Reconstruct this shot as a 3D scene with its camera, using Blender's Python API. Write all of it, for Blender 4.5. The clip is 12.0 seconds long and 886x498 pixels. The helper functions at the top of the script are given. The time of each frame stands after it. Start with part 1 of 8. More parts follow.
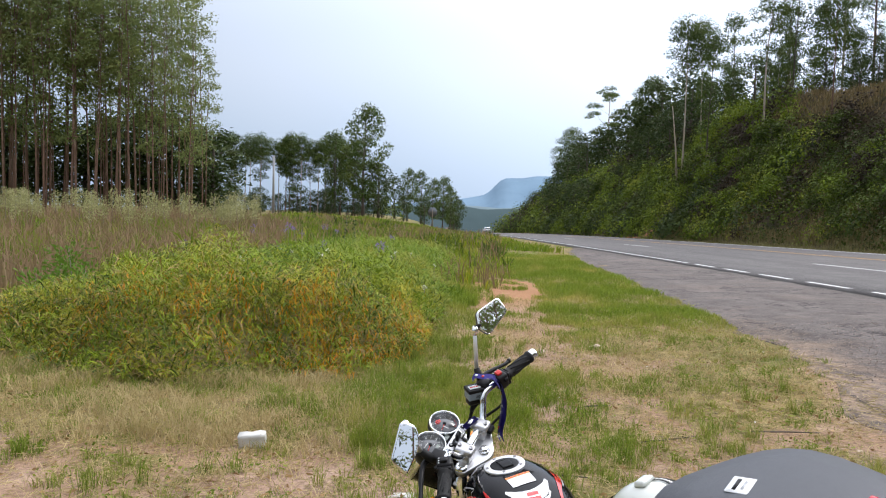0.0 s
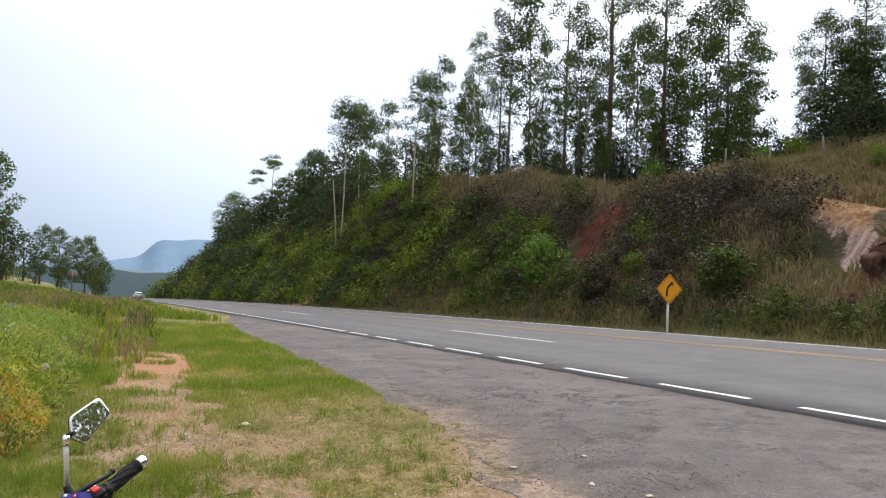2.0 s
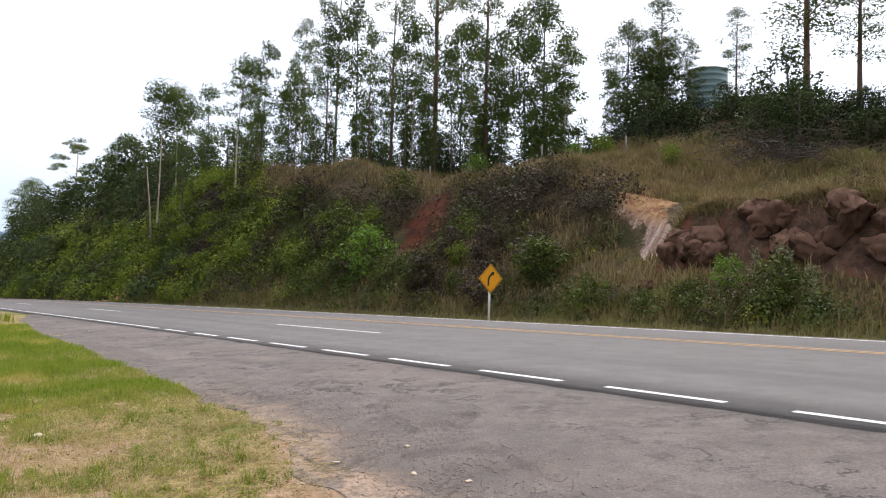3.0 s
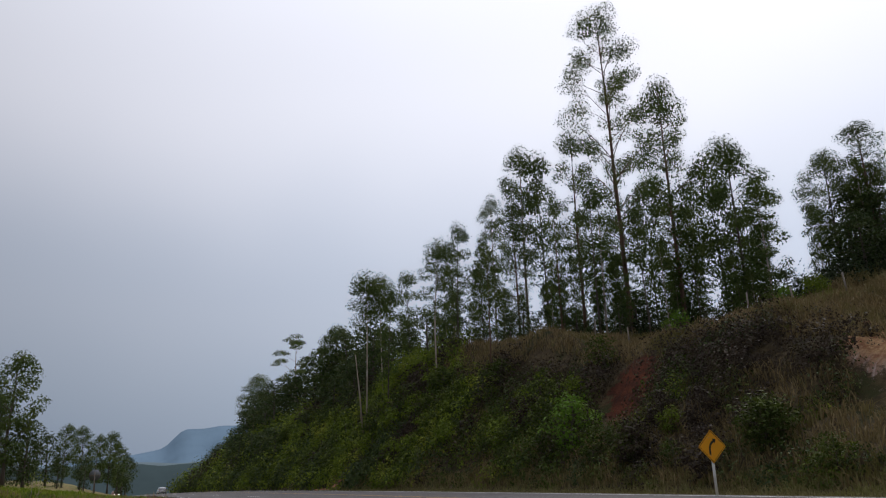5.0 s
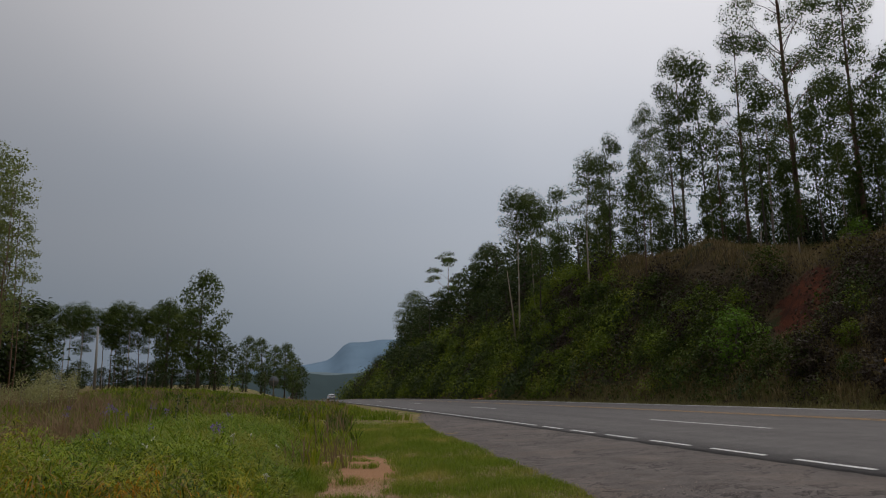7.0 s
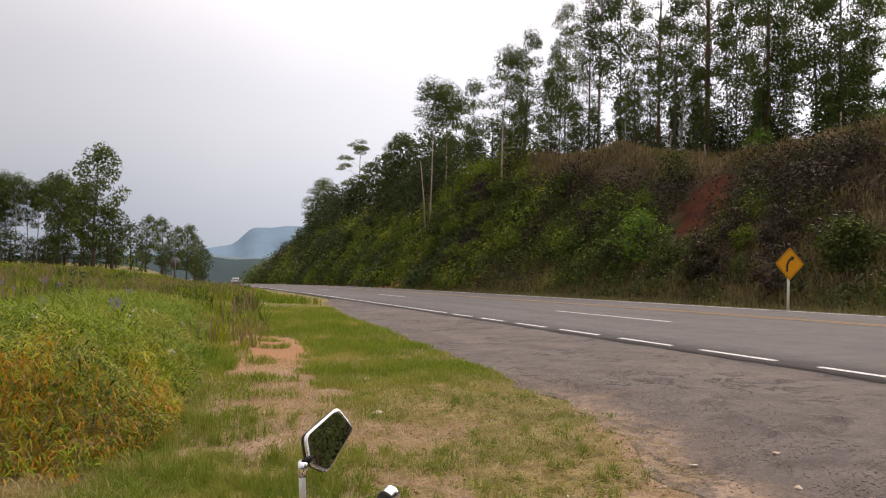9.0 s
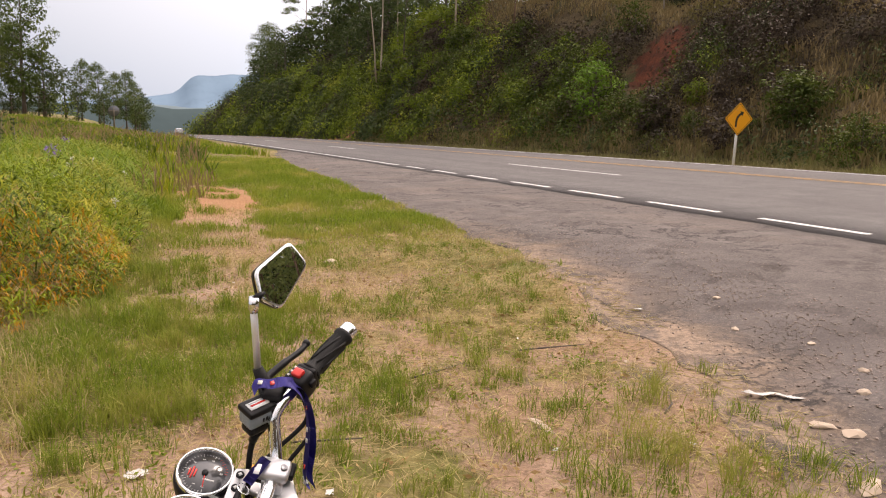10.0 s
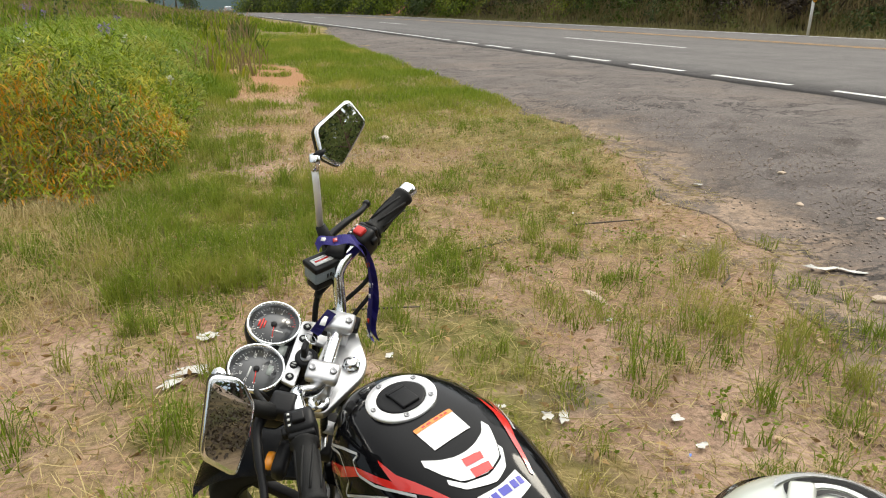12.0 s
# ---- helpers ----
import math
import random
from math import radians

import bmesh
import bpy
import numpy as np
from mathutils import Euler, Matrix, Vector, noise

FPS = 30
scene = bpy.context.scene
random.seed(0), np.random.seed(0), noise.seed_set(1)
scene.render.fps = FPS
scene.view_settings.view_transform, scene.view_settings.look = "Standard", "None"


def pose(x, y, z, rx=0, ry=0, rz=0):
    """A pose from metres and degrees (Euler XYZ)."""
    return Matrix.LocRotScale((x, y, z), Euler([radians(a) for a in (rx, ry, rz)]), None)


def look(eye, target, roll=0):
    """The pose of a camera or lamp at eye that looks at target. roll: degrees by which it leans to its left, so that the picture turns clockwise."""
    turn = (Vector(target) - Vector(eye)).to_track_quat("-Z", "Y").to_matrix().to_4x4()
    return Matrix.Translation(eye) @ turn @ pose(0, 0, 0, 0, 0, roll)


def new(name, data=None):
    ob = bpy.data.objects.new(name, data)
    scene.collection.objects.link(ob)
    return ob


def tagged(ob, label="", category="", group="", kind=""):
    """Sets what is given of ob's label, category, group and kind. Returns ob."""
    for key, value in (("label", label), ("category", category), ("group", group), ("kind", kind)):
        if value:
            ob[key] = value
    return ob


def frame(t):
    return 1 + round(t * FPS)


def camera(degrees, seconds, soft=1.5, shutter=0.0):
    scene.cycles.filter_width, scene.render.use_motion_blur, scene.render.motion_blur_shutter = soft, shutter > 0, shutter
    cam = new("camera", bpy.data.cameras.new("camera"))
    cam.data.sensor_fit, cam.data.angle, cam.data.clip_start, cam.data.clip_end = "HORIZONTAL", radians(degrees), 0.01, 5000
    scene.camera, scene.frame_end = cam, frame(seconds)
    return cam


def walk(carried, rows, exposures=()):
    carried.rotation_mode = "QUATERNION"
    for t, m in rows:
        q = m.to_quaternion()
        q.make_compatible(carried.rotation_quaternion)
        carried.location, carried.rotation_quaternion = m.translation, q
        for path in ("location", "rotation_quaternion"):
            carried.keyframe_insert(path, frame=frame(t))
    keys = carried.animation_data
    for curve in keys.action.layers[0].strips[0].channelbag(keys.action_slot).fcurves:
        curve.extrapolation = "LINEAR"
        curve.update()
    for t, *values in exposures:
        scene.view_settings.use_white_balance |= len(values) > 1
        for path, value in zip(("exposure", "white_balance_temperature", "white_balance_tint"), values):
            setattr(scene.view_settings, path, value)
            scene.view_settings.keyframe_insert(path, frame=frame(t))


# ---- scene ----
cam = camera(62.3, 12.0, 1.1)

PATH = [
    (0, (0.103, -0.629, 1.472), (0.092, 1.368, 1.367), 1.3),
    (0.5, (0.098, -0.624, 1.486), (0.067, 1.375, 1.419), 1.0),
    (1, (0.134, -0.548, 1.511), (0.208, 1.45, 1.463), -0.7),
    (1.5, (0.188, -0.533, 1.537), (0.669, 1.408, 1.58), 0.9),
    (2, (0.232, -0.498, 1.534), (1.09, 1.306, 1.639), 2.4),
    (2.5, (0.296, -0.468, 1.511), (1.424, 1.183, 1.57), 2.5),
    (2.7, (0.317, -0.46, 1.511), (1.565, 1.102, 1.558), 2.0),
    (4.3, (0.307, -0.418, 1.852), (1.403, 1.192, 2.305), -3.0),
    (4.5, (0.309, -0.407, 1.859), (1.284, 1.268, 2.352), -3.2),
    (5, (0.339, -0.414, 1.774), (1.112, 1.348, 2.321), -2.1),
    (5.5, (0.321, -0.429, 1.681), (0.974, 1.39, 2.193), -1.2),
    (6, (0.235, -0.458, 1.597), (0.807, 1.406, 2.045), -1.0),
    (6.5, (0.109, -0.387, 1.598), (0.51, 1.536, 1.972), -1.1),
    (8.3, (0.019, 0.096, 1.528), (0.542, 2.02, 1.69), -0.2),
    (8.4, (-0.016, 0.114, 1.5), (0.542, 2.031, 1.62), 0.1),
    (8.5, (-0.024, 0.142, 1.494), (0.568, 2.05, 1.588), 0.9),
    (9, (-0.007, 0.283, 1.477), (0.64, 2.175, 1.524), 1.3),
    (9.5, (0.028, 0.314, 1.47), (0.655, 2.213, 1.52), 0.7),
    (10, (0.012, 0.38, 1.426), (0.782, 2.193, 1.081), 2.0),
    (10.5, (0.007, 0.376, 1.398), (0.836, 2.109, 0.843), 2.3),
    (11, (0.009, 0.385, 1.381), (0.793, 2.104, 0.727), 2.1),
    (11.5, (0.003, 0.388, 1.385), (0.667, 2.167, 0.759), 1.6),
    (12, (0.001, 0.386, 1.383), (0.616, 2.17, 0.722), 1.0),
]
EXPOSURES = [(0, 0.25, 6050, 13), (1.0, 0.22, 6050, 13), (1.5, 0.0, 6100, 13), (2.0, 0.2, 6200, 13), (2.5, 0.35, 6350, 15), (4.3, -0.2, 6250, 13), (4.5, -0.48, 6250, 15), (5.0, -0.98, 6150, 15), (5.5, -1.22, 6250, 17), (6.0, -1.32, 6300, 13), (6.5, -1.38, 6400, 13), (8.5, -0.58, 6950, 18), (9.0, -0.18, 7150, 20), (9.5, 0.02, 7050, 20), (10.0, 0.30, 7350, 23), (10.5, 0.30, 7000, 16), (11.0, 0.26, 6900, 14), (11.5, 0.28, 6830, 11), (12, 0.22, 6750, 7)]
walk(cam, [(t, look(eye, target, roll)) for t, eye, target, roll in PATH], EXPOSURES)

# ---- sky and sun: a bright, even overcast ----
world = bpy.data.worlds.new("overcast_sky")
scene.world = world
world.use_nodes = True
wn, wl = world.node_tree.nodes, world.node_tree.links
wn.clear()
SUN_UP, SUN_ROUND = radians(48), radians(60)
sky = wn.new("ShaderNodeTexSky")
sky.sky_type, sky.sun_disc, sky.sun_elevation, sky.sun_rotation = "NISHITA", False, SUN_UP, SUN_ROUND
sky.air_density, sky.dust_density = 1.2, 3.0
clear = wn.new("ShaderNodeVectorMath")
clear.operation = "SCALE"
clear.inputs["Scale"].default_value = 0.1
wl.new(sky.outputs[0], clear.inputs[0])
coord, parts_ = wn.new("ShaderNodeTexCoord"), wn.new("ShaderNodeSeparateXYZ")
wl.new(coord.outputs["Generated"], parts_.inputs[0])
cloud_noise = wn.new("ShaderNodeTexNoise")
cloud_noise.inputs["Scale"].default_value, cloud_noise.inputs["Detail"].default_value = 1.6, 3.0
wl.new(coord.outputs["Generated"], cloud_noise.inputs["Vector"])
lift = wn.new("ShaderNodeMath")
lift.operation, lift.inputs[1].default_value, lift.inputs[2].default_value = "MULTIPLY_ADD", 0.22, -0.11
wl.new(cloud_noise.outputs["Fac"], lift.inputs[0])
height = wn.new("ShaderNodeMath")
height.operation = "ADD"
wl.new(parts_.outputs["Z"], height.inputs[0])
wl.new(lift.outputs[0], height.inputs[1])
ramp = wn.new("ShaderNodeValToRGB")
ramp.color_ramp.interpolation = "EASE"
for k, (p, c) in enumerate([(0.0, (0.37, 0.455, 0.55)), (0.22, (0.50, 0.55, 0.61)), (0.5, (0.74, 0.75, 0.77)), (0.9, (1.0, 1.0, 1.0))]):
    e = ramp.color_ramp.elements[k] if k < 2 else ramp.color_ramp.elements.new(p)
    e.position, e.color = p, (*c, 1)
wl.new(height.outputs[0], ramp.inputs[0])
veil = wn.new("ShaderNodeMix")
veil.data_type, veil.inputs["Factor"].default_value = "RGBA", 0.93
wl.new(clear.outputs[0], veil.inputs["A"])
wl.new(ramp.outputs[0], veil.inputs["B"])
aim = wn.new("ShaderNodeVectorMath")
aim.operation = "DOT_PRODUCT"
aim.inputs[1].default_value = (math.sin(SUN_ROUND) * math.cos(SUN_UP), math.cos(SUN_ROUND) * math.cos(SUN_UP), math.sin(SUN_UP))
wl.new(coord.outputs["Generated"], aim.inputs[0])
glow_ = wn.new("ShaderNodeMapRange")
glow_.interpolation_type = "SMOOTHSTEP"
for socket, value in (("From Min", 0.15), ("From Max", 1.0), ("To Min", 0.75), ("To Max", 1.72)):
    glow_.inputs[socket].default_value = value
wl.new(aim.outputs["Value"], glow_.inputs["Value"])
bright = wn.new("ShaderNodeVectorMath")
bright.operation = "SCALE"
wl.new(veil.outputs["Result"], bright.inputs[0])
wl.new(glow_.outputs[0], bright.inputs["Scale"])
back = wn.new("ShaderNodeBackground")
back.inputs["Strength"].default_value = 1.5
wl.new(bright.outputs[0], back.inputs["Color"])
wl.new(back.outputs[0], wn.new("ShaderNodeOutputWorld").inputs["Surface"])

sun = new("sun", bpy.data.lights.new("sun", "SUN"))
sun.data.energy, sun.data.angle, sun.data.color = 1.5, radians(16), (1.0, 0.93, 0.83)
sun.matrix_world = look((60 * math.sin(SUN_ROUND) * math.cos(SUN_UP), 60 * math.cos(SUN_ROUND) * math.cos(SUN_UP), 60 * math.sin(SUN_UP)), (0, 0, 0))


# ---- materials ----
class Nodes:
    """A short hand for node materials."""

    def __init__(self, name):
        self.mat = bpy.data.materials.new(name)
        self.mat.use_nodes = True
        self.t = self.mat.node_tree
        self.t.nodes.clear()
        self.out = self.t.nodes.new("ShaderNodeOutputMaterial")
        self.co = self.t.nodes.new("ShaderNodeTexCoord").outputs["Object"]

    def put(self, sock, v):
        if isinstance(v, bpy.types.NodeSocket):
            self.t.links.new(v, sock)
        elif isinstance(v, (tuple, list)):
            sock.default_value = (*v, 1) if len(v) == 3 and len(sock.default_value) == 4 else v
        else:
            sock.default_value = v

    def noise(self, scale, detail=4, rough=0.6, co=None):
        n = self.t.nodes.new("ShaderNodeTexNoise")
        n.inputs["Scale"].default_value, n.inputs["Detail"].default_value, n.inputs["Roughness"].default_value = scale, detail, rough
        self.put(n.inputs["Vector"], co or self.co)
        return n.outputs["Fac"]

    def cells(self, scale, feature="F1"):
        n = self.t.nodes.new("ShaderNodeTexVoronoi")
        n.feature = feature
        n.inputs["Scale"].default_value = scale
        self.put(n.inputs["Vector"], self.co)
        return n.outputs["Distance"]

    def step(self, v, a, b):
        n = self.t.nodes.new("ShaderNodeMapRange")
        n.interpolation_type = "SMOOTHSTEP"
        self.put(n.inputs["Value"], v)
        n.inputs["From Min"].default_value, n.inputs["From Max"].default_value = a, b
        return n.outputs["Result"]

    def math(self, op, a, b=0.0):
        n = self.t.nodes.new("ShaderNodeMath")
        n.operation = op
        self.put(n.inputs[0], a)
        self.put(n.inputs[1], b)
        return n.outputs[0]

    def mix(self, f, a, b, how="MIX"):
        n = self.t.nodes.new("ShaderNodeMix")
        n.data_type, n.blend_type = "RGBA", how
        self.put(n.inputs["Factor"], f)
        self.put(n.inputs["A"], a)
        self.put(n.inputs["B"], b)
        return n.outputs["Result"]

    def island(self):
        return self.t.nodes.new("ShaderNodeNewGeometry").outputs["Random Per Island"]

    def each(self):
        return self.t.nodes.new("ShaderNodeObjectInfo").outputs["Random"]

    def attribute(self, name):
        n = self.t.nodes.new("ShaderNodeAttribute")
        n.attribute_name = name
        return n.outputs["Color"], n.outputs["Alpha"]

    def split(self, c):
        n = self.t.nodes.new("ShaderNodeSeparateColor")
        self.put(n.inputs[0], c)
        return n.outputs

    def bump(self, v, strength, dist=0.02):
        n = self.t.nodes.new("ShaderNodeBump")
        n.inputs["Strength"].default_value, n.inputs["Distance"].default_value = strength, dist
        self.put(n.inputs["Height"], v)
        return n.outputs["Normal"]

    def surface(self, color, rough=0.8, metal=0.0, normal=None, spec=0.4, coat=0.0, seep=0.0, glow=None, alpha=None):
        p = self.t.nodes.new("ShaderNodeBsdfPrincipled")
        self.put(p.inputs["Base Color"], color)
        self.put(p.inputs["Roughness"], rough)
        self.put(p.inputs["Metallic"], metal)
        self.put(p.inputs["Specular IOR Level"], spec)
        self.put(p.inputs["Coat Weight"], coat)
        p.inputs["Coat Roughness"].default_value = 0.04
        if normal is not None:
            self.put(p.inputs["Normal"], normal)
        if glow:
            self.put(p.inputs["Emission Color"], glow[0])
            p.inputs["Emission Strength"].default_value = glow[1]
        shader = p.outputs[0]
        if seep:
            tr = self.t.nodes.new("ShaderNodeBsdfTranslucent")
            self.put(tr.inputs["Color"], color)
            m = self.t.nodes.new("ShaderNodeMixShader")
            m.inputs[0].default_value = seep
            self.t.links.new(shader, m.inputs[1])
            self.t.links.new(tr.outputs[0], m.inputs[2])
            shader = m.outputs[0]
        self.t.links.new(shader, self.out.inputs["Surface"])
        return self.mat


def paint(name, color, rough=0.5, metal=0.0, coat=0.0, wear=0.12, scale=30, bump=0.05, spec=0.5):
    """A made surface with faint grain and uneven gloss."""
    n = Nodes(name)
    fine, broad = n.noise(scale * 6, 3), n.noise(scale * 0.4, 4)
    dark, light = [c * (1 - wear) for c in color], [min(1, c * (1 + wear)) for c in color]
    c = n.mix(broad, dark, light)
    r = n.math("MULTIPLY_ADD", fine, 0.15)
    r.node.inputs[2].default_value = rough - 0.07
    return n.surface(c, r, metal, n.bump(fine, bump, 0.002), spec, coat)


def leafy(name, a, b, c, patch=0.6, seep=0.25, rough=0.55, spread=1.0, bushes=0.0):
    """Leaves: their tone changes leaf by leaf and from patch to patch."""
    n = Nodes(name)
    k = n.mix(n.island(), a, b)
    k = n.mix(n.step(n.noise(patch, 4), 0.46, 0.68), k, c)
    if bushes:  # plants differ in tone; the darker patches also paint in shaded gaps
        k = n.mix(n.step(n.noise(bushes, 2), 0.42, 0.58), [0.7 * v for v in a], k)
    k = n.mix(n.math("MULTIPLY", n.each(), 0.35 * spread), k, [0.6 * v for v in b])
    return n.surface(k, rough, 0, None, 0.12, 0, seep)


EUCALYPT = leafy("eucalypt_leaf", (0.052, 0.084, 0.022), (0.105, 0.150, 0.036), (0.155, 0.190, 0.042), 0.35, 0.22)
GROVE = leafy("plantation_leaf", (0.135, 0.17, 0.056), (0.23, 0.275, 0.088), (0.27, 0.285, 0.088), 0.3, 0.4)
PINE_DARK = leafy("dark_leaf", (0.038, 0.062, 0.020), (0.066, 0.096, 0.030), (0.095, 0.115, 0.036), 0.5, 0.16)
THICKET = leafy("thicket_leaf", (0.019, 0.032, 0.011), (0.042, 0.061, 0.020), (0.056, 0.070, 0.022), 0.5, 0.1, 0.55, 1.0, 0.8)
SHRUB = leafy("shrub_leaf", (0.062, 0.092, 0.016), (0.110, 0.150, 0.025), (0.155, 0.165, 0.036), 0.5, 0.2, 0.55, 1.0, 0.55)
CREEPER = leafy("creeper_leaf", (0.14, 0.20, 0.020), (0.26, 0.335, 0.034), (0.33, 0.34, 0.045), 0.25, 0.3, 0.55, 1.0, 0.4)
BRIGHT = leafy("bright_leaf", (0.09, 0.17, 0.018), (0.15, 0.27, 0.032), (0.19, 0.27, 0.035), 0.6, 0.35)
MAROON = leafy("dry_purple_leaf", (0.052, 0.038, 0.028), (0.088, 0.064, 0.046), (0.095, 0.088, 0.038), 0.6, 0.25, 0.55, 1.0, 0.7)
HERB = leafy("herb_leaf", (0.12, 0.17, 0.008), (0.28, 0.365, 0.018), (0.40, 0.36, 0.028), 1.3, 0.2, 0.5)
DEEP = leafy("deep_green_leaf", (0.030, 0.065, 0.010), (0.10, 0.16, 0.020), (0.14, 0.17, 0.024), 1.5, 0.15)
RUST = leafy("yellowing_leaf", (0.34, 0.27, 0.03), (0.46, 0.34, 0.05), (0.30, 0.20, 0.05), 2.0, 0.3)
ORANGE = leafy("orange_leaf", (0.66, 0.23, 0.014), (0.78, 0.40, 0.03), (0.52, 0.30, 0.04), 3.0, 0.35)
GRASS = leafy("grass_blade", (0.092, 0.145, 0.018), (0.265, 0.345, 0.042), (0.42, 0.37, 0.105), 1.6, 0.38)
MEADOW = leafy("meadow_blade", (0.085, 0.150, 0.012), (0.215, 0.300, 0.026), (0.31, 0.30, 0.050), 0.5, 0.38)
LAWN = leafy("lay_by_grass_blade", (0.115, 0.180, 0.017), (0.285, 0.355, 0.040), (0.43, 0.37, 0.095), 0.5, 0.38)
STRAW = leafy("straw_blade", (0.42, 0.33, 0.155), (0.56, 0.45, 0.225), (0.34, 0.29, 0.115), 1.2, 0.3)
VERGE = leafy("verge_blade", (0.145, 0.145, 0.048), (0.30, 0.255, 0.115), (0.19, 0.20, 0.055), 0.7)
RUSSET = leafy("russet_grass", (0.150, 0.112, 0.053), (0.310, 0.232, 0.112), (0.150, 0.138, 0.045), 0.45)
SAGE = leafy("sage_leaf", (0.30, 0.30, 0.125), (0.42, 0.41, 0.19), (0.34, 0.33, 0.15), 1.0)
VIOLET = leafy("violet_flower", (0.22, 0.14, 0.42), (0.30, 0.2, 0.5), (0.24, 0.16, 0.4), 1.0)
PETAL = leafy("white_petal", (0.72, 0.72, 0.68), (0.8, 0.8, 0.78), (0.7, 0.68, 0.6), 1.0, 0.1)
FIELD = leafy("dry_field_grass", (0.215, 0.140, 0.080), (0.345, 0.240, 0.145), (0.20, 0.165, 0.07), 0.5, 0.3)
DEAD = leafy("dead_leaf", (0.30, 0.18, 0.075), (0.46, 0.31, 0.14), (0.24, 0.15, 0.07), 2.0, 0.1)


def bark(name, a, b, c):
    n = Nodes(name)
    m = n.t.nodes.new("ShaderNodeMapping")
    m.inputs["Scale"].default_value = (3, 3, 0.35)
    n.put(m.inputs["Vector"], n.co)
    long = n.noise(3.5, 5, 0.6, m.outputs[0])
    k = n.mix(n.step(long, 0.35, 0.7), a, b)
    k = n.mix(n.step(n.noise(0.7, 3), 0.5, 0.7), k, c)
    k = n.mix(n.math("MULTIPLY", n.each(), 0.5), k, b)
    return n.surface(k, 0.85, 0, n.bump(long, 0.6, 0.03), 0.2)


BARK_PALE = bark("pale_bark", (0.42, 0.36, 0.28), (0.26, 0.2, 0.15), (0.5, 0.45, 0.38))
BARK_RED = bark("red_bark", (0.20, 0.125, 0.085), (0.125, 0.075, 0.055), (0.29, 0.205, 0.15))
BARK_GREY = bark("grey_bark", (0.13, 0.11, 0.09), (0.08, 0.065, 0.055), (0.17, 0.15, 0.12))


def make_ground():
    n = Nodes("ground_cover")
    zone, pale = n.attribute("zone")
    red_, green_, blue_ = n.split(zone)[:3]
    broad, mid, fine = n.noise(0.35, 4), n.noise(3.0, 5), n.noise(45, 4)
    pebble = n.cells(60)
    soil = n.mix(n.step(mid, 0.35, 0.7), (0.31, 0.206, 0.148), (0.475, 0.340, 0.255))
    soil = n.mix(n.step(n.noise(0.7, 4), 0.42, 0.62), soil, (0.33, 0.218, 0.138))
    soil = n.mix(n.math("MULTIPLY", n.step(n.noise(24, 8, 0.8), 0.48, 0.62), 0.8), soil, (0.14, 0.095, 0.062))
    soil = n.mix(n.math("MULTIPLY", n.step(n.noise(6, 7, 0.8), 0.52, 0.66), 0.6), soil, (0.19, 0.125, 0.08))
    soil = n.mix(n.step(n.noise(1.3, 4), 0.55, 0.68), soil, (0.18, 0.145, 0.105))
    soil = n.mix(n.step(pebble, 0.16, 0.05), soil, (0.40, 0.32, 0.24))
    soil = n.mix(n.math("MULTIPLY", n.step(n.split(n.co)[1], 9.0, 12.0), 0.75), soil, (0.36, 0.185, 0.088))
    litter = n.mix(n.step(n.noise(8, 5), 0.35, 0.65), (0.14, 0.115, 0.045), (0.33, 0.25, 0.12))
    litter = n.mix(n.step(broad, 0.45, 0.65), litter, (0.125, 0.14, 0.035))
    k = n.mix(n.step(n.math("ADD", red_, n.math("MULTIPLY", n.math("SUBTRACT", n.noise(5, 5), 0.5), 0.9)), 0.35, 0.62), litter, soil)
    hill = n.mix(n.step(mid, 0.35, 0.65), (0.042, 0.032, 0.018), (0.095, 0.070, 0.036))
    hill = n.mix(n.step(broad, 0.5, 0.66), hill, (0.035, 0.040, 0.014))
    k = n.mix(green_, k, hill)
    down = n.t.nodes.new("ShaderNodeMapping")
    down.inputs["Scale"].default_value = (0.5, 3.2, 0.35)
    n.put(down.inputs["Vector"], n.co)
    streak = n.noise(1.4, 6, 0.7, down.outputs[0])
    clay = n.mix(n.step(n.noise(1.6, 6, 0.7), 0.35, 0.68), (0.050, 0.019, 0.012), (0.135, 0.042, 0.021))
    clay = n.mix(n.step(streak, 0.5, 0.66), clay, (0.045, 0.022, 0.016))
    place = n.split(n.co)
    rocky = n.mix(n.step(n.noise(2.6, 7, 0.75), 0.38, 0.66), (0.050, 0.031, 0.023), (0.125, 0.072, 0.050))
    rocky = n.mix(n.step(n.noise(0.9, 5, 0.7), 0.52, 0.66), rocky, (0.135, 0.050, 0.028))
    clay = n.mix(n.step(place[1], 16.9, 16.1), clay, rocky)
    k = n.mix(n.step(n.math("ADD", blue_, n.math("MULTIPLY", n.math("SUBTRACT", n.noise(1.3, 6, 0.7), 0.5), 1.5)), 0.42, 0.56), k, clay)
    ochre = n.mix(n.step(n.noise(2.0, 7, 0.75), 0.40, 0.62), (0.20, 0.088, 0.042), (0.35, 0.22, 0.11))
    ochre = n.mix(n.step(n.noise(4.5, 7, 0.8), 0.52, 0.64), ochre, (0.42, 0.29, 0.155))
    ashen = n.mix(n.step(streak, 0.40, 0.62), (0.22, 0.135, 0.10), (0.39, 0.32, 0.30))
    chalk = n.mix(n.step(n.math("ADD", place[0], n.math("MULTIPLY", n.noise(1.1, 5), 1.6)), 26.3, 27.6), ashen, ochre)
    chalk = n.mix(n.math("MULTIPLY", n.step(n.noise(6.0, 6, 0.75), 0.54, 0.66), 0.8), chalk, (0.15, 0.075, 0.042))
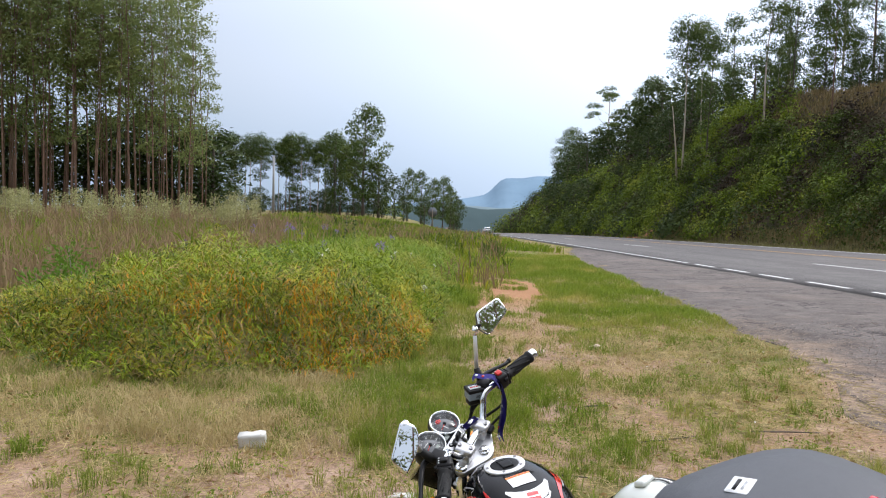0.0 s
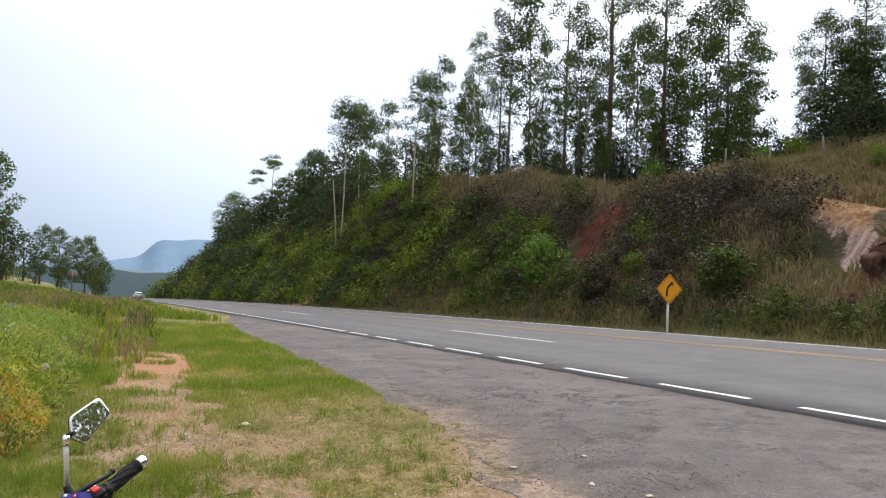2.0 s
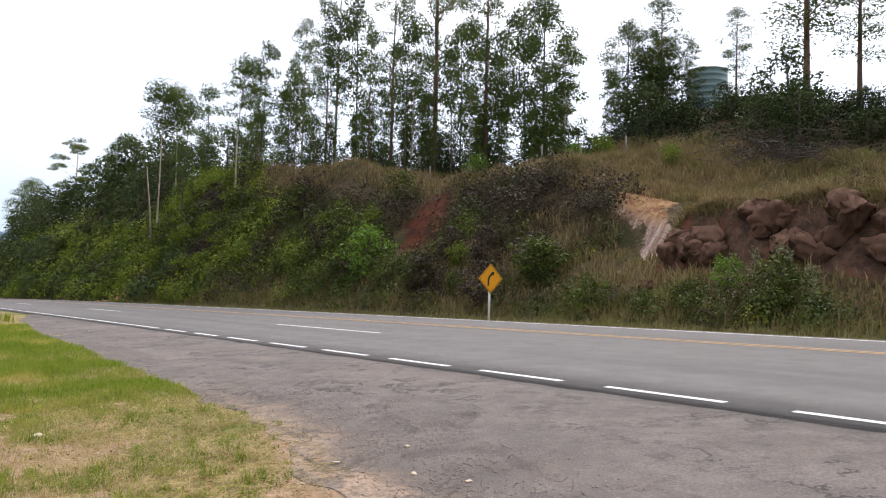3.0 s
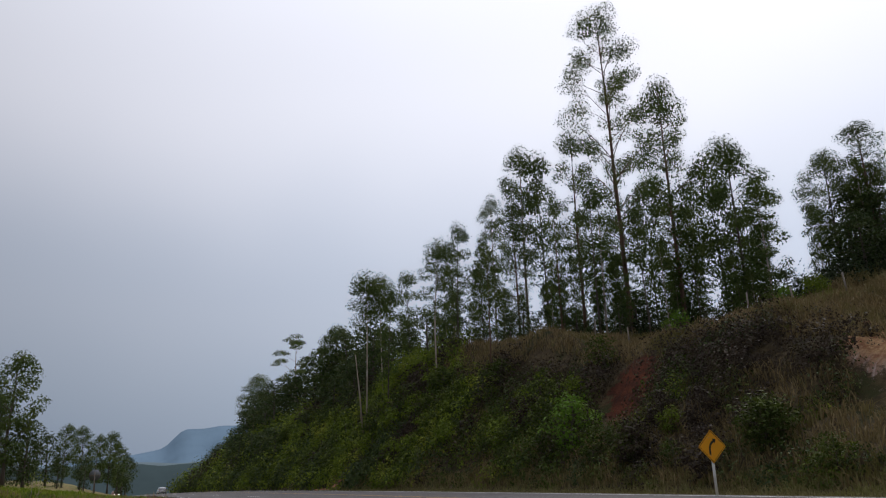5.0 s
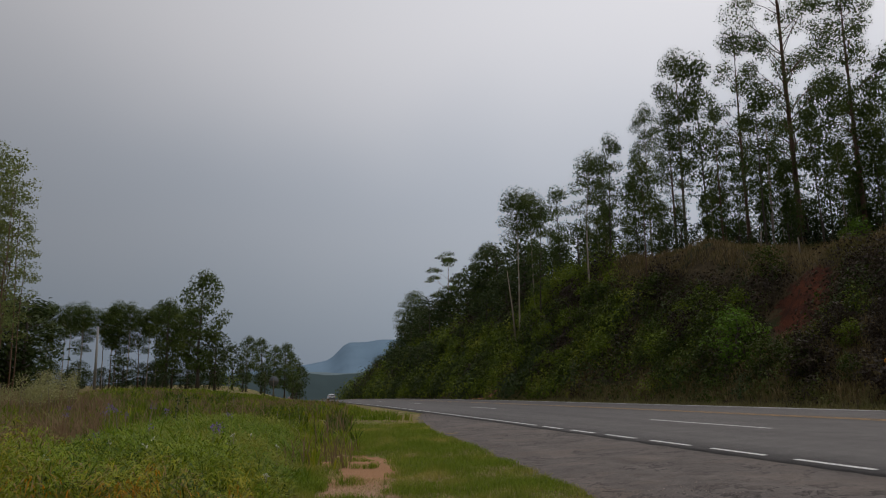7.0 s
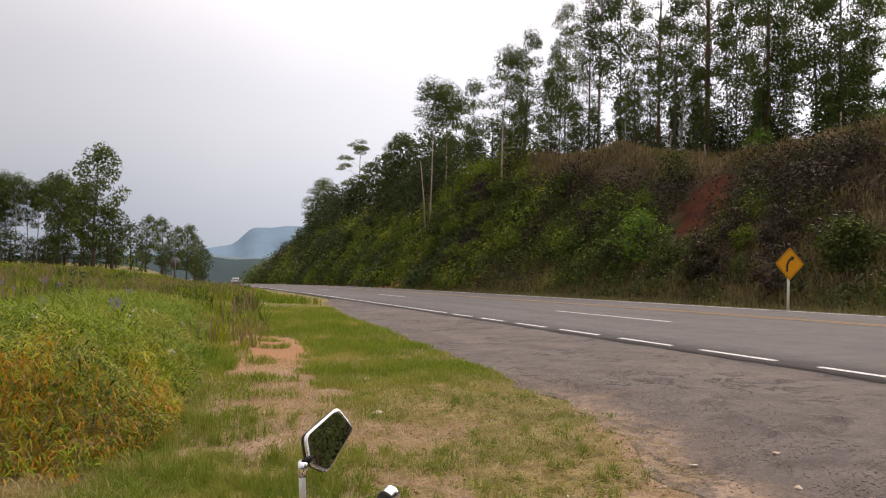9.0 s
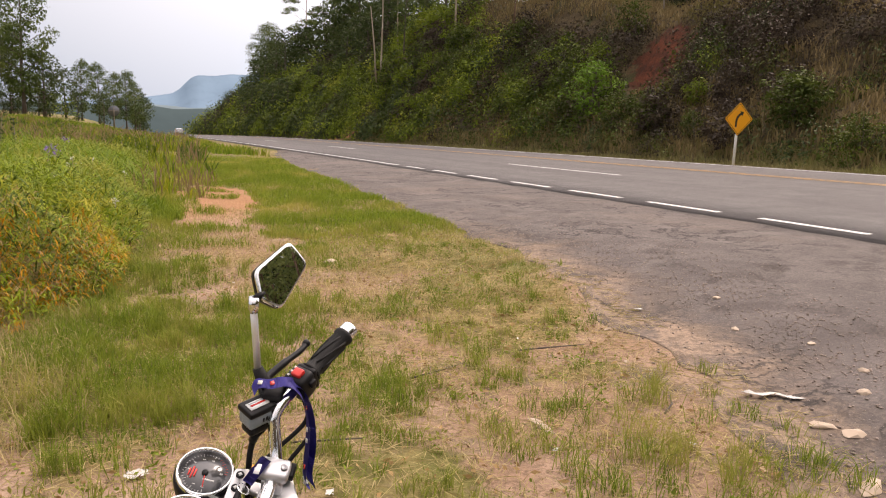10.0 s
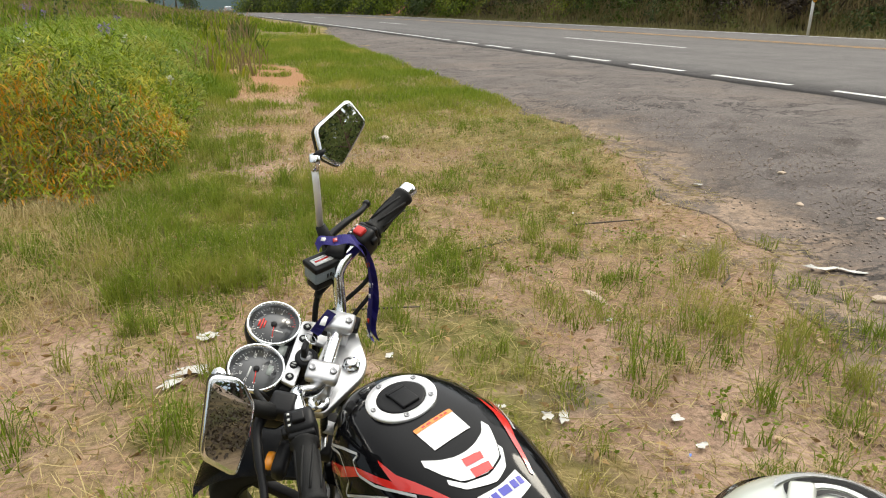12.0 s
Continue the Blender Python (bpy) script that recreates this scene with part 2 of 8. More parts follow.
    k = n.mix(n.step(n.math("ADD", pale, n.math("MULTIPLY", n.math("SUBTRACT", n.noise(1.2, 6, 0.7), 0.5), 1.3)), 0.4, 0.56), k, chalk)
    k = n.mix(0.5, k, n.mix(n.step(fine, 0.3, 0.7), (0.55, 0.53, 0.5), (1.15, 1.13, 1.1)), "MULTIPLY")
    relief = n.math("ADD", n.math("MULTIPLY", fine, 0.7), n.math("MULTIPLY", n.noise(13, 8, 0.75), 0.6))
    return n.surface(k, 0.95, 0, n.bump(relief, 0.6, 0.03), 0.15)


def make_asphalt(name, a, b, stain, grit, rough=0.85, worn=0.0):
    n = Nodes(name)
    broad, mid, fine = n.noise(0.25, 4), n.noise(1.7, 6, 0.7), n.noise(180, 2)
    m = n.t.nodes.new("ShaderNodeMapping")
    m.inputs["Scale"].default_value = (1.2, 0.05, 1)
    n.put(m.inputs["Vector"], n.co)
    lane = n.noise(1.0, 3, 0.5, m.outputs[0])
    k = n.mix(n.step(mid, 0.3, 0.7), a, b)
    k = n.mix(n.math("MULTIPLY", n.step(lane, 0.45, 0.7), 0.55), k, stain)
    if worn:
        edge = n.attribute("zone")[0]
        fade = n.split(edge)[0]
        dusty = n.mix(n.step(n.noise(14, 6, 0.75), 0.4, 0.62), (0.165, 0.130, 0.106), (0.085, 0.071, 0.062))
        k = n.mix(n.step(n.math("ADD", fade, n.math("MULTIPLY", n.math("SUBTRACT", n.noise(2.5, 7, 0.75), 0.5), 1.5)), 0.25, 0.7), k, dusty)
        earth = n.mix(n.step(n.noise(12, 5), 0.45, 0.62), (0.31, 0.228, 0.165), (0.17, 0.125, 0.092))
        k = n.mix(n.step(n.math("ADD", fade, n.math("MULTIPLY", n.math("SUBTRACT", n.noise(3, 7, 0.8), 0.5), 1.6)), 0.6, 1.0), k, earth)
    if worn:
        lines = n.math("ABSOLUTE", n.math("SUBTRACT", n.noise(1.1, 5, 0.65), 0.5))
        gate = n.step(n.noise(0.6, 3), 0.44, 0.56)
        crack = n.math("MULTIPLY", n.math("SUBTRACT", 1.0, n.step(lines, 0.003, 0.019)), gate)
        k = n.mix(n.math("MULTIPLY", crack, worn), k, (0.035, 0.03, 0.028))
        k = n.mix(n.math("MULTIPLY", n.step(n.noise(2.2, 7, 0.75), 0.51, 0.62), 0.8), k, (0.066, 0.056, 0.051))
        k = n.mix(n.math("MULTIPLY", n.step(n.noise(0.55, 6, 0.7), 0.5, 0.64), 0.5), k, (0.19, 0.155, 0.135))
        k = n.mix(n.step(n.cells(26), 0.13, 0.05), k, (0.26, 0.23, 0.21))
    k = n.mix(0.5, k, n.mix(n.step(n.noise(grit, 2), 0.35, 0.68), (0.62, 0.62, 0.62), (1.35, 1.3, 1.25)), "MULTIPLY")
    return n.surface(k, rough, 0, n.bump(n.math("ADD", fine, n.math("MULTIPLY", mid, 1.5 * worn)), 0.5, 0.012), 0.3)


GROUND = make_ground()
ROAD = make_asphalt("road_asphalt", (0.110, 0.104, 0.102), (0.145, 0.137, 0.134), (0.089, 0.083, 0.082), 90)
LAYBY = make_asphalt("worn_asphalt", (0.104, 0.090, 0.084), (0.158, 0.137, 0.127), (0.086, 0.074, 0.069), 45, 0.9, 0.9)


def make_line(name, color):
    n = Nodes(name)
    worn = n.step(n.noise(14, 6, 0.75), 0.36, 0.52)
    k = n.mix(worn, (0.2, 0.19, 0.18), color)
    return n.surface(n.mix(n.noise(4, 3), k, [0.85 * c for c in color]), 0.7, 0, n.bump(n.noise(150, 2), 0.3, 0.004), 0.3)


WHITE_LINE = make_line("white_road_paint", (0.72, 0.72, 0.70))
YELLOW_LINE = make_line("yellow_road_paint", (0.50, 0.29, 0.10))


# ---- mesh helpers ----
def link_mesh(name, me, parent=None, mats=(), label=""):
    for m in mats:
        me.materials.append(m)
    ob = new(name, me)
    if parent is not None:
        ob.parent = parent
    if label:
        tagged(ob, label)
    return ob


def part(name, bm, material, parent, label="", smooth_faces=True):
    me = bpy.data.meshes.new(name)
    bmesh.ops.recalc_face_normals(bm, faces=bm.faces)
    bm.to_mesh(me)
    bm.free()
    if smooth_faces:
        me.shade_smooth()
    return link_mesh(name, me, parent, [material], label)


def raw_mesh(name, co, faces_flat, sides, smooth_faces=False):
    """A mesh from arrays: vertices, and the corner indices of faces with that many sides each."""
    me = bpy.data.meshes.new(name)
    co = np.asarray(co, np.float32).reshape(-1, 3)
    faces_flat = np.asarray(faces_flat, np.int32).ravel()
    sides = np.asarray(sides, np.int32).ravel()
    me.vertices.add(len(co))
    me.vertices.foreach_set("co", co.ravel())
    me.loops.add(len(faces_flat))
    me.loops.foreach_set("vertex_index", faces_flat)
    me.polygons.add(len(sides))
    me.polygons.foreach_set("loop_start", np.concatenate([[0], np.cumsum(sides)[:-1]]).astype(np.int32))
    me.polygons.foreach_set("loop_total", sides)
    if smooth_faces:
        me.polygons.foreach_set("use_smooth", np.ones(len(sides), bool))
    me.update(calc_edges=True)
    return me


def unit(v):
    return v / np.maximum(np.linalg.norm(v, axis=-1, keepdims=True), 1e-9)


def leaves_mesh(name, pos, way, length, width, rng, facing=None):
    """Pointed leaves: each a folded rhomb from pos along way, its upper side turned to facing."""
    n = len(pos)
    way = unit(way)
    side = unit(np.cross(way, rng.normal(size=(n, 3)) if facing is None else facing + rng.normal(size=(n, 3)) * 0.25))
    fold = np.cross(side, way)
    length, width = np.broadcast_to(length, n)[:, None], np.broadcast_to(width, n)[:, None]
    mid = pos + way * length * 0.45 + fold * width * 0.25
    co = np.stack([pos, mid - side * width / 2, pos + way * length, mid + side * width / 2], 1)
    return raw_mesh(name, co, np.arange(4 * n), np.full(n, 4))


def blades_mesh(name, pos, height, lean, width, rng):
    """Grass blades that bend over towards lean."""
    n = len(pos)
    a = rng.uniform(0, 2 * np.pi, n)
    side = np.stack([np.cos(a), np.sin(a), np.zeros(n)], 1)
    height, width = np.broadcast_to(height, n)[:, None], np.broadcast_to(width, n)[:, None]
    up = np.array([0, 0, 1.0])
    mid = pos + up * height * 0.6 + lean * height * 0.3
    tip = pos + up * height * rng.uniform(0.75, 1.0, (n, 1)) + lean * height
    co = np.stack([pos - side * width / 2, pos + side * width / 2, mid + side * width * 0.4, mid - side * width * 0.4, tip], 1)
    i = np.arange(n)[:, None] * 5
    f = np.concatenate([i + [0, 1, 2, 3], i + [3, 2, 4]], 1)
    return raw_mesh(name, co, f, np.tile([4, 3], n))


def tube(points, radii, sides=8):
    """Vertices and faces of a closed tube through the points."""
    points = np.asarray(points, float)
    co, fl, sd = [], [], []
    prev = None
    for k, p in enumerate(points):
        d = points[min(k + 1, len(points) - 1)] - points[max(k - 1, 0)]
        d = d / max(np.linalg.norm(d), 1e-9)
        ref = prev if prev is not None else (np.array([1.0, 0, 0]) if abs(d[0]) < 0.8 else np.array([0, 1.0, 0]))
        u = ref - d * np.dot(ref, d)
        u = u / max(np.linalg.norm(u), 1e-9)
        prev = u
        v = np.cross(d, u)
        a = np.arange(sides) * 2 * np.pi / sides
        co.append(p + radii[k] * (np.cos(a)[:, None] * u + np.sin(a)[:, None] * v))
    for k in range(len(points) - 1):
        for j in range(sides):
            fl += [k * sides + j, k * sides + (j + 1) % sides, (k + 1) * sides + (j + 1) % sides, (k + 1) * sides + j]
            sd.append(4)
    last = (len(points) - 1) * sides
    fl += list(range(sides))[::-1] + list(range(last, last + sides))
    sd += [sides, sides]
    return np.concatenate(co), fl, sd


class Merge:
    """Joins arrays into one mesh."""

    def __init__(self):
        self.co, self.fl, self.sd, self.n = [], [], [], 0

    def add(self, co, fl, sd):
        self.co.append(co)
        self.fl.append(np.asarray(fl) + self.n)
        self.sd.append(sd)
        self.n += len(co)
        return self

    def mesh(self, name, smooth_faces=True):
        return raw_mesh(name, np.concatenate(self.co), np.concatenate(self.fl), np.concatenate(self.sd), smooth_faces)


def rod(name, points, radii, material, parent=None, sides=10, label=""):
    if not hasattr(radii, "__len__"):
        radii = [radii] * len(points)
    return link_mesh(name, Merge().add(*tube(points, radii, sides)).mesh(name), parent, [material], label)


def empty(name, m=None):
    ob = new(name)
    ob.empty_display_size = 0.2
    if m is not None:
        ob.matrix_basis = m
    return ob


def block(cx, cy, cz, sx, sy, sz, bevel=0.004, taper=1.0, turn=None):
    bm = bmesh.new()
    bmesh.ops.create_cube(bm, size=1.0)
    for v in bm.verts:
        k = taper if v.co.z > 0 else 1.0
        v.co = Vector((v.co.x * sx * k, v.co.y * sy * k, v.co.z * sz))
    if bevel:
        bmesh.ops.bevel(bm, geom=bm.edges[:], offset=bevel, segments=2, affect="EDGES", profile=0.6)
    if turn is not None:
        bmesh.ops.transform(bm, matrix=turn, verts=bm.verts)
    bmesh.ops.translate(bm, vec=(cx, cy, cz), verts=bm.verts)
    return bm


# ---- terrain ----
def smooth(v, a, b):
    u = np.clip((np.asarray(v, float) - a) / (b - a), 0, 1)
    return u * u * (3 - 2 * u)


def lattice(ix, iy, seed):
    h = (ix.astype(np.int64) * 374761393 + iy.astype(np.int64) * 668265263 + seed * 974711) & 0x7FFFFFFF
    h = ((h ^ (h >> 13)) * 1274126177) & 0x7FFFFFFF
    return ((h ^ (h >> 16)) & 0xFFFF) / 65535.0


def ripple(x, y, size, seed=0):
    """Smooth noise from -1 to 1 with features of that size in metres."""
    x, y = np.asarray(x, float) / size, np.asarray(y, float) / size
    x, y = np.broadcast_arrays(x, y)
    ix, iy = np.floor(x), np.floor(y)
    fx, fy = x - ix, y - iy
    fx, fy = fx * fx * (3 - 2 * fx), fy * fy * (3 - 2 * fy)
    a, b = lattice(ix, iy, seed), lattice(ix + 1, iy, seed)
    c, d = lattice(ix, iy + 1, seed), lattice(ix + 1, iy + 1, seed)
    return 2 * ((a * (1 - fx) + b * fx) * (1 - fy) + (c * (1 - fx) + d * fx) * fy) - 1


def bend(y):
    """How far the road has swung to the left at y."""
    return -5.5 * (np.clip(np.asarray(y, float) - 60, 0, 200) / 140) ** 2


def road_z(x, y):
    y = np.asarray(y, float)
    return 0.47 - 0.019 * np.clip(y, -80, None) - 0.00003 * np.clip(y, 0, 400) ** 2 + 0.02 * (np.asarray(x, float) - 7)


CREST_Y = [-60, 0, 12, 15, 18, 21, 24.5, 29, 32, 35.5, 39, 43.5, 48, 54, 60, 75, 95, 120, 165, 190, 215, 360]
CREST_Z = [5, 4.8, 5.0, 5.2, 5.7, 6.7, 7.7, 7.8, 7.9, 7.9, 8.2, 9.3, 10.4, 11.0, 11.3, 11.4, 10, 8.5, 6.6, 3.0, -7, -14]


def lay_by_edge(y):
    """The ragged inner edge of the lay-by's asphalt."""
    y = np.asarray(y, float)
    return np.interp(y, [-40, -4, 0, 2.0, 3.0, 3.9, 4.7, 6.2, 8, 10, 15, 22, 30, 38], [5.5, 2.4, 2.1, 2.3, 2.65, 2.9, 3.1, 3.5, 3.6, 3.7, 3.9, 4.2, 5.3, 6.7])


def ground_z(x, y):
    x, y = np.asarray(x, float), np.asarray(y, float)
    x, y = np.broadcast_arrays(x, y)
    reach = np.hypot(x, y)
    x = x - bend(y)
    verge = road_z(6.8, y) - 0.1
    field = 0.02 + 0.62 * smooth(y, 12, 60) * smooth(-x, 0, 16) - 0.9 * smooth(y, 60, 200) * smooth(x, -30, 5)
    field = field - 0.45 * smooth(y, 28, 62) * smooth(x, -9, 0) - 0.45 * smooth(y, 62, 120) * smooth(x, -9, 0) - 6 * smooth(y, 150, 600)
    a = 1.0 - 5 * smooth(y, 8, 30)
    left = field + (verge - field) * smooth(x, a, 6.3)
    left = left + 0.025 * ripple(x, y, 0.9, 1) + 0.012 * ripple(x, y, 0.3, 2) + 0.06 * ripple(x, y, 6, 3) * smooth(y, 8, 20)
    left = left + 5.0 * smooth(-y, 9, 24) * (1 - smooth(x, 2.0, 6.0))
    base = road_z(18, y) - 0.06
    crest = np.interp(y, CREST_Y, CREST_Z) + 0.25 * ripple(x, y, 5, 5)
    u = np.clip((x - 19.8) / 9.2, 0, 1)
    even = u * 0.85 + 0.15 * u * u * (3 - 2 * u)
    stepped = np.interp(u, [0, 0.1, 0.48, 0.56, 0.68, 0.8, 1.0], [0, 0.06, 0.46, 0.58, 0.84, 0.93, 1.0])
    steep = np.interp(u, [0, 0.1, 0.43, 0.47, 0.55, 0.75, 1.0], [0, 0.06, 0.36, 0.52, 0.86, 0.93, 1.0])
    w, w2 = 1 - smooth(y, 19, 27), 1 - smooth(y, 15.2, 16.8)
    cut = base + (crest - base) * (even * (1 - w) + stepped * (w - w2) + steep * w2)
    level = 1 - 0.92 * smooth(y, 30, 40)
    beyond = (2.0 * np.clip((x - 29) / 9, 0, 1) + 5.5 * smooth(x, 36, 50)) * level
    cut = cut - 0.9 * np.exp(-(((x - 25.2) / 1.3) ** 2 + ((y - 32.6) / 2.3) ** 2)) - 0.7 * np.exp(-(((x - 25.3) / 1.2) ** 2 + ((y - 17.6) / 2.2) ** 2))
    right = cut + beyond + (0.42 * ripple(x, y, 2.6, 6) + 0.2 * ripple(x, y, 0.9, 7)) * smooth(x, 20, 22)
    right = right - 0.06 * smooth(x, 17.6, 18.5) * (1 - smooth(x, 18.6, 20))
    z = np.where(x < 6.6, left + 0.0, np.where(x < 18.1, road_z(x, y) - 0.09, right))
    far = smooth(reach, 330, 900)
    return z * (1 - far) - 60 * far


# ---- ground ----
def spread(*runs):
    """Grid lines from runs of (start, end, step)."""
    return np.unique(np.concatenate([np.arange(a, b, s) for a, b, s in runs]).round(4))


def grid_mesh(name, X, Y, Z, smooth_faces=True):
    h, w = X.shape
    i = np.arange(h * w).reshape(h, w)
    f = np.stack([i[:-1, :-1], i[:-1, 1:], i[1:, 1:], i[1:, :-1]], -1).reshape(-1, 4)
    return raw_mesh(name, np.stack([X, Y, Z], -1), f, np.full(len(f), 4), smooth_faces)


def zone_paint(me, rgba):
    at = me.color_attributes.new("zone", "FLOAT_COLOR", "POINT")
    at.data.foreach_set("color", np.clip(rgba, 0, 1).astype(np.float32).ravel())


def spot(x, y, cx, cy, rx, ry, turn=0.0):
    c, s = math.cos(turn), math.sin(turn)
    u, v = (x - cx) * c + (y - cy) * s, -(x - cx) * s + (y - cy) * c
    return np.exp(-((u / rx) ** 2 + (v / ry) ** 2))


def bare_soil(x, y):
    """How bare the earth is on the verge, 0 to 1."""
    k = 1.2 * spot(x, y, 1.4, 13.4, 0.6, 1.6) + 1.0 * spot(x, y, 1.05, 10.6, 0.5, 2.0) + 1.1 * spot(x, y, 0.95, 7.9, 0.65, 1.5) + 1.0 * spot(x, y, 1.4, 6.1, 0.9, 0.7) + 0.15 * spot(x, y, 0.5, 5.3, 1.0, 1.4)
    k = k + 0.8 * spot(x, y, 2.45, 4.05, 0.8, 0.28, -0.15) + 0.8 * spot(x, y, 3.0, 3.5, 0.45, 0.6) + 0.8 * spot(x, y, 2.35, 1.75, 0.4, 0.3)
    k = k + 0.7 * spot(x, y, -2.2, 3.2, 0.9, 0.5) + 0.45 * spot(x, y, -0.8, 3.2, 0.5, 0.5) + 0.4 * spot(x, y, 1.5, 3.3, 0.7, 0.2)
    k = k + 0.28 * smooth(x, 0.9, 1.5) * (1 - smooth(y, 3.2, 4.0))
    k = k + 0.55 * smooth(x, lay_by_edge(y) - 0.35, lay_by_edge(y) + 0.1) * (1 - smooth(y, 6, 8.5))
    k = k + 0.36 * (1 - smooth(y, 3.2, 5.2)) + 0.35 * ripple(x, y, 0.8, 31) * (1 - smooth(y, 6, 9)) + 0.3 * ripple(x, y, 0.28, 32) * (1 - smooth(y, 8, 12)) + (0.45 * ripple(x, y, 0.45, 34) * smooth(y, 8, 10) + 0.25 * ripple(x, y, 0.12, 33)) * (1 - smooth(y, 15, 18)) * smooth(k, 0.1, 0.4)
    return np.clip(k, 0, 1)


gx = spread((-3000, -400, 325), (-400, -80, 32), (-80, -20, 4), (-20, -6, 0.7), (-6, 6.7, 0.13), (6.7, 18, 1.6), (18, 31, 0.3), (31, 60, 1.2), (60, 120, 8), (120, 400, 40), (400, 3001, 325))
gy = spread((-3000, -400, 325), (-400, -60, 34), (-60, -4, 4), (-4, 1, 0.5), (1, 16.5, 0.13), (16.5, 60, 0.5), (60, 140, 1.6), (140, 400, 10), (400, 3001, 325))
GX, GY = np.meshgrid(gx, gy)
GZ = ground_z(GX, GY)
ground_me = grid_mesh("ground", GX, GY, GZ)
soil_mask = bare_soil(GX, GY) * (1 - smooth(GX, 7, 9)) * (1 - smooth(GY, 14, 24)) * smooth(GX, -7, -5)
hill_mask = np.maximum(smooth(GX - bend(GY), 18.2, 19.5), smooth(-GY, 8, 11))
red_mask = 1.05 * spot(GX, GY, 25.9, 32.9, 2.5, 1.7, 0.9) + 0.9 * spot(GX, GY, 21.3, 72.2, 1.0, 1.5) + 0.85 * (1 - smooth(GY, 15.6, 16.6)) * smooth(GX, 23.2, 23.8) * (1 - smooth(GX, 24.9, 25.5)) + 0.5 * spot(GX, GY, 26.8, 27, 1.0, 3)
red_mask = red_mask + 0.95 * spot(GX, GY, 29.6, 20.2, 0.9, 1.3) + 0.7 * spot(GX, GY, 27.6, 20.8, 0.7, 0.8)
chalk_mask = 1.2 * spot(GX, GY, 27.7, 18.9, 1.8, 1.5) + 1.0 * spot(GX, GY, 25.3, 16.9, 1.1, 0.65, 0.7)
zone_paint(ground_me, np.stack([soil_mask, hill_mask, red_mask, chalk_mask], -1))
ground = tagged(link_mesh("ground", ground_me, None, [GROUND]), "grassy verge and hillside of reddish earth beside a road", "ground", kind="structure")


# ---- road ----
def strip(name, x0, x1, y0, y1, step, lift, material, parent=None, deep=0.0, across=1, label=""):
    """A ribbon that lies on the road's surface; deep: thickness of its sides."""
    ys = np.linspace(y0, y1, max(2, int(round((y1 - y0) / step)) + 1))
    xs = np.linspace(x0, x1, across + 1)
    X, Y = np.meshgrid(xs, ys)
    Z = road_z(X, Y) + lift
    X = X + bend(Y)
    if deep:
        X = np.concatenate([X[:, :1], X, X[:, -1:]], 1)
        Y = np.concatenate([Y[:, :1], Y, Y[:, -1:]], 1)
        Z = np.concatenate([Z[:, :1] - deep, Z, Z[:, -1:] - deep], 1)
    return link_mesh(name, grid_mesh(name, X, Y, Z, deep == 0), parent, [material], label)


road = tagged(strip("road", 7.12, 18.0, -60, 330, 1.5, 0, ROAD, None, 0.14, 8), "grey asphalt country road with white and yellow lines", "road", kind="structure")
strip("edge_line", 17.5, 17.62, -60, 330, 2.0, 0.006, WHITE_LINE, road, label="white edge line")
strip("edge_line", 7.32, 7.43, 21.4, 330, 2.0, 0.006, WHITE_LINE, road, label="white edge line")
strip("centre_line", 14.34, 14.45, -60, 330, 2.0, 0.006, YELLOW_LINE, road, label="yellow centre line")
strip("centre_line", 14.60, 14.71, -60, 330, 2.0, 0.006, YELLOW_LINE, road, label="yellow centre line")
for k in range(-7, 8):
    strip("edge_dash", 7.29, 7.41, 3.60 + 2.23 * k, 5.13 + 2.23 * k, 0.7, 0.006, WHITE_LINE, road)
for k in range(-2, 9):
    strip("lane_dash", 10.95, 11.07, 15.3 + 23.5 * k, 21.2 + 23.5 * k, 1.3, 0.006, WHITE_LINE, road)

# the lay-by: old asphalt with a ragged edge, a little lower than the road
def lay_inner(y):
    return lay_by_edge(y) + 0.16 * ripple(y, 0 * y, 0.9, 41) + 0.07 * ripple(y, 0 * y, 0.27, 42)


def lay_z(x, y):
    """The top of whatever covers the earth on this side of the road."""
    x, y = np.asarray(x, float), np.asarray(y, float)
    i = lay_inner(y)
    u = np.clip((x - i) / (7.20 - i), 0, 1)
    low = ground_z(np.minimum(x, 6.5), y)
    near = 1 - smooth(x - i, 0.3, 1.0)
    top = low + 0.012 - 0.02 * (1 - smooth(x - i, 0.0, 0.15)) + (np.maximum(low + 0.025, road_z(7.1, y) - 0.045 - 0.16 * (1 - u) ** 1.5) - low) * smooth(x - i, 0.1, 1.5)
    top = top + 0.02 * ripple(x, y, 0.35, 46) * near + 0.012 * ripple(x, y, 0.14, 45) * near + 0.008 * ripple(x, y, 0.8, 43) + 0.005 * ripple(x, y, 0.22, 44)
    # the wearing course has broken away along the edge and in a few holes
    lip = x - i - 1.25 - 0.45 * ripple(x * 0.5, y, 0.9, 48) - 0.18 * ripple(x, y, 0.25, 49)
    gone = (1 - smooth(lip, -0.02, 0.05)) * (1 - smooth(y, 6.0, 7.5))
    hole = np.maximum(smooth(spot(x, y, 5.25, 9.05, 0.42, 0.30, 0.5) + 0.25 * ripple(x, y, 0.2, 50), 0.42, 0.55), smooth(spot(x, y, 4.75, 4.75, 0.5, 0.14, 0.6) + 0.3 * ripple(x, y, 0.2, 51), 0.45, 0.58))
    top = np.maximum(top - 0.034 * np.maximum(gone, hole), low + 0.006)
    return np.where(x > i, top, low)


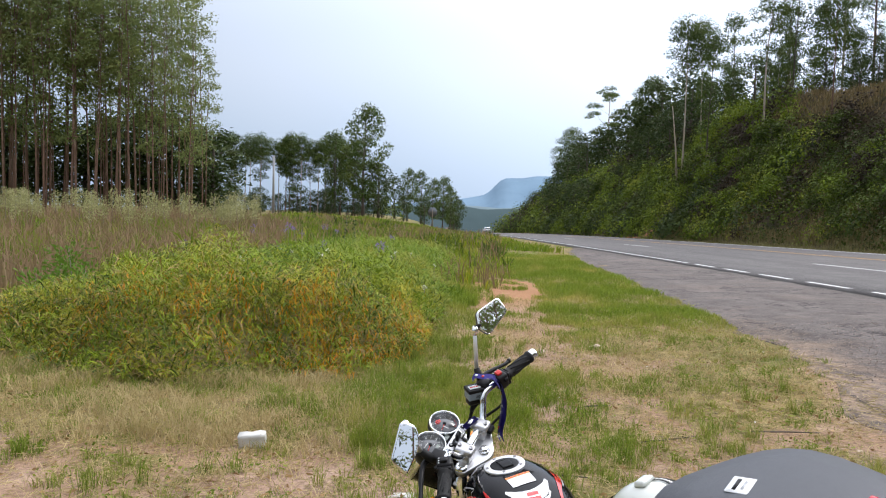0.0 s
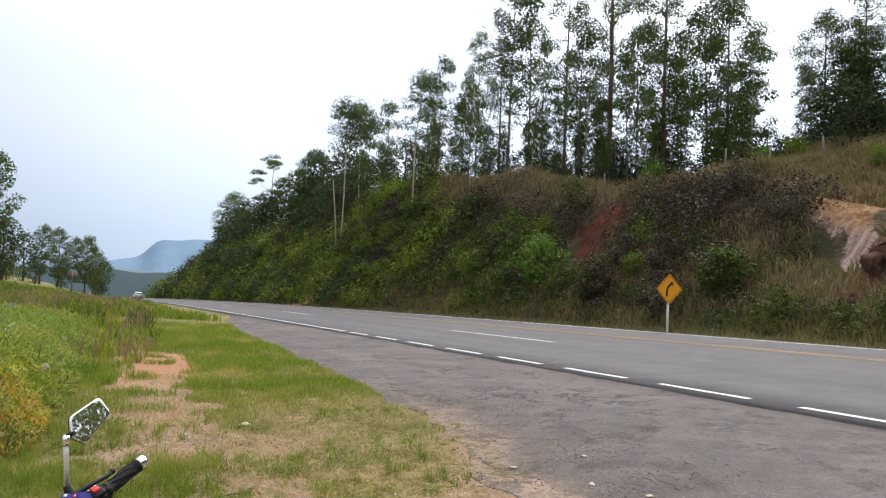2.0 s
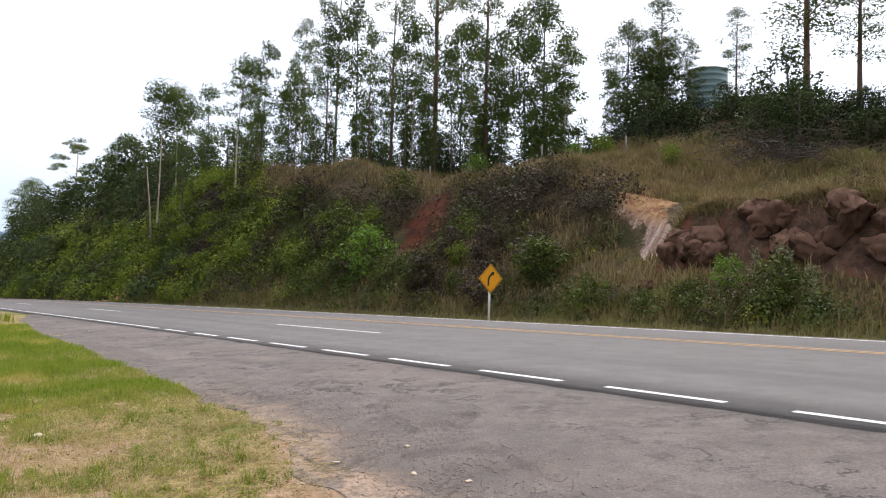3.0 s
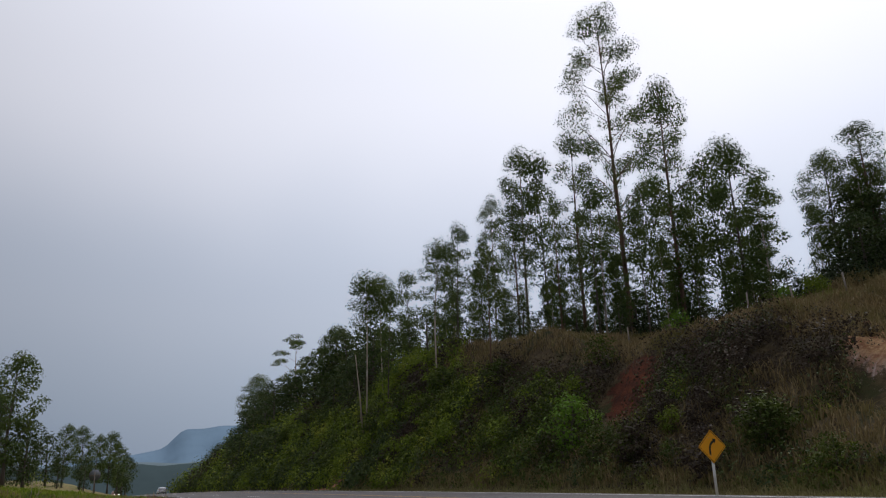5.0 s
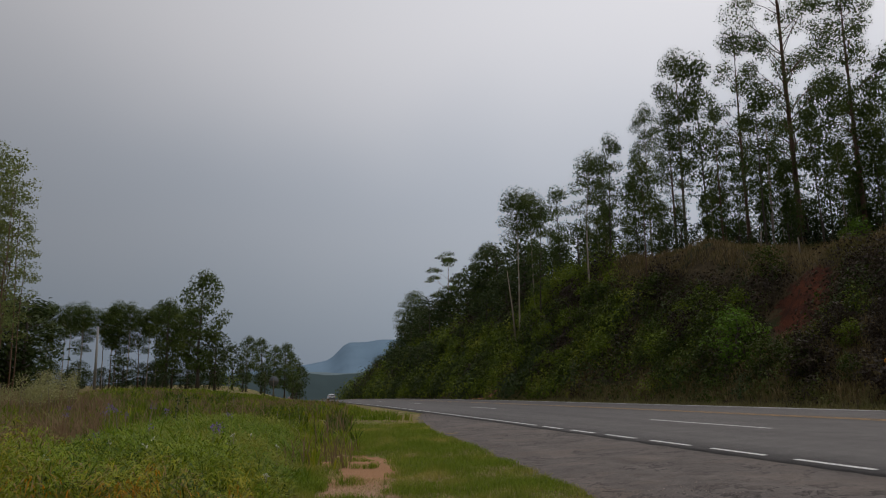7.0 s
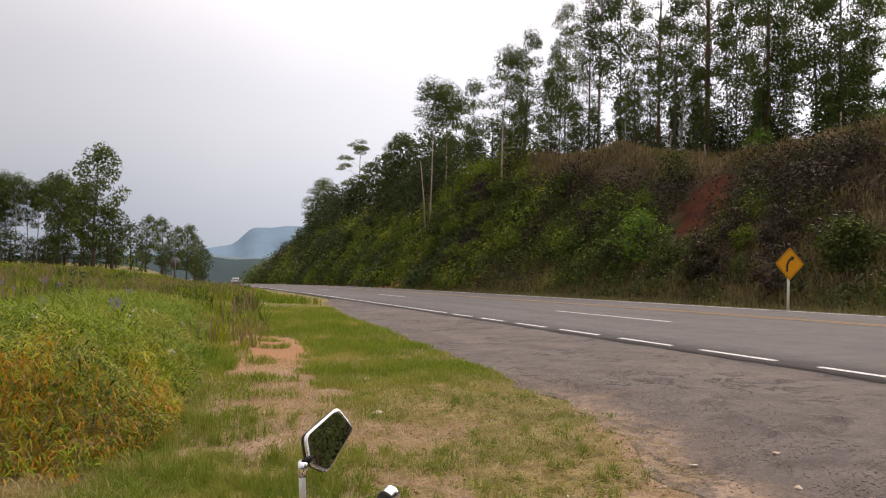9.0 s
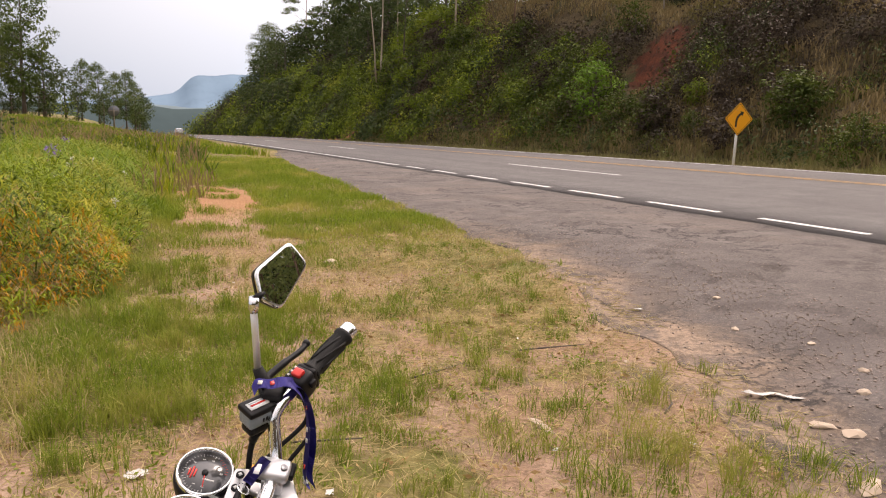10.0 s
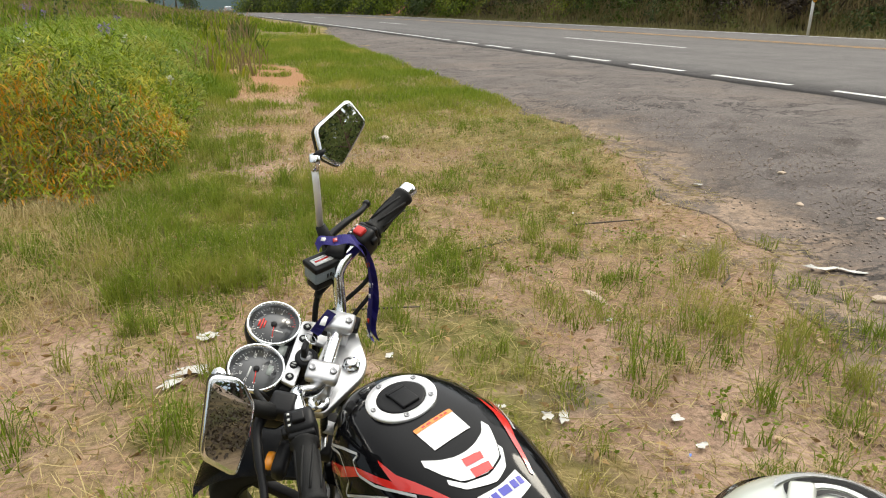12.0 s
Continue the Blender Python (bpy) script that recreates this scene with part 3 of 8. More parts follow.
ly = spread((-40, 0, 0.4), (0, 11, 0.05), (11, 38.1, 0.2))
lu = np.concatenate([[0], np.linspace(0, 1, 84) ** 1.2, [1]])
LU, LY = np.meshgrid(lu, ly)
inner = lay_inner(LY)
LX = inner + (7.20 - inner) * LU
LZ = lay_z(np.maximum(LX, inner + 1e-5), LY)
LZ[:, 0] -= 0.12
LZ[:, -1] -= 0.1
lay_me = grid_mesh("lay_by", LX, LY, LZ)
zone_paint(lay_me, np.stack([(1 - smooth(LX - inner, 0.0, 1.35)) * (1 - 0.6 * smooth(LY, 6, 10)), 0 * LX, 0 * LX, 0 * LX], -1))
lay_by = tagged(link_mesh("pavement", lay_me, None, [LAYBY]), "worn brownish asphalt lay-by with a crumbling edge", "pavement", kind="structure")


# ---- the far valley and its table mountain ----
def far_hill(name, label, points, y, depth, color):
    """A distant ridge with a given skyline, and slopes before and behind it; color already holds the haze."""
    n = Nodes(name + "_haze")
    # aerial haze is painted into the base colour; no air scatters here
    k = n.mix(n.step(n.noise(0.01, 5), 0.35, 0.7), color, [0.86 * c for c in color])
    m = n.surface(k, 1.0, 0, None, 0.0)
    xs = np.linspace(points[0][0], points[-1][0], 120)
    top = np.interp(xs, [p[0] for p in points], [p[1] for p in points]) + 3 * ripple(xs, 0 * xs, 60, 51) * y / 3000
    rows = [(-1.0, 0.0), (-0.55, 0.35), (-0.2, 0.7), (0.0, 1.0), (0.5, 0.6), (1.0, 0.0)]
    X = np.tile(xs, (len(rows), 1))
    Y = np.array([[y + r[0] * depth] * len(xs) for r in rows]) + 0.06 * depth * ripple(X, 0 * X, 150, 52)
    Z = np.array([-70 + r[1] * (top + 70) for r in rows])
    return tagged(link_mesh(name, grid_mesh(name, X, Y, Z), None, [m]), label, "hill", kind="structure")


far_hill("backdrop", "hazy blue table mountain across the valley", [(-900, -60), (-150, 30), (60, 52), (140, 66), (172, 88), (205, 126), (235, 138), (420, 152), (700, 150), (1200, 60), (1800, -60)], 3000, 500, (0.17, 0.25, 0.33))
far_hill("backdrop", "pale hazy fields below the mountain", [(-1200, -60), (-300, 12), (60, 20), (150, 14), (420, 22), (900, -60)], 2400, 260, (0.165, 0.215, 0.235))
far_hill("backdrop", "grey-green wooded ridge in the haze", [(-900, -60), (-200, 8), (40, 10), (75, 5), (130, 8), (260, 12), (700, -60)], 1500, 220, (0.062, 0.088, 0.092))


# ---- trees ----
def tree_mesh(seed, height, crown_from, spread, clumps, leaves, leaf, bark_r, sway=0.02, flat=0.6, taper_top=0.35, limb_rise=0.5, clump_r=0.9, round_crown=0.75, leaf_wide=0.5, bend_to=0.0):
    """Trunk-and-limbs and crown meshes of one tree. Leaves sit in clumps at the ends of the limbs."""
    rng = np.random.default_rng(seed)
    zs = np.linspace(0, 1, 9)
    lean = rng.normal(size=2) * sway
    wob = np.cumsum(rng.normal(size=(9, 2)) * sway * 0.35, 0)
    line = np.stack([(lean[0] * zs + wob[:, 0] * zs) * height, (lean[1] * zs + wob[:, 1] * zs) * height, zs * height * 0.97], 1)
    line[:, 0] += bend_to * height * zs ** 3
    wood = Merge().add(*tube(line, bark_r * (1 - 0.88 * zs) * np.where(zs < 0.05, 1.35, 1), 7))
    puffs = [(line[-1] - [0, 0, 0.3 * clump_r], 1.0), (line[-1] - [0, 0, 1.2 * clump_r], 1.1)]
    turn_ = rng.uniform(0, 6.28)
    for k in range(clumps):
        g = (k + rng.uniform(0, 0.8)) / clumps
        f = crown_from + (0.97 - crown_from) * g
        c = np.array([np.interp(f, zs, line[:, j]) for j in range(3)])
        wide = spread * min(1, 0.42 + g / round_crown) * math.sqrt(max(0.12, 1 - g ** (5 * round_crown))) * rng.uniform(0.5, 1.12)
        turn_ += 2.4 + rng.normal() * 0.35
        a = np.array([math.cos(turn_), math.sin(turn_), 0])
        root = c - np.array([0, 0, wide * limb_rise])
        root[2] = max(root[2], height * crown_from * 0.75)
        root[:2] = [np.interp(root[2], line[:, 2], line[:, j]) for j in range(2)]
        end = c + a * wide
        bow = root * 0.5 + end * 0.5 + np.array([0, 0, 0.08 * wide]) + rng.normal(size=3) * 0.06 * wide
        r0 = bark_r * 0.30 * (1 - 0.7 * f) + 0.014
        wood.add(*tube([root, bow, end], [r0, r0 * 0.65, r0 * 0.2], 3))
        puffs.append((end, rng.uniform(0.75, 1.15)))
        if wide > 0.55 * spread and rng.random() < 0.6:
            puffs.append((bow * 0.45 + end * 0.55 + rng.normal(size=3) * 0.35 * clump_r, rng.uniform(0.55, 0.95)))
        if rng.random() < 0.6:
            side = np.array([-a[1], a[0], 0.3]) * rng.choice([-1, 1]) * clump_r * rng.uniform(0.7, 1.2)
            puffs.append((end + side - a * 0.3 * clump_r, rng.uniform(0.5, 0.85)))
            wood.add(*tube([bow, end + side - a * 0.3 * clump_r], [r0 * 0.5, r0 * 0.12], 3))
    pos, way, face, size = [], [], [], []
    for c2, scale_ in puffs:
        m = int(leaves * scale_ ** 2 * rng.uniform(0.75, 1.2))
        r = clump_r * scale_
        u = unit(rng.normal(size=(m, 3)))
        d = u * (rng.uniform(0.15, 1, (m, 1)) ** 0.33) * r * (1 + 0.12 * rng.normal(size=(m, 1)))
        d[:, 2] *= np.where(d[:, 2] > 0, flat, flat * 0.7)
        d[:, 2] -= 0.15 * (d[:, 0] ** 2 + d[:, 1] ** 2) / r
        pos.append(c2 + d)
        f = u + rng.normal(size=(m, 3)) * 0.45 + np.array([0, 0, 0.35])
        face.append(f)
        way.append(np.cross(f, rng.normal(size=(m, 3))) + np.array([0, 0, -0.45]))
        size.append(leaf * rng.uniform(0.6, 1.35, m))
    pos, way, face, size = np.concatenate(pos), np.concatenate(way), np.concatenate(face), np.concatenate(size)
    return wood.mesh("trunk"), leaves_mesh("crown", pos, way, size, size * leaf_wide, rng, face)


KINDS = {}


def tree_kind(key, name, bark_mat, leaf_mat, label, group, seed, height, **how):
    trunk, crown = tree_mesh(seed, height, **how)
    trunk.materials.append(bark_mat)
    crown.materials.append(leaf_mat)
    KINDS[key] = (name, trunk, crown, label, group, height)


def grow(key, x, y, top, turn=0.0, sink=0.1, wide=1.0, label=""):
    """A tree of that kind, rooted in the ground, as tall as given."""
    name, trunk, crown, text, group, height = KINDS[key]
    z = float(ground_z(x, y)) - sink
    s = top / height
    ob = tagged(empty(name, Matrix.Translation((x, y, z)) @ pose(0, 0, 0, 0, 0, turn) @ Matrix.Diagonal((s * wide, s * wide, s, 1))), label or text, "tree", group)
    for n, me in (("trunk", trunk), ("crown", crown)):
        new(n, me).parent = ob
    return ob


PLANT = dict(crown_from=0.40, spread=1.35, clumps=21, leaves=38, leaf=0.22, bark_r=0.066, sway=0.012, flat=0.85, clump_r=0.72)
for k in range(4):
    PLANT["crown_from"] = (0.24, 0.36, 0.48, 0.42)[k]
    tree_kind("row" + "abcd"[k], "eucalyptus_tree", BARK_RED, GROVE, "slender planted eucalyptus with a bare reddish trunk", "eucalyptus plantation", 100 + k, 20, **PLANT)
HILL_TREES = {
    "giant": (BARK_RED, "very tall eucalyptus with tiered open clumps of leaves", 120, 33, dict(crown_from=0.22, spread=4.1, clumps=50, leaves=360, leaf=0.180, bark_r=0.25, sway=0.004, flat=0.85, clump_r=1.17, round_crown=0.8, limb_rise=0.9)),
    "talla": (BARK_RED, "tall full-crowned eucalyptus on the hill", 121, 23, dict(crown_from=0.23, spread=2.27, clumps=33, leaves=336, leaf=0.180, bark_r=0.2, sway=0.004, flat=0.95, clump_r=0.99, round_crown=0.7, limb_rise=0.8)),
    "tallb": (BARK_PALE, "tall eucalyptus with a high clumped crown", 122, 22, dict(crown_from=0.41, spread=2.38, clumps=20, leaves=360, leaf=0.189, bark_r=0.17, sway=0.004, flat=0.85, clump_r=1.10, round_crown=0.75, limb_rise=1.0)),
    "tallc": (BARK_RED, "tall open-crowned eucalyptus on the hillside", 123, 20, dict(crown_from=0.27, spread=2.05, clumps=21, leaves=312, leaf=0.180, bark_r=0.16, sway=0.004, flat=0.90, clump_r=0.99, round_crown=0.8, limb_rise=0.9)),
    "full": (BARK_GREY, "dark dense eucalyptus crowded with leaves", 125, 16, dict(crown_from=0.17, spread=2.70, clumps=35, leaves=384, leaf=0.180, bark_r=0.17, sway=0.004, flat=0.95, clump_r=1.04, round_crown=0.75, limb_rise=0.6)),
    "talld": (BARK_PALE, "young leafy eucalyptus on the hill", 124, 12, dict(crown_from=0.12, spread=1.35, clumps=26, leaves=124, leaf=0.20, bark_r=0.09, sway=0.008, flat=0.8, clump_r=0.68, round_crown=0.6, limb_rise=0.7)),
    "slima": (BARK_PALE, "slim pale-trunked eucalyptus with a small high crown", 140, 15, dict(crown_from=0.68, spread=1.7, clumps=12, leaves=360, leaf=0.172, bark_r=0.10, sway=0.008, flat=0.95, clump_r=0.96, round_crown=0.75, limb_rise=0.9)),
    "slimb": (BARK_PALE, "slim eucalyptus with two rounded tufts of leaves", 141, 14, dict(crown_from=0.50, spread=1.75, clumps=12, leaves=360, leaf=0.172, bark_r=0.10, sway=0.008, flat=0.90, clump_r=0.96, round_crown=0.9, limb_rise=0.9, bend_to=0.06)),
    "slimc": (BARK_RED, "young eucalyptus with a pointed crown on a thin bare trunk", 142, 11, dict(crown_from=0.50, spread=1.5, clumps=17, leaves=153, leaf=0.18, bark_r=0.065, sway=0.008, flat=0.95, clump_r=0.68, round_crown=0.45, limb_rise=0.8)),
    "slimd": (BARK_GREY, "slim eucalyptus with a sparse crown", 143, 14, dict(crown_from=0.29, spread=1.30, clumps=13, leaves=170, leaf=0.21, bark_r=0.09, sway=0.008, flat=0.95, clump_r=0.84, round_crown=0.8, limb_rise=0.9)),
    "airy": (BARK_PALE, "airy eucalyptus with flat tiers of leaves and bare limbs", 160, 18, dict(crown_from=0.35, spread=3.9, clumps=10, leaves=232, leaf=0.3, bark_r=0.2, sway=0.008, flat=0.3, clump_r=1.42, limb_rise=0.7, round_crown=0.8)),
}
for key, (bark_mat, text, seed, height, how) in HILL_TREES.items():
    tree_kind(key, "eucalyptus_tree", bark_mat, EUCALYPT, text, "eucalyptus trees on the hill", seed, height, **how)
DENSE = dict(crown_from=0.12, spread=2.5, clumps=26, leaves=40, leaf=0.38, bark_r=0.2, sway=0.02, flat=0.8, clump_r=0.95, limb_rise=0.35, round_crown=0.8)
for k in range(3):
    tree_kind("dense" + "abc"[k], "broadleaf_tree", BARK_GREY, PINE_DARK, "dark dense broadleaf tree", "broadleaf trees", 170 + k, 9, **DENSE)
LOOSE = dict(crown_from=0.2, spread=2.7, clumps=46, leaves=84, leaf=0.30, bark_r=0.2, sway=0.02, flat=0.75, clump_r=1.05, round_crown=0.85, limb_rise=0.6)
tree_kind("loose", "eucalyptus_tree", BARK_GREY, EUCALYPT, "large full-crowned eucalyptus standing apart in the field", "field trees", 180, 14, **LOOSE)
BUSH = dict(crown_from=0.1, spread=0.8, clumps=18, leaves=36, leaf=0.14, bark_r=0.04, sway=0.05, flat=0.85, clump_r=0.38, limb_rise=0.5, round_crown=0.7)
for k in range(3):
    tree_kind("bush" + "abc"[k], "shrub", BARK_GREY, SHRUB, "leafy green shrub on the slope", "shrubs", 190 + k, 2.0, **BUSH)
tree_kind("creep", "shrub", BARK_GREY, CREEPER, "yellow-green bush on the cut slope", "shrubs", 196, 2.0, **BUSH)
tree_kind("dry", "shrub", BARK_GREY, MAROON, "dry purplish-brown bush on the cut slope", "shrubs", 197, 2.0, **BUSH)
tree_kind("lime", "shrub", BARK_GREY, BRIGHT, "bright green young tree on the slope", "shrubs", 195, 2.4, **BUSH)

pick = random.Random(5)
# the plantation beyond the field
for row in range(4):
    for col in range(48):
        x = -21.8 - 0.94 * col - 0.45 * row + pick.uniform(-0.5, 0.5)
        y = 60.5 + 2.7 * row - 0.105 * col + pick.uniform(-0.8, 0.8)
        top = 20.5 + min(6, 0.3 * col) + pick.uniform(-2.0, 1.5) - (3.0 if col == 0 else 0)
        grow("row" + pick.choice("abcd"), x, y, top, pick.uniform(0, 360), 0.1, pick.uniform(0.8, 1.2))
for k in range(26):
    grow("dense" + pick.choice("abc"), -24.5 - 2.0 * k + pick.uniform(-0.5, 0.5), 74 + pick.uniform(0, 4), pick.uniform(9.0, 12.0), pick.uniform(0, 360), 0.1, 1.5, "dark thicket under the plantation")
# a lower row farther off
for k in range(22):
    x, y = -34 + 1.05 * k + pick.uniform(-0.4, 0.4), 98 + pick.uniform(-3, 3)
    grow("slim" + pick.choice("abcd"), x, y, 10.2 + pick.uniform(-0.8, 1.0), pick.uniform(0, 360), 0.1, 1.2, "slim eucalyptus in a row beyond the field")
for k in range(26):
    grow("dense" + pick.choice("abc"), -38 + 1.15 * k, 101 + pick.uniform(-1, 3), pick.uniform(2.4, 4.0), pick.uniform(0, 360), 0.2, 1.3, "dark green thicket at the field's edge")
for x, y, top in [(-31, 92, 4.5), (-27, 90, 4), (-23.5, 91, 3.5), (-19, 92, 4), (-15.5, 94, 3.6), (-12.5, 96, 4.2), (-34, 90, 5), (-21, 80, 2.6), (-26, 78, 3), (-14, 88, 2.2)]:
    grow("dense" + pick.choice("abc"), x, y, top, pick.uniform(0, 360), 0.1, 1.5, "dark green thicket at the field's edge")
grow("loose", -10.4, 90, 14.3, 20)
grow("loose", -14.2, 92, 11.0, 130)
grow("densea", -8.6, 91, 7.5, 10)
# trees that close the view down the road
for x, y, top in [(-6.5, 118, 7.6), (-4.4, 122, 8.0), (-2.6, 128, 7.6), (-0.8, 132, 8.6), (0.6, 138, 7.6), (-8.4, 116, 6), (-10.5, 112, 5), (1.4, 150, 6.6), (2.2, 165, 6.5), (-3.5, 112, 3.2), (-6.2, 104, 2.6)]:
    grow("loose" if top > 7 else "dense" + pick.choice("abc"), x, y, top + 1.2, pick.uniform(0, 360), 0.1, 0.95, "hazy dark tree beside the far road")

# the hill, from the tall group on its shoulder down to the far end of the cutting
SHOULDER = [
    ("giant", 40.5, 51.0, 33.7, 40, 1.0), ("talla", 40.0, 43.7, 23.4, 100, 1.0), ("full", 41.0, 38.1, 16.0, 200, 1.0), ("talld", 40.0, 35.1, 10.5, 40, 1.1), ("slimd", 42.0, 41.1, 16.1, 300, 1.0),
    ("full", 44.0, 32.7, 9.3, 10, 1.15), ("tallc", 45.0, 30.5, 9.6, 60, 1.9), ("full", 46.5, 31.4, 6.2, 120, 1.4), ("talld", 47.4, 29.5, 5.4, 30, 1.3), ("tallc", 48.0, 26.4, 7.0, 20, 1.7), ("tallc", 46.0, 20.6, 17.5, 220, 1.7), ("tallc", 48.5, 18.5, 14.0, 70, 1.6),
    ("tallb", 38.0, 64.4, 23.3, 160, 1.0), ("tallc", 37.0, 64.4, 16.5, 250, 1.15), ("tallc", 39.0, 55.7, 21.3, 0, 1.0), ("slimd", 36.0, 49.3, 14.0, 90, 1.1),
    ("slimd", 40.0, 63.3, 21.9, 45, 0.9), ("tallc", 37.0, 56.5, 14.1, 330, 0.9), ("slimd", 38.0, 45.5, 11.5, 15, 1.0), ("tallb", 37.0, 69.5, 19.5, 75, 0.85), ("slimd", 41.0, 43.0, 11.7, 10, 1.0),
]
SLOPE = [
    ("slimc", 26.9, 51.5, 10.6, 30, 1.0), ("slimb", 26.7, 62.1, 14.3, 0, 1.0), ("slima", 24.1, 75.2, 16.9, 120, 1.0), ("slimd", 25.0, 71.0, 13.4, 200, 1.0), ("slima", 26.5, 77.0, 14.0, 20, 0.9),
    ("slimd", 33.0, 85.3, 14.3, 60, 1.2), ("full", 30.0, 110.7, 13.4, 90, 1.55), ("airy", 30.0, 138.3, 18.3, 0, 1.0), ("airy", 32.5, 141.0, 14.0, 90, 0.8), ("full", 29.0, 171.8, 15.6, 0, 1.5), ("slimd", 31.0, 66.5, 14.0, 150, 1.0), ("tallc", 33.0, 71.8, 13.0, 40, 0.9),
]
for key, x, y, top, turn, wide in SHOULDER + SLOPE:
    grow(key, x, y, top, turn, 0.1, wide)
for k in range(6):
    y = 41 + 4.2 * k + pick.uniform(-1, 1)
    grow(pick.choice(["tallc", "slimd", "slimd"]), 43.5 + pick.uniform(-1, 5), y, float(np.interp(y, [38, 48, 68], [11, 14, 15])) + pick.uniform(-2, 2), pick.uniform(0, 360), 0.1, pick.uniform(0.85, 1.1), "slim eucalyptus in the stand on the hill")
# bare stems: a leaning pole on the slope and a snag by the tallest tree
for x, y, h, dx, text in ((23.2, 73.7, 8.6, -0.8, "thin leaning bare trunk on the slope"), (37.0, 49.8, 11.4, 0.3, "dead bare snag among the eucalyptus")):
    snag = tagged(rod("dead_trunk", [(0, 0, -0.3), (dx * 0.4, 0, h * 0.5), (dx, 0, h)], [0.11, 0.08, 0.035], BARK_PALE, None, 7), text, "tree trunk")
    snag.matrix_basis = pose(x, y, float(ground_z(x, y)))
# thin saplings under the tall trees
for k in range(26):
    y = 36 + 30 * pick.random()
    grow("slimd" if k % 2 else "talld", float(np.interp(y, [36, 50, 66], [37, 34.5, 34])) + pick.uniform(0, 8), y, pick.uniform(4.0, 8.5), pick.uniform(0, 360), 0.1, pick.uniform(0.7, 1.0), "thin sapling below the tall eucalyptus")
# younger trees between the trunks
for k in range(24):
    y = 65 + 2.2 * k + pick.uniform(-1.5, 1.5)
    x = 31.5 + pick.uniform(-1.5, 4.5) + (3 if y < 62 else 0) + float(bend(y))
    grow(pick.choice(["loose", "talld", "talld"]), x, y, pick.uniform(6.5, 10.5), pick.uniform(0, 360), 0.2, 0.85, "young leafy eucalyptus between the taller trunks")
for k in range(4):
    grow("talld", 42.0 + pick.uniform(0, 4), 31 + 4.4 * k + pick.uniform(-1, 1), pick.uniform(6.0, 9.0), pick.uniform(0, 360), 0.2, 0.9, "young leafy eucalyptus between the taller trunks")
# the plantation across the road behind, which the mirrors show
for row in range(2):
    for k in range(19):
        grow("row" + pick.choice("abcd"), 21.0 + 2.6 * row + pick.uniform(-0.6, 0.6), -46 + 2.15 * k + pick.uniform(-0.6, 0.6), pick.uniform(24, 29), pick.uniform(0, 360), 0.2, 1.0, "tall plantation eucalyptus on the bank behind the lay-by")
for k in range(18):
    grow("row" + pick.choice("abcd"), -22 + 2.2 * k + pick.uniform(-0.6, 0.6), -24 + pick.uniform(-3, 3), pick.uniform(10, 15), pick.uniform(0, 360), 0.2, 1.5, "eucalyptus in the field behind the lay-by")
    grow("dense" + pick.choice("abc"), -20 + 2.0 * k, -27 + pick.uniform(-2, 2), pick.uniform(4, 7), pick.uniform(0, 360), 0.2, 1.2, "dark thicket behind the lay-by")
for k in range(20):
    grow("dense" + pick.choice("abc"), 29 + pick.uniform(0, 5), -46 + 2.2 * k, pick.uniform(17, 23), pick.uniform(0, 360), 0.3, 0.75, "dark tree behind the plantation on the bank")
for k in range(34):
    y = 45 + 4.1 * k + pick.uniform(-2, 2)
    x = 29.5 + pick.uniform(-1.5, 5) + (2.5 if y < 70 else 0) + float(bend(y))
    grow("dense" + pick.choice("abc"), x, y, pick.uniform(4.0, 7.5) * (0.55 if y < 72 else 1.0) + (4.6 if y > 100 else 1.0 if y > 72 else 0), pick.uniform(0, 360), 0.3, 1.25, "dark broadleaf tree on the wooded hillside")
for k in range(16):
    y = 8 + 1.6 * k
    grow("dense" + pick.choice("abc"), 43.5 + pick.uniform(-1.5, 2.5), y, pick.uniform(1.7, 2.4), pick.uniform(0, 360), 0.3, 2.0, "low dark scrub along the bank")
for k in range(34):
    y = 18 + 1.45 * k + pick.uniform(-0.8, 0.8)
    if 22.3 < y < 27.6:
        continue
    grow("dense" + pick.choice("abc"), 41.5 + pick.uniform(-2.5, 4), y, pick.uniform(3.2, 5.4), pick.uniform(0, 360), 0.3, 1.3, "dark undergrowth tree below the eucalyptus")
for k in range(13):
    y = 90 + 8 * k + pick.uniform(-3, 3)
    grow("dense" + pick.choice("abc"), 23.5 + pick.uniform(-1, 4) + float(bend(y)), y, pick.uniform(3.5, 6.5), pick.uniform(0, 360), 0.3, 1.4, "broadleaf tree low on the far cutting")
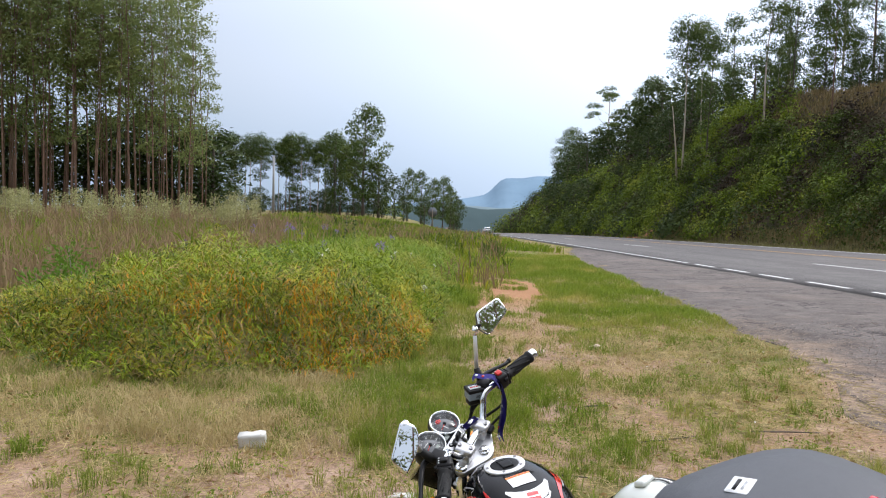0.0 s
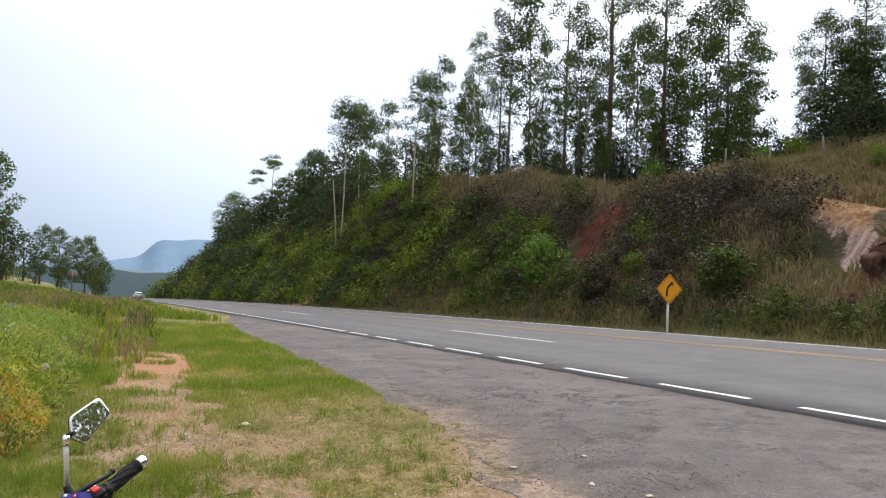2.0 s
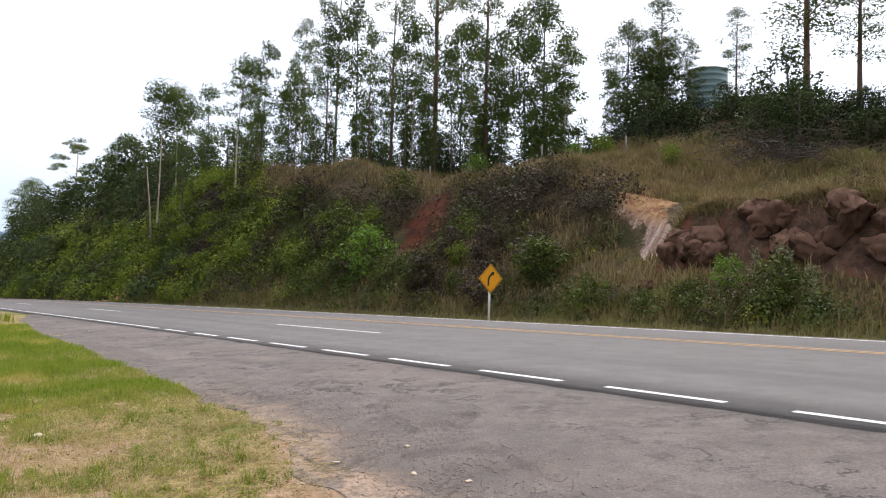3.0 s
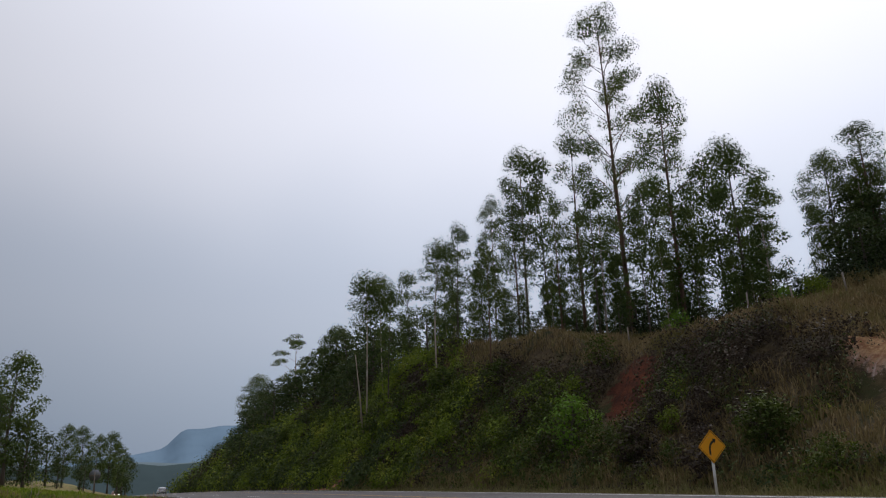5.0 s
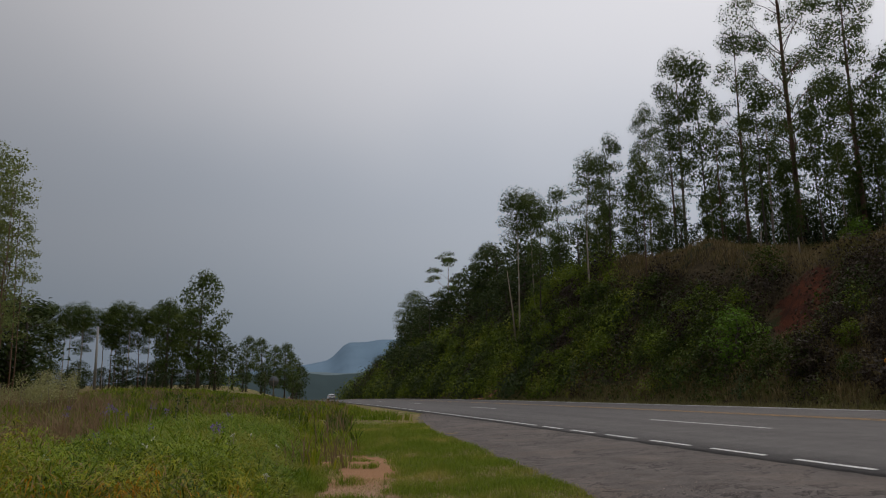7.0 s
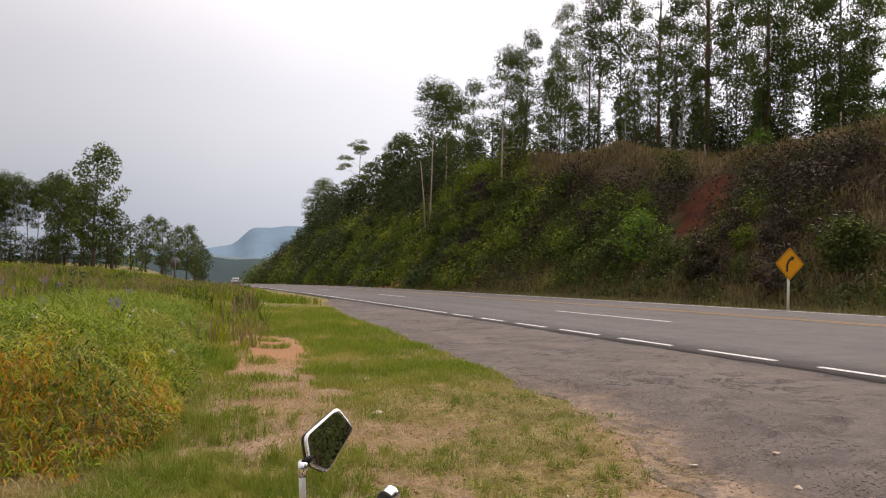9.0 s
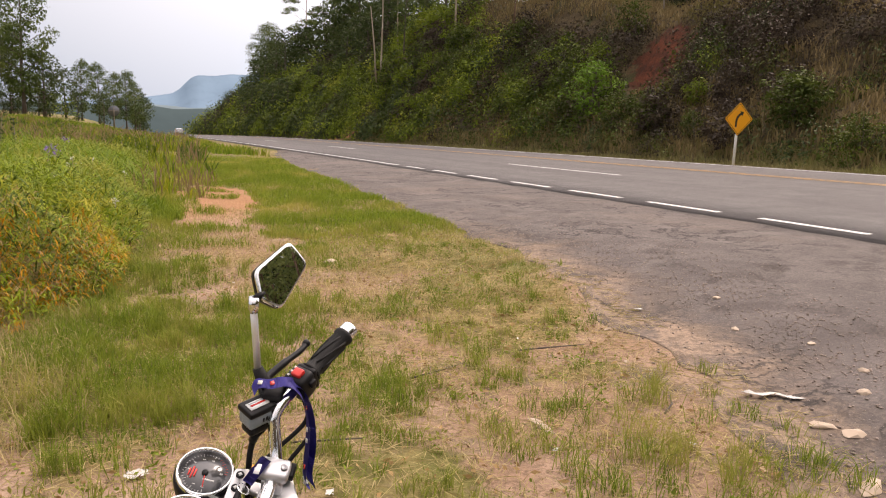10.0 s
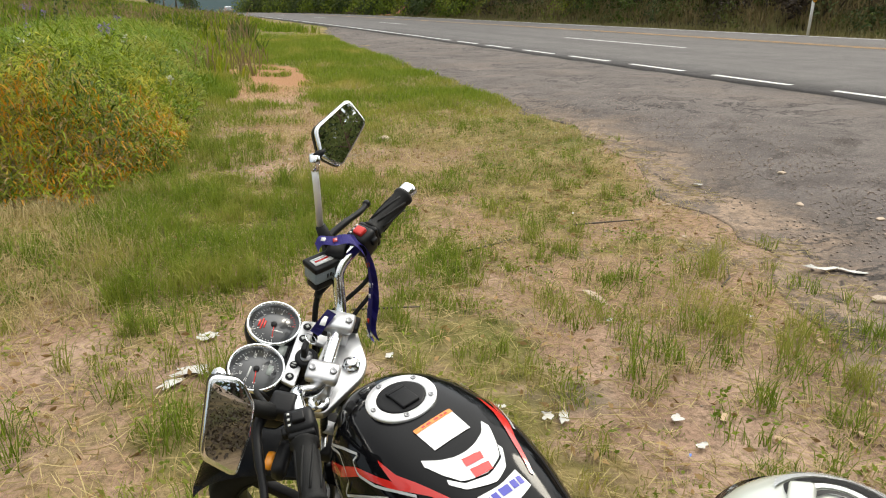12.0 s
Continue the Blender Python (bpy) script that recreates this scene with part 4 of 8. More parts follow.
# shrubs on the cutting
for key, x, y, top in [("lime", 21.7, 32.8, 3.3), ("bushb", 21.2, 30.2, 1.8), ("busha", 22.4, 34.8, 2.6), ("bushc", 21.3, 35.2, 2.2), ("busha", 21.5, 27.6, 1.6), ("busha", 24.6, 38.6, 1.5), ("bushb", 25.4, 40.2, 1.3), ("bushb", 22.8, 37.6, 2.2), ("bushc", 21.5, 33.0, 1.3), ("lime", 34, 37.6, 2.3), ("creep", 36.6, 29.0, 1.7), ("creep", 36.2, 28.2, 1.3), ("busha", 35.2, 30.6, 1.3), ("lime", 35.4, 30.0, 1.5), ("dry", 31, 15, 0.9), ("creep", 33, 21.5, 1.1), ("creep", 34.5, 22.6, 1.0), ("busha", 24.2, 55, 2.2), ("bushb", 22.0, 40.5, 1.7),
                       ("bushc", 20.9, 16.6, 1.3), ("busha", 20.6, 14.3, 1.0), ("bushb", 20.6, 10.5, 0.9), ("lime", 21.9, 11.9, 1.3), ("bushc", 20.5, 12.4, 0.9), ("busha", 21.3, 24.5, 1.2)]:
    grow(key, x, y, top, pick.uniform(0, 360), 0.05, 1.15)
for k in range(150):
    y = 3 + 120 * pick.random() ** 1.3
    x = pick.uniform(20.6, 27.5)
    if abs(y - 32) < 4.0 or abs(y - 17) < 3 or (y < 16 and x > 22.5) or (y < 30 and x > 24.2):
        continue
    grow(pick.choice(["busha", "bushb", "bushc", "creep", "creep" if y > 40 else "dry", "dry" if y < 40 else "creep"]), x + float(bend(y)), y, pick.uniform(0.8, 1.9) * (1 + y / 150), pick.uniform(0, 360), 0.1, pick.uniform(1, 1.5))


# ---- undergrowth and grass ----
def stuff(name, me, material, label, category="grass"):
    return tagged(link_mesh(name, me, None, [material]), label, category, kind="stuff")


def bush_domes(name, material, label, x, y, radius, leaf, cover, rng):
    """Rounded bushes: a lumpy shell of leaves that face outwards, thin at the foot."""
    count = np.clip((cover * (radius / leaf) ** 2).astype(int), 30, 330)
    i = np.repeat(np.arange(len(x)), count)
    u = unit(rng.normal(size=(len(i), 3)))
    u[:, 2] = np.abs(u[:, 2]) * 1.1 - 0.15
    u = unit(u)
    turn_ = rng.uniform(0, 6.28, len(x))[i]
    az = np.arctan2(u[:, 1], u[:, 0]) + turn_
    lump = 1 + 0.22 * np.sin(3 * az + 4 * u[:, 2]) + 0.18 * np.sin(5 * az - 7 * u[:, 2] + turn_)
    tall = rng.uniform(0.7, 1.35, len(x))[i]
    r = radius[i] * lump * rng.uniform(0.84, 1.05, len(i))
    px, py = x[i] + u[:, 0] * r, y[i] + u[:, 1] * r
    pos = np.stack([px, py, ground_z(x[i], y[i]) * 0.6 + ground_z(px, py) * 0.4 + u[:, 2] * r * tall], 1)
    face = u + rng.normal(size=u.shape) * 0.32 + [0, 0, 0.1]
    way = np.cross(face, rng.normal(size=u.shape)) + [0, 0, -0.25]
    size = leaf[i] * rng.uniform(0.6, 1.4, len(i))
    return stuff(name, leaves_mesh(name, pos, way, size, size * 0.62, rng, face), material, label, "undergrowth")


rng = np.random.default_rng(11)
n = 4300
hy = 200 * rng.uniform(0, 1, n) ** 1.55 - 3
hx = rng.uniform(20.2, 30.2, n)
up_ = hx  # distance from the road's line, before it swings
hx = hx + bend(hy)
red_here = 1.2 * spot(hx, hy, 25.4, 32.7, 2.4, 2.1, 0.9) + 0.9 * spot(hx, hy, 26.0, 17.8, 2.6, 1.7, 0.5) + 0.9 * spot(hx, hy, 21.3, 72.2, 1.2, 1.8) + (hy < 16.2) * (hx > 23.4) * (hx < 25.4)
far_ = smooth(hy, 40, 62)
grassy = 1.3 * spot(up_, hy, 22.8, 23.5, 2.0, 5.5) + 1.1 * smooth(up_, 26.4, 28.0) * (1 - smooth(hy, 54, 72)) + 0.9 * (1 - smooth(hy, 12, 20)) * smooth(up_, 21.6, 22.6) + 0.5 * spot(up_, hy, 21.5, 46, 1.4, 8)
dark_band = spot(up_, hy, 26.6, 26.6, 1.7, 6.0) * (1 - smooth(up_, 27.8, 28.6))
dense = 0.72 + 0.22 * far_ + 0.35 * ripple(hx, hy, 3.2, 61) - grassy + 1.5 * dark_band
keep = (rng.random(n) < dense) & (red_here < 0.4)
hx, hy, up_, far_, dark_band = hx[keep], hy[keep], up_[keep], far_[keep], dark_band[keep]
n = len(hx)
size_ = rng.uniform(0.35, 1.10, n) * np.where(rng.random(n) < 0.12, 1.6, 1.0) * (0.85 + hy / 110) * np.where(hy < 24, 0.75, 1.0)
tone = 0.5 + 0.55 * (rng.random(n) - 0.5) + 0.55 * ripple(hx * 0.6 + 0.5 * hy, hy, 6.5, 63) + 0.30 * ripple(hx, hy, 2.4, 62) - 0.25 * dark_band
high = smooth(up_, 24.2, 26.0) * (1 - smooth(hy, 45, 75))
sort_ = np.where(tone < 0.12 + 0.50 * high, 0, np.where(tone < 0.52 + 0.02 * far_, 1, np.where(tone < 0.62 + 0.40 * far_, 2, 3)))
spread_ = np.where(tone < 0.30, 3, np.where(tone < 0.55, 1, 2))
sort_ = np.where(rng.random(n) < far_, np.where((ripple(hx, hy, 4.0, 64) > 0.35) & (up_ > 21.5), 0, spread_), sort_)
for k, (material, label) in enumerate(((MAROON, "dry purplish-brown scrub on the cut slope"), (SHRUB, "olive green bushes covering the cut slope"), (CREEPER, "yellow-green creepers covering the far cutting"), (PINE_DARK, "dark green bushes on the cut slope"))):
    q = sort_ == k
    bush_domes("undergrowth", material, label, hx[q], hy[q], size_[q], (0.075 + 0.0016 * hy[q]) * np.clip(size_[q], 0.85, 1.3), 4.6, rng)


# out-of-view scrub, added so that the left mirror reflects a darker bank
n = 900
qx, qy = rng.uniform(-16, 3.5, n), rng.uniform(-27, -11, n)
bush_domes("undergrowth", MAROON, "brown scrub added on the bank behind to darken the mirrors", qx, qy, rng.uniform(0.3, 0.8, n), np.full(n, 0.085), 3.0, rng)


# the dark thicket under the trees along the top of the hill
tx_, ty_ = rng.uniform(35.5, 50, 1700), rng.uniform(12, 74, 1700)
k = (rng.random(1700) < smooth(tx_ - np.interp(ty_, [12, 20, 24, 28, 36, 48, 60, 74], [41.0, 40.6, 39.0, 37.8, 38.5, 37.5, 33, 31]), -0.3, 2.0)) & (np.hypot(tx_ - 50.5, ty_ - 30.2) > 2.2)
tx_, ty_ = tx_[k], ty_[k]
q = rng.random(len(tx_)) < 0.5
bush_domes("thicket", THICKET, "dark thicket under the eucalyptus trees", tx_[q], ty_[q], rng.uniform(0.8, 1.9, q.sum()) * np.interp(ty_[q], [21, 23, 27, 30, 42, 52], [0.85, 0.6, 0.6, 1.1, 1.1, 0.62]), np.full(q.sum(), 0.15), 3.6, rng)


def sward(name, material, label, x, y, height, width, lean=0.35, on=ground_z, seed=0):
    r = np.random.default_rng(seed)
    n = len(x)
    height = height * (1 + 0.45 * ripple(x, y, 0.27, seed + 30) + 0.25 * ripple(x, y, 0.9, seed + 60))
    pos = np.stack([x, y, on(x, y) - 0.01], 1)
    lv = np.concatenate([r.normal(size=(n, 2)) * lean, np.zeros((n, 1))], 1)
    return stuff(name, blades_mesh(name, pos, height * r.uniform(0.55, 1.2, n), lv, width, r), material, label)


def tufted(rng, x0, x1, y0, y1, tufts, each, radius):
    """Places of blades that stand together in tufts."""
    tx, ty = rng.uniform(x0, x1, tufts), rng.uniform(y0, y1, tufts)
    x = np.repeat(tx, each) + rng.normal(size=tufts * each) * radius
    y = np.repeat(ty, each) + rng.normal(size=tufts * each) * radius
    return x, y


# dry grass along the top of the cutting, on the terrace and at the toe of the slope
x, y = rng.uniform(20, 39, 66000), rng.uniform(-2, 66, 66000)
k = (0.4 * ripple(x, y, 3, 71) + 0.5 * smooth(x, 26.5, 29) + 0.3 * (1 - smooth(x, 21, 25)) + 0.6 * spot(x, y, 23, 24, 2, 6) > 0.05) & (0.62 * spot(x, y, 26.0, 17.8, 2.6, 1.7, 0.5) + 1.1 * spot(x, y, 25.4, 32.7, 2.4, 2.1, 0.9) + ((y < 15.8) & (x > 23.4) & (x < 25.1)) + 0.7 * spot(x, y, 26.6, 26.6, 1.6, 6.0) < 0.4)
sward("dry_grass", RUSSET, "dry brown grass on the hillside", x[k], y[k], 0.55, 0.05, 0.4, seed=1)
x, y = rng.uniform(18.1, 20.9, 30000), rng.uniform(-3, 75, 30000)
sward("verge_grass", VERGE, "dry cropped grass on the far verge", x, y, 0.14 + 0.22 * smooth(x, 18.6, 20.6), 0.03, 0.4, seed=2)

# the weedy mound on this side of the road
def mound_height(x, y):
    front = np.interp(x, [-6, -4.3, -2.8, -1.9, -1.5, -0.7, -0.15, 0.1, 0.4], [7.2, 6.1, 5.1, 4.95, 5.5, 5.4, 6.4, 9.5, 14])
    right = np.interp(y, [5, 6.4, 9.5, 14, 22], [-0.3, 0.0, 0.3, 0.6, 0.7])
    inside = np.minimum(y - front, (right - x) * 1.4)
    h = np.interp(y, [5, 7, 9, 12, 18, 26], [0.85, 0.87, 0.73, 0.57, 0.5, 0.4]) * np.interp(x, [-7, -5, -3.8, -2.2, -0.5, 0.3], [0.12, 0.36, 0.74, 1.03, 0.95, 0.7])
    return h * smooth(inside, -0.15, 1.3) * (1 + 0.24 * ripple(x, y, 0.8, 81) + 0.30 * ripple(x, y, 0.33, 82))


def herbs(name, material, label, count, x0, x1, y0, y1, length, wide, seed, low=0.3, ok=None, rise=0.35, high=1.06):
    """Long narrow leaves of tall weeds: each springs from a stem and bends over."""
    r = np.random.default_rng(seed)
    x, y = r.uniform(x0, x1, count), r.uniform(y0, y1, count)
    x, y = x + 0.05 * np.sin(31 * y + 17 * x), y + 0.05 * np.sin(29 * x - 13 * y)
    h = mound_height(x, y)
    k = h > 0.07
    if ok is not None:
        k &= ok(x, y)
    x, y, h = x[k], y[k], h[k]
    n = len(x)
    f = low + (high - low) * r.random(n) ** 0.6
    a = r.uniform(0, 2 * np.pi, n)
    d = np.stack([np.cos(a), np.sin(a), np.zeros(n)], 1)
    pos = np.stack([x, y, ground_z(x, y) + h * f], 1)
    ln = (length * r.uniform(0.55, 1.35, n))[:, None]
    up = np.array([0, 0, 1.0])
    lift_ = (rise + 0.45 * r.normal(size=n))[:, None]
    mid = pos + d * ln * 0.5 + up * ln * 0.5 * lift_
    tip = pos + d * ln * 0.92 + up * ln * (lift_ - 0.35)
    side = np.stack([-np.sin(a), np.cos(a), r.normal(size=n) * 0.35], 1)
    w = (wide * r.uniform(0.6, 1.3, n))[:, None]
    co = np.stack([pos - side * w * 0.25, pos + side * w * 0.25, mid + side * w * 0.5, mid - side * w * 0.5, tip], 1)
    i = np.arange(n)[:, None] * 5
    return stuff(name, raw_mesh(name, co, np.concatenate([i + [0, 1, 2, 3], i + [3, 2, 4]], 1), np.tile([4, 3], n)), material, label, "weeds")


def lower_front(x, y):
    """Near the mound's front edge, where the leaves wither."""
    front = np.interp(x, [-6, -4.3, -2.8, -1.9, -1.5, -0.7, -0.15, 0.1, 0.4], [7.2, 6.1, 5.1, 4.95, 5.5, 5.4, 6.4, 9.5, 14])
    return 1 - smooth(y - front, 0.7, 2.4)


herbs("weeds", HERB, "dense mound of narrow-leaved yellow-green weeds", 84000, -6.5, 0.6, 4.6, 10.5, 0.10, 0.0095, 21, 0.25)
# darker leaves from low down put the mound's shaded gaps into the colour
herbs("weeds", DEEP, "deep green leaves that paint the shaded gaps inside the weedy mound", 44000, -6.5, 0.6, 4.6, 10.5, 0.10, 0.012, 28, 0.05, lambda x, y: 0.6 * ripple(x, y, 0.9, 83) + 0.3 * ripple(x, y, 0.3, 80) > -0.15)
herbs("weeds", ORANGE, "withered orange leaves hanging in the weeds", 30000, -5.6, 0.4, 4.6, 8.0, 0.058, 0.011, 22, 0.15, lambda x, y: 0.8 * lower_front(x, y) + 0.5 * ripple(x, y, 0.9, 84) + 0.65 * ripple(x, y, 0.22, 85) > 0.78, -0.75, 0.98)
herbs("weeds", RUST, "yellowing leaves low in the weeds", 9500, -5.6, 0.4, 4.6, 8.2, 0.09, 0.010, 24, 0.1, lambda x, y: 0.9 * lower_front(x, y) + 0.5 * ripple(x, y, 0.7, 79) + 0.5 * ripple(x, y, 0.25, 78) > 0.55, -0.35)
herbs("weeds", DEAD, "dry brown stems inside the weedy mound", 12000, -5.5, 0.4, 4.6, 8.6, 0.14, 0.008, 27, 0.0, lambda x, y: lower_front(x, y) > 0.3, 0.2)
herbs("weeds", MEADOW, "fresh green weeds behind the mound", 34000, -4, 0.7, 8.0, 24, 0.19, 0.017, 23, 0.3)

# the verge's grass: tufts where the earth is not bare
def some(rng, n, share):
    """Keeps that share of the tufts whole."""
    return rng.random(n) < share


tx, ty = rng.uniform(-4.5, 4.4, 5800), 1.2 + 6.5 * rng.random(5800)
bare_t = bare_soil(tx, ty) + 0.25 * ripple(tx, ty, 0.6, 91)
dry_here = np.maximum(smooth(tx, 1.1, 1.7) * smooth(ty, 3.6, 4.6), 1.0 * (1 - smooth(tx, -1.2, -0.2)) * smooth(ty, 3.2, 3.8))
k = some(rng, 5800, np.clip(1.15 - 1.2 * bare_t, 0.06, 1) * (1 - 0.4 * dry_here)) & (tx < lay_by_edge(ty) + 0.15) & (mound_height(tx, ty) < 0.3)
tx, ty, tall = tx[k], ty[k], (0.04 + 0.15 * rng.random(k.sum()) ** 1.9) * (1 - 0.4 * dry_here[k])
m = 30
x, y = np.repeat(tx, m) + rng.normal(size=len(tx) * m) * 0.026, np.repeat(ty, m) + rng.normal(size=len(tx) * m) * 0.026
sward("grass", GRASS, "tufts of green grass on bare reddish earth", x, y, np.repeat(tall, m), 0.0038, 0.42, seed=3)
x, y = tufted(rng, -4.6, 1.9, 3.4, 9.5, 3000, 15, 0.06)
k = (bare_soil(x, y) + 0.3 * ripple(x, y, 0.5, 92) + 0.38 * (1 - smooth(x, -1.2, -0.1)) < 0.5) & (x < lay_by_edge(y) - 0.1) & (mound_height(x, y) < 0.3)
sward("grass", GRASS, "thicker green grass by the weedy mound", x[k], y[k], 0.11, 0.0055, 0.4, seed=8)
x, y = tufted(rng, -4.5, 4.2, 1.2, 9.5, 3000, 9, 0.07)
k = (x < lay_by_edge(y) + 0.0) & (mound_height(x, y) < 0.35) & (0.5 * ripple(x, y, 1.1, 97) > -0.25)
sward("dry_grass", STRAW, "dry straw lying between the green tufts", x[k], y[k], 0.075, 0.0042, 1.2, seed=4)
x, y = tufted(rng, -4.6, -0.3, 3.6, 6.2, 720, 22, 0.09)
k = (mound_height(x, y) < 0.45) & (bare_soil(x, y) < 0.75)
sward("dry_grass", STRAW, "long dead grass in front of the mound", x[k], y[k], 0.125, 0.005, 0.7, seed=9)
x, y = rng.uniform(-4.5, 3.6, 8000), 1.2 + 5 * rng.random(8000)
k = (x < lay_by_edge(y) - 0.1) & (mound_height(x, y) < 0.3) & (bare_soil(x, y) < 0.85)
sward("grass", GRASS, "thin scattered blades of short grass", x[k], y[k], 0.06, 0.0038, 0.5, seed=12)
x, y = tufted(rng, 0.2, 5.4, 0, 1, 9500, 12, 0.07)
y = 7.4 + 24 * np.clip((y + 0.2) / 1.4, 0, 1) ** 1.7
k = ((bare_soil(x, y) + 0.35 * ripple(x, y, 0.7, 73) < 0.45) | (ripple(x, y, 0.5, 35) > 0.55)) & (x < np.minimum(lay_by_edge(y) + 0.05, 6.6)) & (mound_height(x, y) < 0.3)
sward("grass", LAWN, "short bright grass along the lay-by", x[k], y[k], (0.125 + 0.05 * ripple(x[k], y[k], 1.6, 98)) * (0.6 + 0.4 * smooth(y[k], 8, 10)), 0.008, 0.4, seed=5)
x, y = tufted(rng, 0.6, 4.6, 5.0, 20, 3600, 10, 0.08)
k = (x < lay_by_edge(y) + 0.05) & (mound_height(x, y) < 0.3) & (0.5 * ripple(x, y, 1.8, 99) + 0.45 * (1 - smooth(y, 6.5, 8.5)) > 0.04)
sward("dry_grass", STRAW, "dry patches in the lay-by grass", x[k], y[k], 0.075, 0.006, 0.9, seed=13)
x, y = rng.uniform(-16, 5.5, 46000), 11 + 75 * rng.uniform(0, 1, 46000) ** 1.6
k = (x < 5.0 + bend(y)) & ((x < 0.4) | (y > 30)) & ~((x < -0.3 - 0.215 * y) & (y < 46))
sward("grass", MEADOW, "green meadow grass", x[k], y[k], 0.26 + 0.14 * ripple(x[k], y[k], 3, 89) + 0.08 * ripple(x[k], y[k], 0.9, 88), 0.022 + 0.0009 * y[k], 0.35, seed=6)
x, y = rng.uniform(-12, 3.5, 9000), 13 + 55 * rng.random(9000) ** 1.4
k = (x < 0.5 + 0.05 * y) & (0.6 * ripple(x, y, 4, 86) + 0.3 * ripple(x, y, 1, 87) > 0.12)
sward("dry_grass", FIELD, "dry seeding stalks in the meadow", x[k], y[k], 0.55, 0.012 + 0.0006 * y[k], 0.3, seed=14)
# the tall dry grass before the plantation
x, y = rng.uniform(-32, -3.6, 36000), rng.uniform(8.5, 46, 36000)
k = (x < -0.3 - 0.215 * y) & (0.5 * ripple(x, y, 2.5, 93) > -0.34) & (np.abs(x) < 0.95 * y + 2)
sward("dry_grass", FIELD, "tall pale dry grass before the plantation", x[k], y[k], 0.68 + 0.25 * ripple(x[k], y[k], 4, 94), 0.018 + 0.0006 * y[k], 0.3, seed=7)

# taller weeds of several greens in the meadow
for mat_, share_, h_, text, seed_ in ((DEEP, 0.15, 0.42, "dark green weeds in the meadow", 40), (HERB, 0.10, 0.38, "yellowish weeds in the meadow", 41), (FIELD, 0.22, 0.5, "pale dead stalks in the meadow", 42)):
    x, y = tufted(rng, -11, 4.0, 8.5, 60, 2600, 11, 0.14)
    k = (x < 0.6 + 0.06 * y) & (mound_height(x, y) < 0.5) & (bare_soil(x, y) < 0.35) & (0.6 * ripple(x, y, 2.2, seed_) + 0.4 * ripple(x, y, 0.7, seed_ + 3) > share_)
    sward("weeds", mat_, text, x[k], y[k], h_ * (0.75 + 0.5 * smooth(y[k], 12, 26)), 0.013 + 0.0007 * y[k], 0.35, seed=seed_)

# low broad-leaved plants between the tufts
x, y = tufted(rng, -4.4, 3.3, 1.25, 8.5, 900, 16, 0.06)
k = (x < lay_by_edge(y) - 0.05) & (mound_height(x, y) < 0.3) & (bare_soil(x, y) < 0.9)
x, y = x[k], y[k]
way = np.concatenate([rng.normal(size=(len(x), 2)), rng.uniform(-0.1, 0.7, (len(x), 1))], 1)
stuff("ground_cover", leaves_mesh("ground_cover", np.stack([x, y, ground_z(x, y) + rng.uniform(0.004, 0.04, len(x))], 1), way, rng.uniform(0.012, 0.035, len(x)), 0.014, rng), GRASS, "low broad-leaved plants between the tufts", "weeds")

# fresh weeds standing in the tall dry grass
x, y = tufted(rng, -26, -1.2, 12, 46, 2200, 9, 0.16)
k = (np.abs(x) < 0.95 * y + 2) & (0.6 * ripple(x, y, 3.5, 76) + 0.4 * ripple(x, y, 1.0, 77) > -0.05)
sward("grass", MEADOW, "green weeds standing in the dry grass", x[k], y[k], 0.62, 0.02 + 0.0006 * y[k], 0.35, seed=15)

# denser dry grass on the terrace above the cut face
x, y = rng.uniform(27.5, 41, 30000), rng.uniform(4, 34, 30000)
k = 0.5 * ripple(x, y, 2.5, 78) + 0.3 * ripple(x, y, 0.8, 79) > -0.3
sward("dry_grass", RUSSET, "dry grass on the terrace above the cut face", x[k], y[k], 0.42 + 0.15 * ripple(x[k], y[k], 2, 80), 0.05, 0.4, seed=16)
k = 0.5 * ripple(x, y, 3.5, 74) + 0.3 * ripple(x, y, 1.1, 75) > 0.22
sward("grass", VERGE, "green tufts on the terrace above the cut face", x[k] + 0.1, y[k], 0.5, 0.06, 0.4, seed=17)

# matted grass along the lip of the cut face
x, y = tufted(rng, 24.75, 25.9, 3, 16.2, 300, 26, 0.12)
sward("dry_grass", RUSSET, "matted dry grass along the lip of the cut face", x, y, 0.34, 0.035, 0.9, seed=19)

# lusher grass between the mound and the bike
x, y = tufted(rng, -0.5, 1.2, 3.7, 6.0, 330, 30, 0.045)
k = (mound_height(x, y) < 0.3) & (0.5 * ripple(x, y, 0.5, 36) > -0.1)
sward("grass", LAWN, "lush green grass between the mound and the motorcycle", x[k], y[k], 0.12, 0.0042, 0.45, seed=20)

# thick tufts beside the bike
x, y = tufted(rng, 1.4, 2.7, 1.5, 3.3, 100, 36, 0.035)
k = (x < lay_by_edge(y) + 0.25) & (0.5 * ripple(x, y, 0.45, 72) > -0.12)
sward("grass", GRASS, "thick green tufts near the motorcycle", x[k], y[k], 0.13, 0.0036, 0.5, on=lay_z, seed=18)


# ---- the road sign ----
YELLOW = paint("yellow_sign_sheet", (0.82, 0.36, 0.015), 0.4, 0, 0.2, 0.08, 4, 0.02)
SIGN_BLACK = paint("black_sign_print", (0.012, 0.012, 0.012), 0.5, 0, 0, 0.1, 20, 0.02)
POST = paint("white_painted_post", (0.72, 0.72, 0.70), 0.55, 0, 0, 0.1, 6, 0.1)
ZINC = paint("galvanised_metal", (0.40, 0.41, 0.42), 0.45, 0.8, 0, 0.15, 10, 0.1)
LITTER = paint("white_litter", (0.52, 0.51, 0.48), 0.6, 0, 0, 0.15, 30, 0.3)
